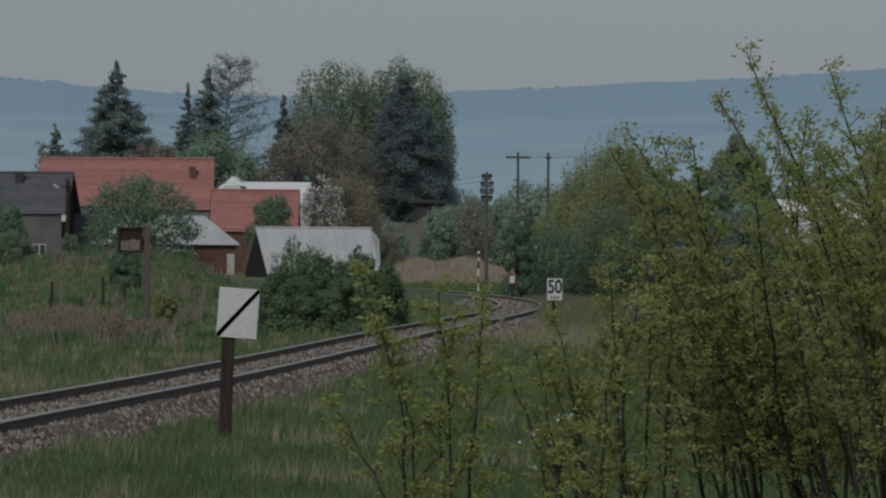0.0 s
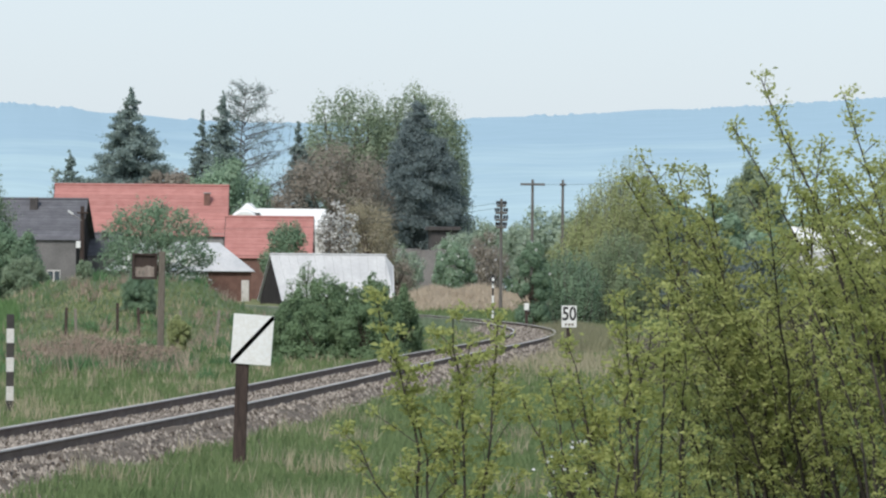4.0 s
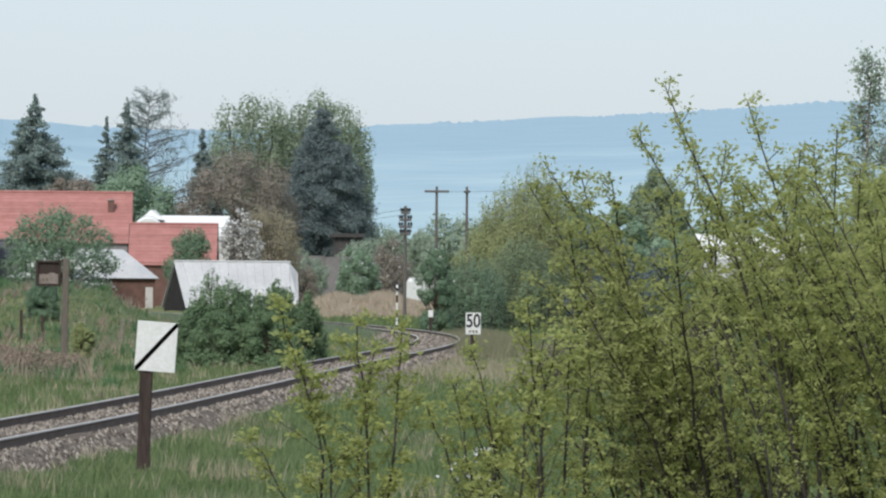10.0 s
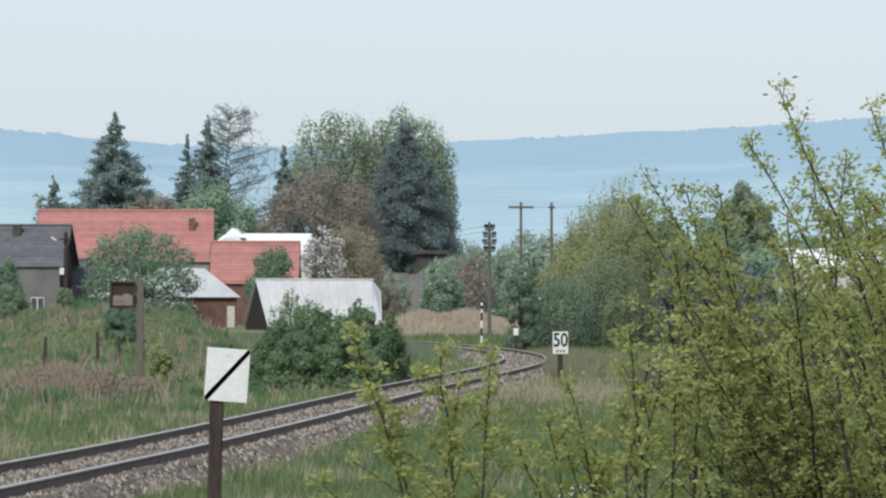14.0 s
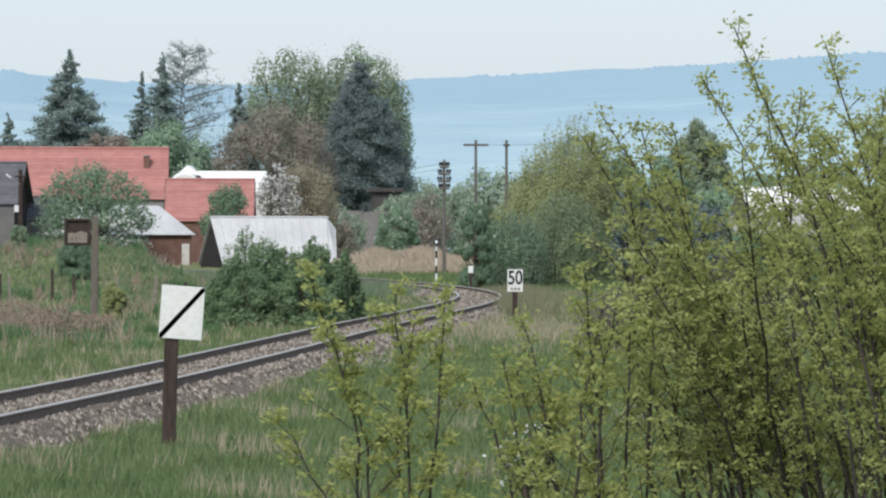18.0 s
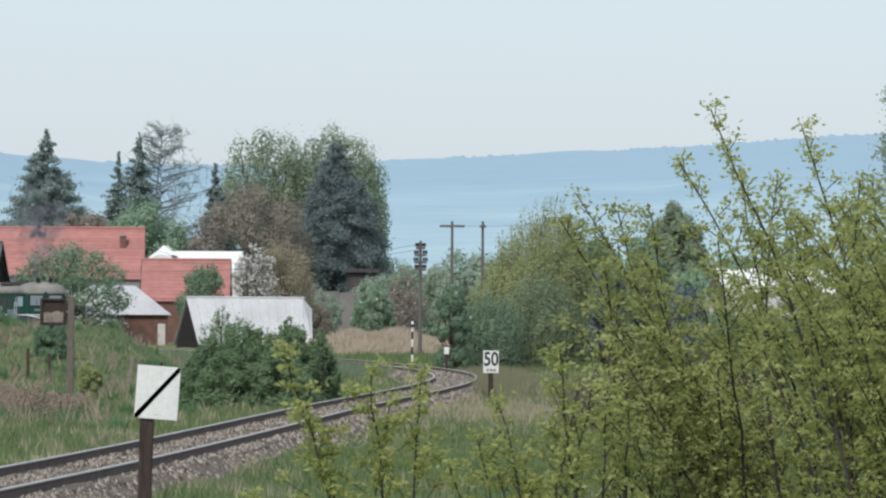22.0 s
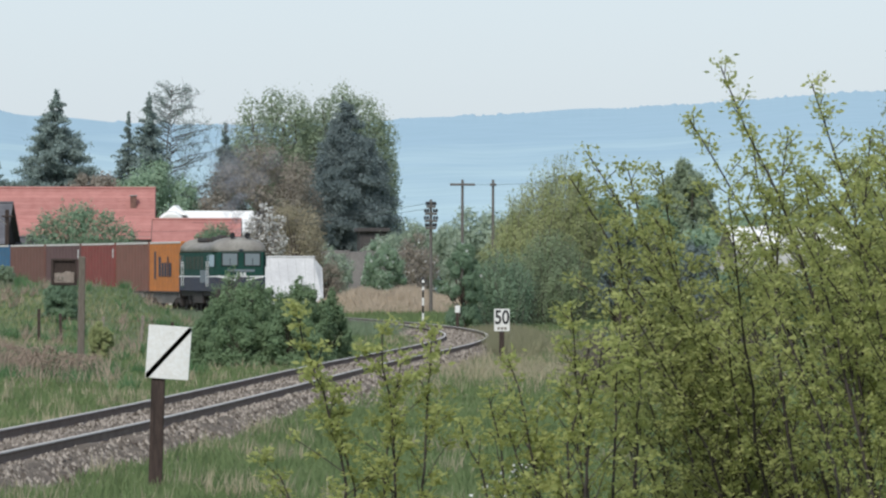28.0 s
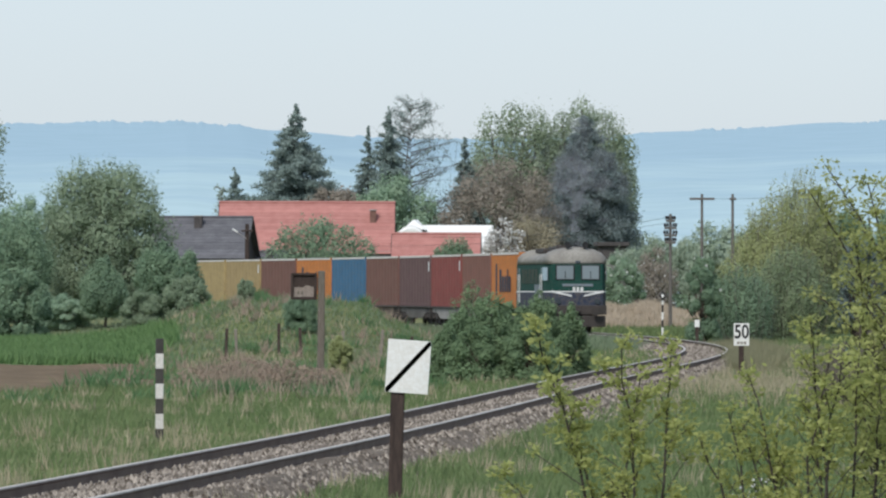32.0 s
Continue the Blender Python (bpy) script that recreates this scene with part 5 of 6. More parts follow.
broad_tree("pale_shrub", "yellow-green shrub beside the sign box", -3.05, 196.0, 0.75 + 0.5, 0.82, L_OLIVE, 0.09, 72, bole=0.04, category="shrub")


broad_tree("pale_shrub", "pale green shrub on the grassy bank", -13.53, 300.0, 1.89 - 0.2, 2.0, L_FIELD, 0.11, 74, bole=0.03, category="shrub")
broad_tree("pale_shrub", "pale green shrub on the grassy bank", -10.01, 290.0, 2.10 - 0.6, 1.45, L_OLIVE, 0.11, 75, bole=0.03, category="shrub")
broad_tree("pale_shrub", "dark green low shrub on the grassy bank", -17.44, 306.0, 2.27 - 0.6, 3.31, L_GREEN, 0.13, 76, bole=0.03, category="shrub")


broad_tree("weed_clump", "yellow-green weed clump beside the rail", -2.3, 101.0, 0.3, 0.42, L_WILLOW, 0.05, 77, bole=0.0, lobes=6, dens=0.25, category="weed", blossom=30)
broad_tree("weed_clump", "yellow-green weed clump beside the rail", -3.0, 97.0, 0.2, 0.3, L_WILLOW, 0.05, 78, bole=0.0, lobes=6, dens=0.25, category="weed")
broad_tree("flowering_weed", "tall weed with white flower heads in the meadow", 2.75, 60.5, 0.95, 0.5, L_GRASS, 0.05, 79, bole=0.3, lobes=7, dens=0.1, category="weed", blossom=90)


# ---- the shrubs in front, in young leaf ----
def leaflets(name, at, way, size, material, parent, rng, label=""):
    """Pointed leaflets, each a folded diamond that starts at its point and runs its way."""
    n = len(at)
    d = way / (np.linalg.norm(way, axis=1)[:, None] + 1e-9)
    e = np.cross(d, rng.normal(size=(n, 3)))
    e /= np.linalg.norm(e, axis=1)[:, None] + 1e-9
    up = np.cross(d, e)
    s = size * rng.uniform(0.55, 1.3, n)[:, None]
    v = np.empty((n, 4, 3))
    v[:, 0] = at
    v[:, 1] = at + d * s * 0.45 + e * s * 0.24 + up * s * 0.08
    v[:, 2] = at + d * s
    v[:, 3] = at + d * s * 0.45 - e * s * 0.24 + up * s * 0.08
    i = np.arange(n)[:, None] * 4
    f = np.concatenate([i + np.array([[0, 1, 2]]), i + np.array([[0, 2, 3]])])
    me = bpy.data.meshes.new(name)
    me.vertices.add(n * 4)
    me.vertices.foreach_set("co", v.ravel())
    me.loops.add(len(f) * 3)
    me.loops.foreach_set("vertex_index", f.ravel().astype(np.int32))
    me.polygons.add(len(f))
    me.polygons.foreach_set("loop_start", (np.arange(len(f)) * 3).astype(np.int32))
    me.update(calc_edges=True)
    me.materials.append(material)
    ob = new(name, me)
    ob.parent = parent
    return tagged(ob, label)


def leafy_shrub(name, label, x, y, stems, seed, tuft=0.047, extra=0, extra_box=None, leaves=25, low=0.1, shoots=8.0, leaf=None):
    """Stems run from root (dx, dy) to tip (dx, dy, height), bowed; side shoots bear rosettes of drooping leaflets.
    low is the bare share of each stem, above the root."""
    rng = np.random.default_rng(seed)
    z0 = gz(x, y)
    t = empty(name, pose(x, y, z0), label, "shrub")
    stems = list(stems)
    for _ in range(extra):
        a, b, c, d = extra_box
        tx = rng.uniform(a, b)
        hgt = rng.uniform(c, d)
        stems.append((tx + hgt * rng.uniform(0.12, 0.58), rng.uniform(-1.3, 1.3), tx, rng.uniform(-1.6, 1.6), hgt))
    at, way = [], []

    def rosette(p, axis, big=1.0):
        k = max(4, int(leaves * big * rng.uniform(0.6, 1.3)))
        d = rng.normal(size=(k, 3)) * np.array([1, 1, 0.55]) + axis * 0.7 + np.array([0, 0, -0.25])
        at.append(p + rng.normal(size=(k, 3)) * np.array([0.042, 0.042, 0.026]) * big)
        way.append(d)

    for rx, ry, tx, ty, h in stems:
        hp = Heap()
        n = 10
        root, tip = np.array([rx, ry, -0.15]), np.array([tx, ty, h])
        bow = np.array([rng.normal() * 0.04, rng.normal() * 0.06, 0]) * h
        pts = [root * (1 - q) + tip * q + bow * math.sin(math.pi * q) + np.array([(rx - tx) * 0.16 * math.sin(math.pi * q), 0, 0]) + rng.normal(size=3) * 0.012 for q in np.linspace(0, 1, n)]
        r0 = 0.004 + 0.003 * h
        hp.add(*tube(pts, [r0 * (1 - q) + 0.005 for q in np.linspace(0, 1, n)], 6))
        axis = (tip - root) / np.linalg.norm(tip - root)
        count = int(h * shoots)
        for j in range(count):
            q = low + (1 - low) * (j + rng.random()) / count
            i = min(int(q * (n - 1)), n - 2)
            w = q * (n - 1) - i
            p = pts[i] * (1 - w) + pts[i + 1] * w
            a = rng.uniform(0, 2 * math.pi)
            L = (0.09 + 0.62 * (1 - q) ** 0.75 * rng.uniform(0.3, 1.0)) * min(1.0, h / 1.7)
            d = axis * rng.uniform(0.6, 1.1) + np.array([math.cos(a), math.sin(a) * 0.8, 0.0]) * rng.uniform(0.5, 1.1)
            d /= np.linalg.norm(d)
            e = p + d * L + np.array([0, 0, 0.05 * L])
            mid = (p + e) / 2 + rng.normal(size=3) * 0.03 * L
            hp.add(*tube([p, mid, e], [0.0065 * (1 - 0.5 * q), 0.005, 0.003], 3))
            rosette(e, d)
            for g in np.arange(0.25, 0.9, 0.13 / max(L, 0.13)):
                if rng.random() < 0.62:
                    rosette(p * (1 - g) + e * g, d, 0.7)
        for g in np.linspace(0.7, 1.0, max(4, int(h * 3))):
            i = min(int(g * (n - 1)), n - 2)
            w = g * (n - 1) - i
            rosette(pts[i] * (1 - w) + pts[i + 1] * w, axis, 0.9)
        hp.make("stem", M_TWIG, t)
    leaflets("foliage", np.concatenate(at), np.concatenate(way), tuft, leaf or L_BUSH, t, rng, "young yellow-green leaves")
    return t


BX, BY = 4.84, 52.0
GZ = -0.28


def stem(root_x, tip_x, tip_z, dy=0.0):
    return (root_x - BX, dy * 0.6, tip_x - BX, dy, tip_z - GZ)


leafy_shrub("tall_shrub", "tall shrub with dark stems in young yellow-green leaf", BX, BY, [
    stem(4.99, 3.93, 3.80, -0.5), stem(5.25, 4.65, 3.70, -0.2), stem(4.79, 3.74, 3.42, 0.2),
    stem(4.86, 4.50, 3.33, 0.4), stem(5.31, 5.13, 3.31, 0.1), stem(5.53, 5.40, 3.47, -0.3),
    stem(5.10, 4.23, 3.31, 0.6), stem(5.70, 5.66, 3.15, 0.3)], 80, extra=36, extra_box=(-0.95, 1.45, 1.9, 3.45), low=0.16)
leafy_shrub("tall_shrub", "tall shrub with dark stems in young yellow-green leaf", 5.30, 55.0, [(0.6, 0.1, 0.2, 0.0, 3.7), (0.9, -0.2, 0.55, 0.2, 3.6)], 84, extra=24, leaf=L_OLDBUSH, extra_box=(-0.9, 1.3, 2.5, 3.5), low=0.45, shoots=9.5)
leafy_shrub("tall_shrub", "tall shrub with dark stems in young yellow-green leaf", 3.67, 54.0, [
    (0.55, 0.2, 3.07 - 3.67, 0.0, 3.13 + 0.3), (0.3, 0.2, 2.95 - 3.67, 0.3, 2.98 + 0.3), (0.6, -0.3, 3.42 - 3.67, 0.4, 3.07 + 0.3),
    (1.0, -0.3, 2.95 - 3.67, -0.4, 2.19 + 0.3), (0.7, 0.2, 3.63 - 3.67, -0.4, 3.05 + 0.3)], 81, extra=26, extra_box=(-0.5, 0.8, 1.7, 2.95), leaf=L_OLDBUSH, low=0.2, shoots=9.5)
leafy_shrub("low_shrub", "slender low shrub in young yellow-green leaf", 1.41, 52.0, [
    (1.04 - 1.41, 0.1, 0.69 - 1.41, 0.0, 2.00 + 0.3), (1.09 - 1.41, -0.2, 0.46 - 1.41, -0.1, 0.85 + 0.3), (1.13 - 1.41, 0.1, 0.94 - 1.41, 0.3, 1.46 + 0.3),
    (1.46 - 1.41, -0.1, 1.36 - 1.41, -0.2, 1.82 + 0.3), (1.65 - 1.41, 0.3, 1.76 - 1.41, 0.1, 1.80 + 0.3), (1.52 - 1.41, 0.0, 1.54 - 1.41, 0.3, 1.59 + 0.3)], 82, tuft=0.06, leaves=30, shoots=8.0)
leafy_shrub("low_shrub", "slender low shrub in young yellow-green leaf", 2.32, 51.0, [
    (0.1, 0.1, 2.13 - 2.32, 0.0, 1.35 + 0.3), (0.0, -0.2, 1.92 - 2.32, -0.1, 1.13 + 0.3), (0.3, 0.1, 2.32 - 2.32, 0.3, 1.62 + 0.3),
    (0.35, -0.1, 2.90 - 2.32, -0.2, 1.72 + 0.3), (0.5, 0.3, 2.70 - 2.32, 0.1, 1.47 + 0.3), (0.2, 0.2, 2.53 - 2.32, 0.3, 1.18 + 0.3),
    (0.62, 0.0, 2.74 - 2.32, -0.3, 2.02 + 0.3), (0.58, -0.3, 2.98 - 2.32, -0.4, 1.75 + 0.3), (0.75, 0.2, 3.16 - 2.32, 0.3, 1.95 + 0.3), (0.95, 0.1, 3.3 - 2.32, 0.0, 1.6 + 0.3)], 83, tuft=0.058, leaves=22, shoots=7.5, extra=4, extra_box=(-0.4, 0.9, 0.8, 1.6))


# ---- grass ----
def grass(name, label, n, low, high, keep, height, material, seed, lean=0.35, width=0.012, west=-0.074, east=0.114, clump=None, rise=None):
    """Blades from low to high metres north, spread over the meadow where keep(x, y, u) holds."""
    rng = np.random.default_rng(seed)
    y = (rng.random(n) * (high ** 1.0 - low ** 1.0) + low)
    x = (west + (east - west) * rng.random(n)) * y
    if clump:
        cx, cy = x[: n // clump], y[: n // clump]
        k = rng.integers(0, len(cx), n)
        x, y = cx[k] + rng.normal(size=n) * 0.09, cy[k] + rng.normal(size=n) * 0.12
    u = from_track(x, y)
    ok = keep(x, y, u, rng)
    x, y, u = x[ok], y[ok], u[ok]
    z = ground_z(x, y, u)
    m = len(x)
    h = height * rng.uniform(0.45, 1.25, m)
    if rise:
        h = h * rise(x, y)
    a = rng.uniform(0, 2 * math.pi, m)
    w = width * (0.7 + y / 120.0)
    d = rng.normal(size=(m, 2)) * lean * h[:, None]
    v = np.empty((m, 3, 3))
    v[:, 0] = np.stack([x - np.cos(a) * w, y - np.sin(a) * w, z - 0.02], 1)
    v[:, 1] = np.stack([x + np.cos(a) * w, y + np.sin(a) * w, z - 0.02], 1)
    v[:, 2] = np.stack([x + d[:, 0], y + d[:, 1], z + h], 1)
    me = bpy.data.meshes.new(name)
    me.vertices.add(m * 3)
    me.vertices.foreach_set("co", v.ravel())
    me.loops.add(m * 3)
    me.loops.foreach_set("vertex_index", np.arange(m * 3, dtype=np.int32))
    me.polygons.add(m)
    me.polygons.foreach_set("loop_start", (np.arange(m) * 3).astype(np.int32))
    me.update(calc_edges=True)
    me.materials.append(material)
    ob = new(name, me)
    return tagged(ob, label, "grass", kind="stuff")


def field(x, y):
    return (x < field_edge(y)) & (y > 172 + 3 * np.sin(x * 1.3)) & (y < 296)


def dry(x, y):
    return wavy(x, y, 1.1, 0.45, 0.9) + 0.6 * wavy(x, y, 2.9, 1.1, 0.2)


for k, (hx, hw) in enumerate([(24.5, 3.4), (26.4, 3.1), (28.5, 3.4), (30.3, 3.1)]):
    broad_tree("thicket_bush", "green bush before the greenhouse", hx, 312.0, 2.7 + 0.25 * (k % 2), hw, (L_DARK, L_OLIVE)[k % 2], 0.17, 690 + k, bole=0.02, lobes=14, category="shrub", feather=0.3)
for k, (hx, hy, hz, hw) in enumerate([(11.5, 185.0, 4.5, 1.5), (12.4, 188.0, 4.0, 1.7), (13.6, 186.0, 3.4, 1.8)]):
    broad_tree("dark_thorn", "dark slender thorn tree behind the leafy shrubs", hx, hy, hz, hw, L_YEW, 0.11, 720 + k, bole=0.04, lobes=22, lobe=0.17, dens=0.72, feather=0.35)
for k, (hx, hy, hz, hw) in enumerate([(8.9, 148.0, 1.5, 1.9), (10.1, 150.0, 2.0, 2.0), (11.4, 149.0, 2.2, 2.2)]):
    upright_bush("thorn_scrub", "low dark brown leafless scrub behind the shrubs", hx, hy, hz, hw, L_SCRUB, 740 + k, 110, 9000, 0.05, spray=0.4)
for k, (hx, hy, hz, hw) in enumerate([(-5.0, 166.0, 0.95, 2.0), (-3.9, 164.0, 0.85, 1.8), (-3.0, 168.0, 0.6, 1.3), (-6.2, 170.0, 0.7, 1.6)]):
    broad_tree("dry_bramble", "twiggy reddish-brown bramble in the pasture", hx, hy, hz, hw, L_REED, 0.075, 730 + k, bole=0.02, lobes=16, lobe=0.15, dens=0.32, feather=0.7, category="shrub")
grass("dry_grass", "pale dry grass below the speed board", 26000, 140, 215, lambda x, y, u, r: (u > 1.6) & (r.random(len(x)) < 0.9 * bell(x, y, 8.0, 176, 2.2, 16)), 0.36, L_STRAW, 953, width=0.007, west=0.02, east=0.075)
grass("grass", "green meadow grass beside the track", 190000, 55, 125, lambda x, y, u, r: (u > 1.35 + 0.6 * r.random(len(x)) ** 0.6), 0.17, L_GRASS, 90)
grass("grass", "green meadow grass beyond the near verge", 160000, 125, 300, lambda x, y, u, r: (np.abs(u) > 1.4 + 0.5 * r.random(len(x))) & ~field(x, y), 0.17, L_GRASS, 91, width=0.011)
grass("grass", "green meadow grass on the far side of the track", 110000, 66, 200, lambda x, y, u, r: (u < -1.4) & ~field(x, y), 0.16, L_GRASS, 92, width=0.01)
grass("dry_grass", "pale dry grass tufts in the meadow", 90000, 55, 140, lambda x, y, u, r: (np.abs(u) > 1.6) & (dry(x, y) > 0.68 + 0.3 * r.random(len(x)) + 0.7 * np.clip((x - 0.4) / 2.5, 0, 1)), 0.34, L_STRAW, 93, lean=0.3, width=0.007, clump=9)
grass("dry_grass", "pale dry grass tufts in the pasture", 60000, 140, 290, lambda x, y, u, r: (np.abs(u) > 2.3) & (dry(x, y) > 0.5) & ~field(x, y), 0.3, L_STRAW, 94, width=0.01, clump=7)
grass("reddish_weeds", "reddish dry weeds in the pasture", 30000, 150, 190, lambda x, y, u, r: (x > -7.2) & (x < -2.0) & (u < -4) & (r.random(len(x)) < (bell(x, y, -4.6, 166, 1.1, 8) + 0.6 * bell(x, y, -2.6, 160, 0.7, 5)) * (dry(x, y) > -0.2)), 0.8, L_REED, 95, lean=0.4, width=0.006, east=0.0, clump=22)
grass("rank_weeds", "rank brownish weeds along the pasture fence", 24000, 196, 262, lambda x, y, u, r: (u < -4) & (x > -9.8) & (dry(x * 0.8 + 3, y * 0.7) > 0.55 + 0.3 * r.random(len(x))), 0.5, L_REED, 951, lean=0.4, width=0.007, east=0.0, clump=26)
grass("lush_weeds", "lush green weeds in the pasture", 60000, 150, 262, lambda x, y, u, r: (u < -4) & (x > -9.8) & (dry(x * 0.6 + 1, y * 0.6 + 5) > 0.6 + 0.3 * r.random(len(x))), 0.42, L_LUSH, 952, lean=0.45, width=0.012, east=0.0, clump=22)
grass("verge_weeds", "straw-coloured weeds on the ballast shoulder", 60000, 60, 330, lambda x, y, u, r: (np.abs(np.abs(u) - 1.75) < 0.3 + 0.35 * r.random(len(x))), 0.2, L_STRAW, 96, width=0.007)
grass("crop", "young green crop", 60000, 226, 296, lambda x, y, u, r: x < field_edge(y) - 0.1, 0.4, L_CROP, 97, width=0.016, east=-0.03)
grass("dry_field", "tall pale dry grass behind the bend", 40000, 372, 430, lambda x, y, u, r: (x > 7.0) & (x < 16.0), 1.0, L_PINKSTRAW, 98, clump=9, width=0.012, west=0.015, east=0.042, rise=lambda x, y: 0.2 + 0.5 * bell(x, y, 9.4, 398, 1.2, 40) + 0.5 * bell(x, y, 12.4, 398, 1.2, 40))
grass("grass", "green grass beyond the bend", 40000, 296, 385, lambda x, y, u, r: (np.abs(u) > 1.6) & (x > 2.0), 0.3, L_GRASS, 981, width=0.014, west=0.004, east=0.075)
grass("verge_grass", "long grass along the inside of the bend", 110000, 236, 420, lambda x, y, u, r: (u < -0.95) & (u > -3.6) & (y > 270), 0.5, L_MOUND, 982, width=0.01, west=-0.01, east=0.042)
grass("verge_grass", "fading long grass outside the bend", 150000, 202, 268, lambda x, y, u, r: (u > 0.86 + 0.8 * np.clip((222 - y) / 20, 0, 1)) & (u < 1.7 + 1.2 * r.random(len(x))), 0.55, L_VERGE, 983, width=0.006, west=0.028, east=0.06)
grass("verge_grass", "fading long grass outside the bend", 30000, 200, 300, lambda x, y, u, r: (u > 2.4) & (u < 7) & (dry(x, y) > 0.2), 0.24, L_VERGE, 985, width=0.007, west=0.025, east=0.06)
grass("verge_grass", "grass creeping between the rails in the bend", 26000, 236, 400, lambda x, y, u, r: np.abs(u) < 0.6, 0.12, L_MOUND, 984, width=0.01, west=-0.01, east=0.042)
grass("mound_grass", "grass on the mound", 70000, 228, 330, lambda x, y, u, r: (u < -4) & (x > -26) & ~field(x, y), 0.13, L_MOUND, 99, width=0.012, west=-0.078, east=0.012)


# ---- the train ----
def paint(name, a, rough=0.55, dirt=(0.16, 0.13, 0.1)):
    return mat(name, a, [0.82 * q for q in a], 0.9, max(rough, 0.8), bump=0.08, fine=9, c=dirt, spec=0.12)


M_GREEN = paint("green_engine_paint", (0.012, 0.065, 0.052), 0.4, (0.05, 0.07, 0.06))
M_GRILLE = paint("green_grille", (0.02, 0.05, 0.042))
M_BAND = paint("navy_band", (0.035, 0.05, 0.085), 0.45)
# the panes' pale reflection is put into their base colour
M_CABGLASS = glass_mat("pale_reflection_glass", (0.2, 0.24, 0.26))
M_ROOF = mat("grey_engine_roof", (0.2, 0.19, 0.17), (0.29, 0.28, 0.25), 0.9, 0.7, c=(0.13, 0.115, 0.095))
M_UNDER = mat("dark_running_gear", (0.045, 0.04, 0.037), (0.07, 0.06, 0.055), 1.5, 0.8)
M_PALEBLUE = paint("pale_grille", (0.2, 0.25, 0.29))
M_LINE = mat("white_line", (0.68, 0.69, 0.68), (0.74, 0.74, 0.73), 2, 0.6)
C_ORANGE = paint("orange_container", (0.62, 0.215, 0.055))
C_BROWN = paint("brown_container", (0.19, 0.088, 0.075))
C_RED = paint("red_container", (0.27, 0.062, 0.06))
C_MAROON = paint("maroon_container", (0.14, 0.078, 0.085))
C_RUST = paint("rust_brown_container", (0.24, 0.105, 0.085))
C_BLUE = paint("blue_container", (0.04, 0.16, 0.30))
C_TAN = paint("tan_container", (0.42, 0.31, 0.15))
C_YELLOW = paint("yellow_container", (0.45, 0.34, 0.16))


def wheel_mesh():
    bm = bmesh.new()
    for sx in (-1, 1):
        bmesh.ops.create_cone(bm, cap_ends=True, segments=20, radius1=0.5, radius2=0.5, depth=0.13, matrix=Matrix.Translation((sx * 0.76, 0, 0)) @ Matrix.Rotation(math.pi / 2, 4, "Y"))
        bmesh.ops.create_cone(bm, cap_ends=True, segments=20, radius1=0.53, radius2=0.53, depth=0.03, matrix=Matrix.Translation((sx * 0.69, 0, 0)) @ Matrix.Rotation(math.pi / 2, 4, "Y"))
    bmesh.ops.create_cone(bm, cap_ends=True, segments=10, radius1=0.09, radius2=0.09, depth=1.5, matrix=Matrix.Rotation(math.pi / 2, 4, "Y"))
    me = bpy.data.meshes.new("wheelset")
    bm.to_mesh(me)
    bm.free()
    me.materials.append(M_UNDER)
    return me


WHEEL = wheel_mesh()


def bogie(parent, y, axles, gap):
    bm = bmesh.new()
    half = gap * (axles - 1) / 2
    for sx in (-1, 1):
        box(bm, sx * 1.0 - 0.07, sx * 1.0 + 0.07, -half - 0.5, half + 0.5, 0.5, 0.82, 0.03)
        for i in range(axles):
            box(bm, sx * 1.05, sx * 1.2, -half + gap * i - 0.16, -half + gap * i + 0.16, 0.36, 0.66, 0.03)
            if i < axles - 1:
                box(bm, sx * 1.05, sx * 1.16, -half + gap * (i + 0.5) - 0.2, -half + gap * (i + 0.5) + 0.2, 0.42, 0.95, 0.03)
    box(bm, -1.0, 1.0, -0.25, 0.25, 0.55, 0.85, 0.02)
    b = part("bogie", bm, M_UNDER, parent, "dark bogie frame")
    b.location = (0, y, 0)
    for i in range(axles):
        w = new("wheelset", WHEEL)
        w.parent = b
        w.location = (0, -half + gap * i, 0.5)
    return b


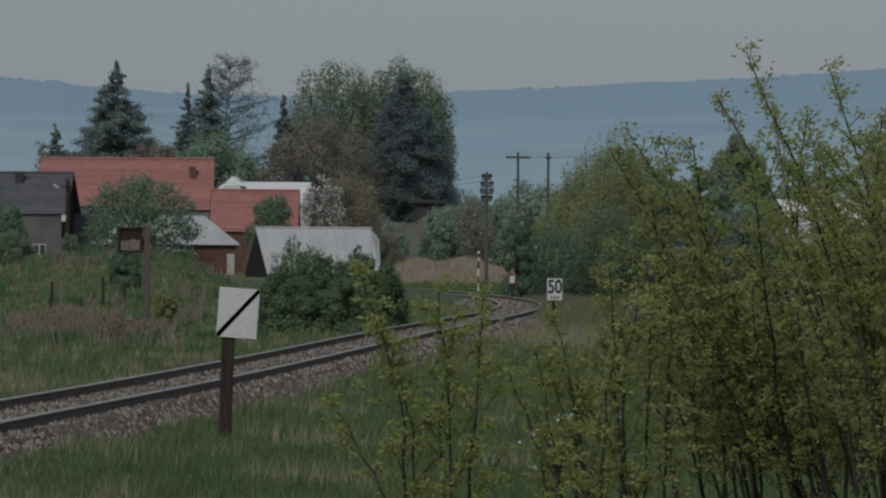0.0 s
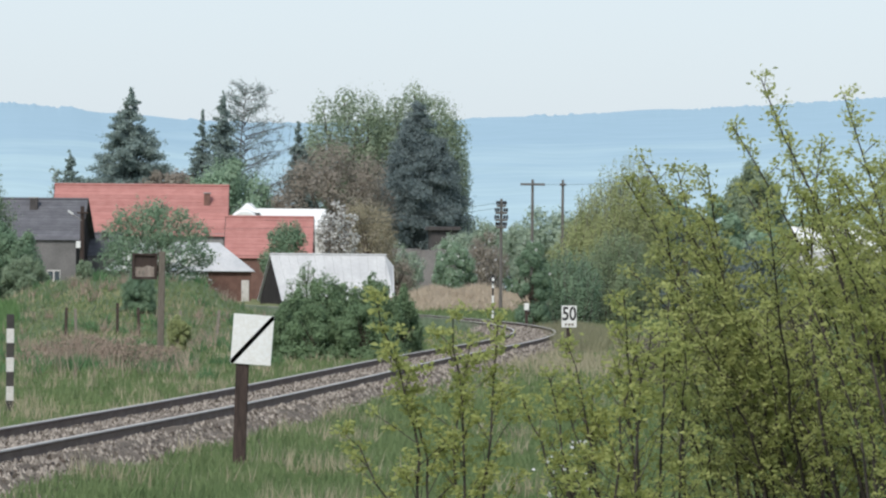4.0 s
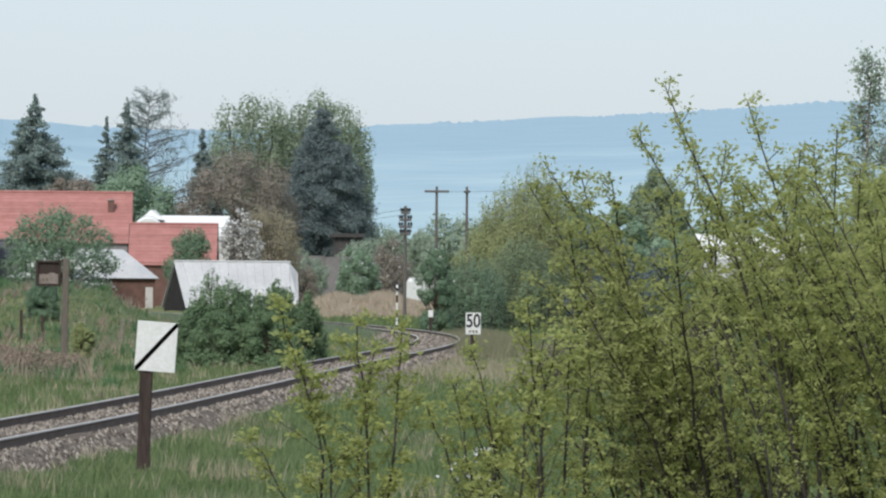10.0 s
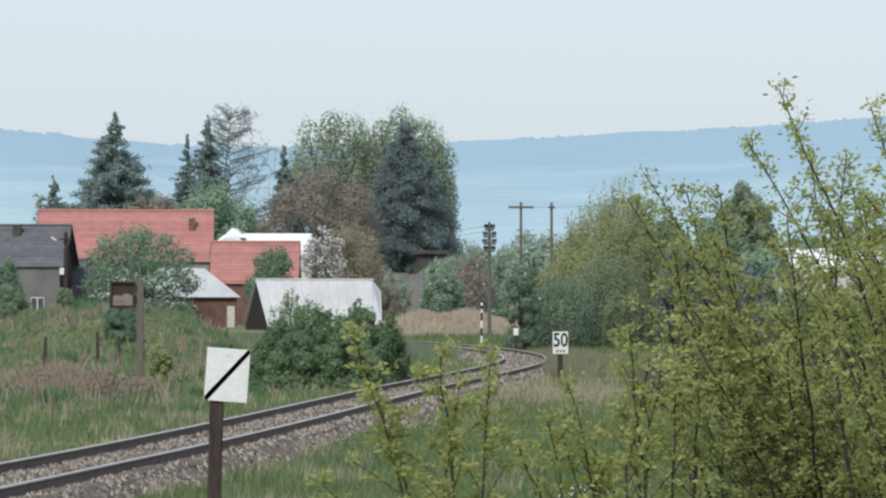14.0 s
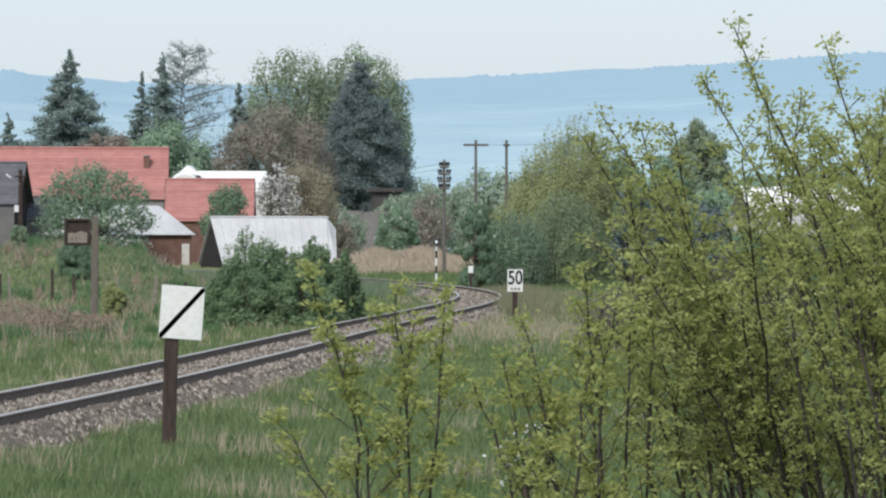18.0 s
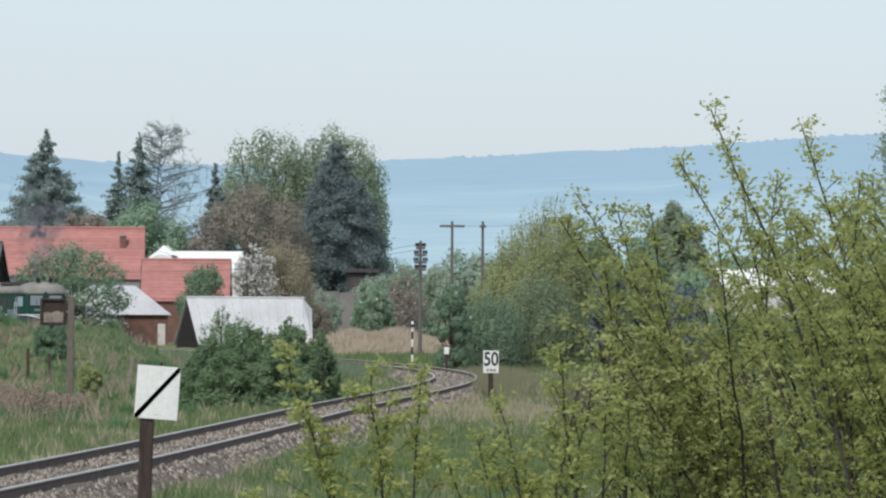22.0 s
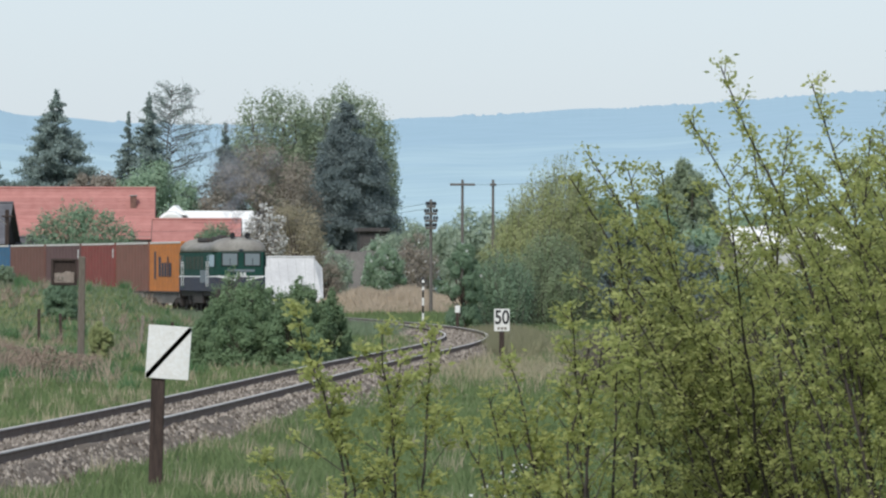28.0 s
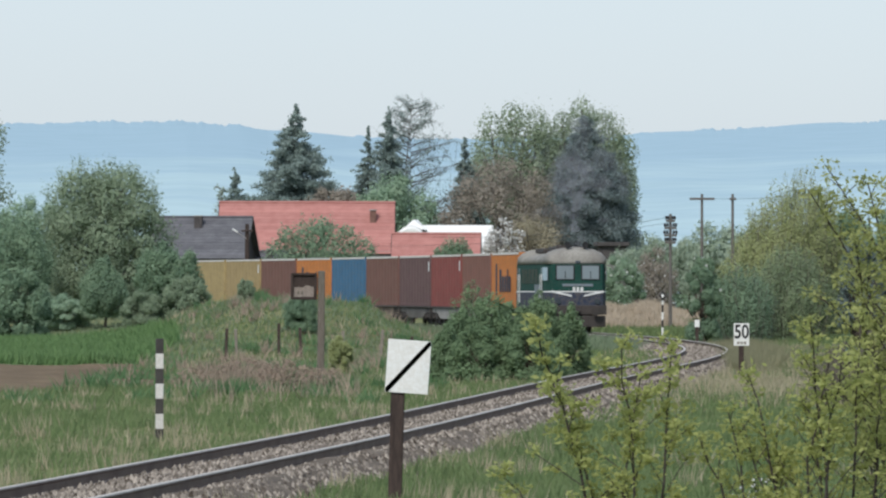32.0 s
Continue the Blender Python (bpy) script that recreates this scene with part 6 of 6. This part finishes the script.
def engine():
    """A six-axle diesel with a cab at each end, rounded grey roof, green sides. It runs towards +y; its front is at y = 8.2."""
    t = empty("diesel_locomotive", pose(0, 0, 0), "dark green diesel locomotive with navy band and grey roof", "locomotive")

    def ring(y, half, z0, z1):
        return [(-half, y, z0), (-half, y, z1 - 0.05), (-half + 0.03, y, z1), (half - 0.03, y, z1), (half, y, z1 - 0.05), (half, y, z0)]

    ends = ((-8.2, 1.28), (-8.0, 1.42), (-7.6, 1.48), (-6.5, 1.5), (6.3, 1.5), (7.2, 1.46), (7.95, 1.32), (8.2, 1.2))
    v, f = loft([ring(y, h, 1.95, 3.3) for y, h in ends])
    body = mesh_ob("body", v, f, M_GREEN, t, "dark green upper body")
    v, f = loft([ring(y * 1.002, h + 0.012, 1.15, 1.948) for y, h in ends])
    mesh_ob("lower_band", v, f, M_BAND, t, "navy lower band")
    v, f = loft([ring(y * 1.004, h + 0.02, 1.93, 1.99) for y, h in ends])
    mesh_ob("white_line", v, f, M_LINE, t, "white waist line")

    def arch(y, half, top, z0=3.302):
        out = []
        for i in range(11):
            a = math.pi * (1 - i / 10)
            out.append((half * math.cos(a), y, z0 + (top - z0) * math.sin(a) ** 0.7))
        return out

    v, f = loft([arch(y, h, z) for y, h, z in ((-8.15, 1.2, 3.6), (-7.9, 1.4, 3.92), (-7.3, 1.5, 4.12), (-5.6, 1.52, 4.12), (-5.5, 1.52, 3.9), (5.5, 1.52, 3.9), (5.6, 1.52, 4.12), (7.3, 1.5, 4.12), (7.9, 1.4, 3.92), (8.15, 1.2, 3.6))])
    roof = mesh_ob("roof", v, f, M_ROOF, t, "dusty grey rounded roof", smooth=True)
    part("roof_hatch", boxes((-0.8, 0.8, -4.8, -0.6, 3.86, 4.1), (-0.7, 0.7, 0.6, 4.6, 3.86, 4.16), bevel=0.05), M_UNDER, roof, "dark roof hatches")
    part("exhaust", boxes((-0.25, 0.25, -0.35, 0.35, 3.86, 4.25), bevel=0.04), M_UNDER, roof, "sooty exhaust stack")
    for sx in (-1, 1):
        bm = bmesh.new()
        bmesh.ops.create_cone(bm, cap_ends=True, segments=10, radius1=0.08, radius2=0.16, depth=0.45, matrix=Matrix.Translation((sx * 0.42, 7.45, 4.22)) @ Matrix.Rotation(-math.pi / 2, 4, "X"))
        box(bm, sx * 0.42 - 0.04, sx * 0.42 + 0.04, 7.3, 7.42, 3.95, 4.2)
        part("horn", bm, M_BLACK, roof, "dark horn")
    for end in (1, -1):
        # cab front: two windscreens, central lamp, number bars, chevron
        for sx in (-1, 1):
            w = part("windscreen", boxes((sx * 0.62 - 0.46, sx * 0.62 + 0.46, 8.2, 8.235, 2.52, 3.26), bevel=0.02), M_BLACK, body, "dark-framed windscreen")
            p = part("pane", boxes((sx * 0.62 - 0.4, sx * 0.62 + 0.4, 8.236, 8.245, 2.57, 3.21)), M_CABGLASS, w, "glass with its pale reflection put into the colour")
            part("wiper", boxes((sx * 0.62 - 0.02, sx * 0.62 + 0.01, 8.246, 8.262, 2.6, 2.95)), M_BLACK, w)
            v, f = prism((sx * 0.3, 8.245, 1.72), (sx * 0.3, 8.245, 1.8), (sx * 1.25, 8.225, 2.02), (sx * 1.25, 8.225, 1.92), 0.02)
            mesh_ob("chevron", v, f, M_LINE, body, "white chevron stripe")
            lamp = bmesh.new()
            bmesh.ops.create_cone(lamp, cap_ends=True, segments=14, radius1=0.13, radius2=0.13, depth=0.08, matrix=Matrix.Translation((sx * 0.95, 8.25, 1.5)) @ Matrix.Rotation(math.pi / 2, 4, "X"))
            part("headlight", lamp, M_GLASS, body, "round headlight")
            b = bmesh.new()
            bmesh.ops.create_cone(b, cap_ends=True, segments=12, radius1=0.09, radius2=0.09, depth=0.5, matrix=Matrix.Translation((sx * 0.87, 8.4, 1.05)) @ Matrix.Rotation(math.pi / 2, 4, "X"))
            bmesh.ops.create_cone(b, cap_ends=True, segments=16, radius1=0.24, radius2=0.24, depth=0.05, matrix=Matrix.Translation((sx * 0.87, 8.66, 1.05)) @ Matrix.Rotation(math.pi / 2, 4, "X"))
            part("buffer", b, M_UNDER, t, "round buffer")
            # cab side door and window
            d = part("cab_door", boxes((sx * 1.5, sx * 1.515, 5.3, 5.95, 1.3, 3.2), bevel=0.004), M_GREEN, body)
            part("pane", boxes((sx * 1.515, sx * 1.522, 5.4, 5.85, 2.5, 3.1)), M_GLASS, d)
            for hy in (5.2, 6.02):
                part("handrail", boxes((sx * 1.53, sx * 1.56, hy, hy + 0.03, 1.4, 2.8)), M_LINE, d, "white handrail")
            v, f = prism((sx * 1.49, 6.35, 2.5), (sx * 1.39, 7.75, 2.5), (sx * 1.39, 7.75, 3.14), (sx * 1.49, 6.35, 3.14), 0.02)
            mesh_ob("side_window", [q + Vector((sx * 0.05, 0, 0)) for q in v], f, M_CABGLASS, body, "cab side window with a pale reflection put into its colour")
        part("number_plate", boxes((-0.75, 0.75, 8.2, 8.225, 2.22, 2.34), bevel=0.004), M_PALEBLUE, body, "pale lettering bar")
        for i in range(3):
            part("emblem_bar", boxes((-0.26 + i * 0.19, -0.13 + i * 0.19, 8.23, 8.25, 1.98, 2.18), bevel=0.004), M_LINE, body, "pale front marking bar")
        part("top_lamp", boxes((-0.12, 0.12, 8.15, 8.23, 3.32, 3.46), bevel=0.02), M_GLASS, roof, "central top lamp")
        part("buffer_beam", boxes((-1.4, 1.4, 8.05, 8.3, 0.85, 1.3), bevel=0.02), M_UNDER, t, "dark buffer beam")
        part("snow_plough", boxes((-1.35, 1.35, 8.2, 8.32, 0.25, 0.8), bevel=0.03), M_UNDER, t, "dark plough plate")
        part("coupling", boxes((-0.09, 0.09, 8.3, 8.6, 0.95, 1.12), bevel=0.02), M_UNDER, t)
    # both ends are alike: the second set is turned round
    seen = {}
    for o in list(t.children_recursive):
        seen.setdefault(o.name.split(".")[0], []).append(o)
    for nm in ("windscreen", "chevron", "headlight", "buffer", "cab_door", "side_window", "number_plate", "emblem_bar", "top_lamp", "buffer_beam", "snow_plough", "coupling"):
        obs = seen[nm]
        for o in obs[len(obs) // 2:]:
            o.matrix_local = pose(0, 0, 0, 0, 0, 180)
    for sx in (-1, 1):
        for i in range(5):
            g = part("grille", boxes((sx * 1.5, sx * 1.52, -4.4 + i * 1.7, -3.2 + i * 1.7, 2.35, 3.05), bevel=0.004), M_GRILLE, body, "dark green grille")
        part("fuel_tank", boxes((sx * 0.7, sx * 1.35, -2.0, 2.0, 0.45, 1.1), bevel=0.05), M_UNDER, t, "dark fuel tank")
        part("vent_panel", boxes((sx * 1.515, sx * 1.54, 2.4, 6.1, 1.6, 2.3), bevel=0.006), M_PALEBLUE, body, "pale vent panel")
    part("chassis", boxes((-1.3, 1.3, -8.05, 8.05, 0.85, 1.148), bevel=0.02), M_UNDER, t)
    shorter = Matrix.Diagonal((1, 0.906, 1, 1))
    for o in t.children_recursive:
        o.data.transform(shorter)
    bogie(t, 4.2, 3, 1.6)
    bogie(t, -4.2, 3, 1.6)
    return t


def corrugated(w, l, h):
    """A box of length l along y, its long sides and front folded like container steel."""
    v, f = [], []
    n = int(l / 0.28)
    for sx in (-1, 1):
        o = len(v)
        for i in range(n + 1):
            y = -l / 2 + 0.1 + (l - 0.2) * i / n
            x = sx * (w / 2 - (0.022 if (i // 2) % 2 else 0.0) - 0.01)
            v += [(x, y, 0.12), (x, y, h - 0.1)]
        for i in range(n):
            q = (o + 2 * i, o + 2 * i + 2, o + 2 * i + 3, o + 2 * i + 1)
            f.append(q if sx > 0 else q[::-1])
    return v, f


CL, CW, CH, DECK = 12.19, 2.44, 2.86, 1.08


def container_parts(t, material, doors):
    v, f = corrugated(CW, CL, CH)
    mesh_ob("side_wall", v, f, material, t, "corrugated steel sides")
    bm = boxes((-CW / 2 + 0.04, CW / 2 - 0.04, -CL / 2 + 0.03, CL / 2 - 0.03, CH - 0.06, CH - 0.01))
    part("roof", bm, material, t)
    part("floor", boxes((-CW / 2 + 0.04, CW / 2 - 0.04, -CL / 2 + 0.03, CL / 2 - 0.03, 0.05, 0.15)), M_UNDER, t)
    for sy in (-1, 1):
        part("end_wall", boxes((-CW / 2 + 0.08, CW / 2 - 0.08, sy * (CL / 2 - 0.06) - 0.02, sy * (CL / 2 - 0.06) + 0.02, 0.12, CH - 0.1)), material, t)
        part("end_beam", boxes((-CW / 2 + 0.12, CW / 2 - 0.12, sy * (CL / 2 - 0.06) - 0.055, sy * (CL / 2 - 0.06) + 0.055, CH - 0.12, CH), bevel=0.01), material, t)
        for sx in (-1, 1):
            c = part("corner_post", boxes((sx * (CW / 2 - 0.06) - 0.06, sx * (CW / 2 - 0.06) + 0.06, sy * (CL / 2 - 0.07) - 0.07, sy * (CL / 2 - 0.07) + 0.07, 0, CH + 0.005), bevel=0.01), material, t)
    for sx in (-1, 1):
        part("top_rail", boxes((sx * (CW / 2 - 0.03) - 0.03, sx * (CW / 2 - 0.03) + 0.03, -CL / 2 + 0.145, CL / 2 - 0.145, CH - 0.11, CH - 0.002), bevel=0.008), M_DIRTYWHITE if doors else material, t, "pale top rail")
        part("bottom_rail", boxes((sx * (CW / 2 - 0.03) - 0.035, sx * (CW / 2 - 0.03) + 0.035, -CL / 2 + 0.145, CL / 2 - 0.145, 0.0, 0.13), bevel=0.008), material, t)
    for sx in (-0.85, -0.3, 0.3, 0.85):
        part("lock_rod", boxes((sx - 0.02, sx + 0.02, -CL / 2 - 0.03, -CL / 2 + 0.01, 0.15, CH - 0.15)), M_PALEROOF, t)
    for sx in (-1, 1):
        if doors != "plain":
            part("code_bar", boxes((sx * (CW / 2 - 0.008), sx * (CW / 2 + 0.004), CL / 2 - 0.75, CL / 2 - 0.45, CH - 0.9, CH - 0.35)), M_LINE, t, "small white code bars")


def container(material, colour, marks=None):
    t = empty("shipping_container", pose(0, 0, 0), f"{colour} corrugated shipping container on a flat wagon", "container", "containers on the train")
    container_parts(t, material, "coded" if colour in ("maroon", "dark red", "tan") else "plain")
    if marks == "bars":
        for sx in (-1, 1):
            for y0, y1, z0, z1 in ((-4.2, -3.5, 0.7, 2.3), (-2.5, -1.6, 0.85, 2.0), (-1.3, -0.5, 0.85, 1.65), (-0.2, 0.6, 0.85, 1.65), (0.9, 1.3, 0.85, 2.0), (1.6, 2.4, 0.85, 1.65)):
                part("side_lettering", boxes((sx * CW / 2, sx * (CW / 2 + 0.006), y0, y1, z0, z1)), M_BAND, t, "dark lettering bar")
    return t


def flat_wagon():
    t = empty("flat_wagon", pose(0, 0, 0), "grey-brown bogie flat wagon", "railway wagon", "flat wagons of the train")
    part("deck", boxes((-1.25, 1.25, -6.1, 6.1, 0.98, 1.075), bevel=0.02), M_UNDER, t)
    bm = bmesh.new()
    for sx in (-1, 1):
        prof = [(-6.0, 0.97), (6.0, 0.97), (6.0, 0.75), (3.9, 0.72), (2.8, 0.4), (-2.8, 0.4), (-3.9, 0.72), (-6.0, 0.75)]
        f = bm.faces.new([bm.verts.new((sx * 1.16, a, b)) for a, b in prof])
    bmesh.ops.solidify(bm, geom=bm.faces[:], thickness=0.08)
    part("sole_bar", bm, M_CONCRETE, t, "pale dusty fish-belly side beams")
    for sy in (-1, 1):
        part("buffer_beam", boxes((-1.25, 1.25, sy * 6.08 - 0.04, sy * 6.08 + 0.04, 0.7, 0.97)), M_UNDER, t)
        bogie(t, sy * 4.7, 2, 1.8)
    return t


def boxvan():
    """The white delivery van on the village road; it drives towards +x."""
    t = empty("delivery_van", pose(0, 0, 0), "white delivery van driving along the village road", "van")
    prof = [(-2.9, 0.45), (-2.9, 2.1), (-2.7, 2.35), (0.9, 2.4), (1.5, 2.25), (2.2, 1.5), (2.85, 1.25), (2.95, 0.9), (2.9, 0.45)]
    sec = []
    for y, k in ((-0.98, 0.96), (-0.9, 1.0), (0.9, 1.0), (0.98, 0.96)):
        sec.append([(a, y, 0.45 + (b - 0.45) * k) for a, b in prof])
    v, f = loft(sec)
    body = mesh_ob("body", v, f, M_WHITE, t, "white painted body")
    for sy in (-1, 1):
        part("side_window", boxes((0.95, 1.6, sy * 0.975, sy * 0.99, 1.45, 2.0), bevel=0.003), M_GLASS, body)
        part("side_strip", boxes((-2.6, 2.3, sy * 0.98, sy * 1.0, 0.75, 0.88), bevel=0.003), M_BLACK, body, "dark rubbing strip")
        for wx in (-1.9, 2.0):
            bm = bmesh.new()
            bmesh.ops.create_cone(bm, cap_ends=True, segments=16, radius1=0.36, radius2=0.36, depth=0.24, matrix=Matrix.Translation((wx, sy * 0.86, 0.36)) @ Matrix.Rotation(math.pi / 2, 4, "X"))
            w = part("wheel", bm, M_BLACK, t, "black tyre")
            bm = bmesh.new()
            bmesh.ops.create_cone(bm, cap_ends=True, segments=12, radius1=0.2, radius2=0.2, depth=0.02, matrix=Matrix.Translation((wx, sy * 0.99, 0.36)) @ Matrix.Rotation(math.pi / 2, 4, "X"))
            part("hub_cap", bm, M_PALEROOF, w)
        part("headlight", boxes((2.8, 2.93, sy * 0.6, sy * 0.85, 0.95, 1.15), bevel=0.01), M_GLASS, body)
        part("mirror", boxes((1.6, 1.75, sy * 1.0, sy * 1.2, 1.4, 1.75), bevel=0.02), M_BLACK, body)
    bm = bmesh.new()
    bm.faces.new([bm.verts.new(q) for q in ((1.56, -0.82, 2.22), (1.56, 0.82, 2.22), (2.24, 0.86, 1.52), (2.24, -0.86, 1.52))])
    bmesh.ops.solidify(bm, geom=bm.faces[:], thickness=-0.03)
    part("windscreen", bm, M_GLASS, body, "dark windscreen")
    part("bumper", boxes((2.85, 3.0, -0.9, 0.9, 0.4, 0.65), bevel=0.03), M_BLACK, t)
    return t


def smoke_mat():
    m, n, k = nodes_of("thin_exhaust_smoke")
    n.remove(n["Principled BSDF"])
    d, t, x = n.new("ShaderNodeBsdfDiffuse"), n.new("ShaderNodeBsdfTransparent"), n.new("ShaderNodeMixShader")
    d.inputs[0].default_value = (0.19, 0.20, 0.22, 1)
    x.inputs[0].default_value = 0.12
    k.new(t.outputs[0], x.inputs[1])
    k.new(d.outputs[0], x.inputs[2])
    k.new(x.outputs[0], n["Material Output"].inputs[0])
    return m


def smoke_puff(material, wide, tall, n, seed):
    """A rigid puff of thin flakes."""
    rng = np.random.default_rng(seed)
    h = Heap()
    for _ in range(n):
        c = rng.normal(size=3) * np.array([wide, wide, tall]) * 0.42
        a = Vector(rng.normal(size=3).tolist()).normalized()
        b = a.orthogonal().normalized()
        e = a.cross(b)
        r = wide * rng.uniform(0.16, 0.34)
        ring = [Vector(c.tolist()) + (b * math.cos(q) + e * math.sin(q)) * r * rng.uniform(0.75, 1.1) for q in np.linspace(0, 2 * math.pi, 9)[:-1]]
        h.add(ring, [tuple(range(8))])
    ob = h.make("exhaust_smoke", material)
    ob.visible_shadow = False
    return tagged(ob, "thin blue-grey exhaust smoke over the locomotive", "smoke", "smoke over the engine")


ENGINE = engine()
M_SMOKE = smoke_mat()
PUFFS = [(smoke_puff(M_SMOKE, w, h, n, 700 + i), lag, up) for i, (w, h, n, lag, up) in enumerate([(0.9, 1.0, 34, -2.0, 4.9), (1.4, 1.3, 48, -1.6, 6.0), (1.9, 1.7, 56, -0.6, 7.4), (2.2, 1.8, 50, 1.0, 8.6)])]
LOADS = [(C_ORANGE, "orange", "bars"), (C_RUST, "rust-brown", None), (C_RED, "dark red", None), (C_MAROON, "maroon", None), (C_BROWN, "brown", None), (C_BLUE, "blue", None), (C_ORANGE, "orange", "bars"),
         (C_BROWN, "brown", None), (C_TAN, "tan", None), (C_YELLOW, "yellow", None), (C_RUST, "rust-brown", None), (C_MAROON, "maroon", None)]
CONTAINERS = [container(*a) for a in LOADS]
WAGON = flat_wagon()
WAGONS = [WAGON] + [copy_thing(WAGON, pose(0, 0, 0)) for _ in LOADS[1:]]
VAN = boxvan()


# ---- what moves ----
def on_rails(front, rear, up=0.0):
    """A vehicle whose bogies stand at front and rear metres along the line, running towards smaller values."""
    a, b = along(front), along(rear)
    d = a - b
    return Matrix.Translation((a + b) / 2 + Vector((0, 0, up))) @ Matrix.Rotation(math.atan2(-d.x, d.y), 4, "Z")


def front_at(t):
    return float(np.interp(t, [0, 10, 20, 23, 25, 28, 30, 32], [602.8, 481.8, 361.8, 325.8, 303.2, 269.2, 247.2, 227.2]))


def motions():
    times = [0, 4, 8, 12, 16] + [18 + 0.5 * i for i in range(29)]
    walk(ENGINE, [(t, on_rails(front_at(t) + 3.5, front_at(t) + 11.9)) for t in times])
    for i, (c, w) in enumerate(zip(CONTAINERS, WAGONS)):
        off = 15.75 + 12.68 * i + 6.1
        walk(w, [(t, on_rails(front_at(t) + off - 4.7, front_at(t) + off + 4.7)) for t in times])
        walk(c, [(t, on_rails(front_at(t) + off - 4.7, front_at(t) + off + 4.7, DECK)) for t in times])
    for ob, lag, up in PUFFS:
        walk(ob, [(t, Matrix.Translation(along(front_at(t) + 6.0 + lag, 0.16 * (up - 4), up)) @ Matrix.Rotation(0.12 * t, 4, "Z")) for t in times])
    road = [(0, -72.97, 520.0), (5.0, -39.77, 490.0), (7.0, -17.39, 470.0), (8.0, -5.50, 458.0), (9.0, 6.09, 440.0), (9.5, 11.92, 436.0), (10.0, 18.00, 440.0), (12.0, 38.10, 450.0), (32, 136.64, 480.0)]
    rows = []
    for (t, x, y), (_, x2, y2) in zip(road, road[1:] + [(0, 145.24, 482.0)]):
        rows.append((t, Matrix.Translation((x, y, gz(x, y))) @ Matrix.Rotation(math.atan2(y2 - y, x2 - x), 4, "Z")))
    walk(VAN, rows)


motions()
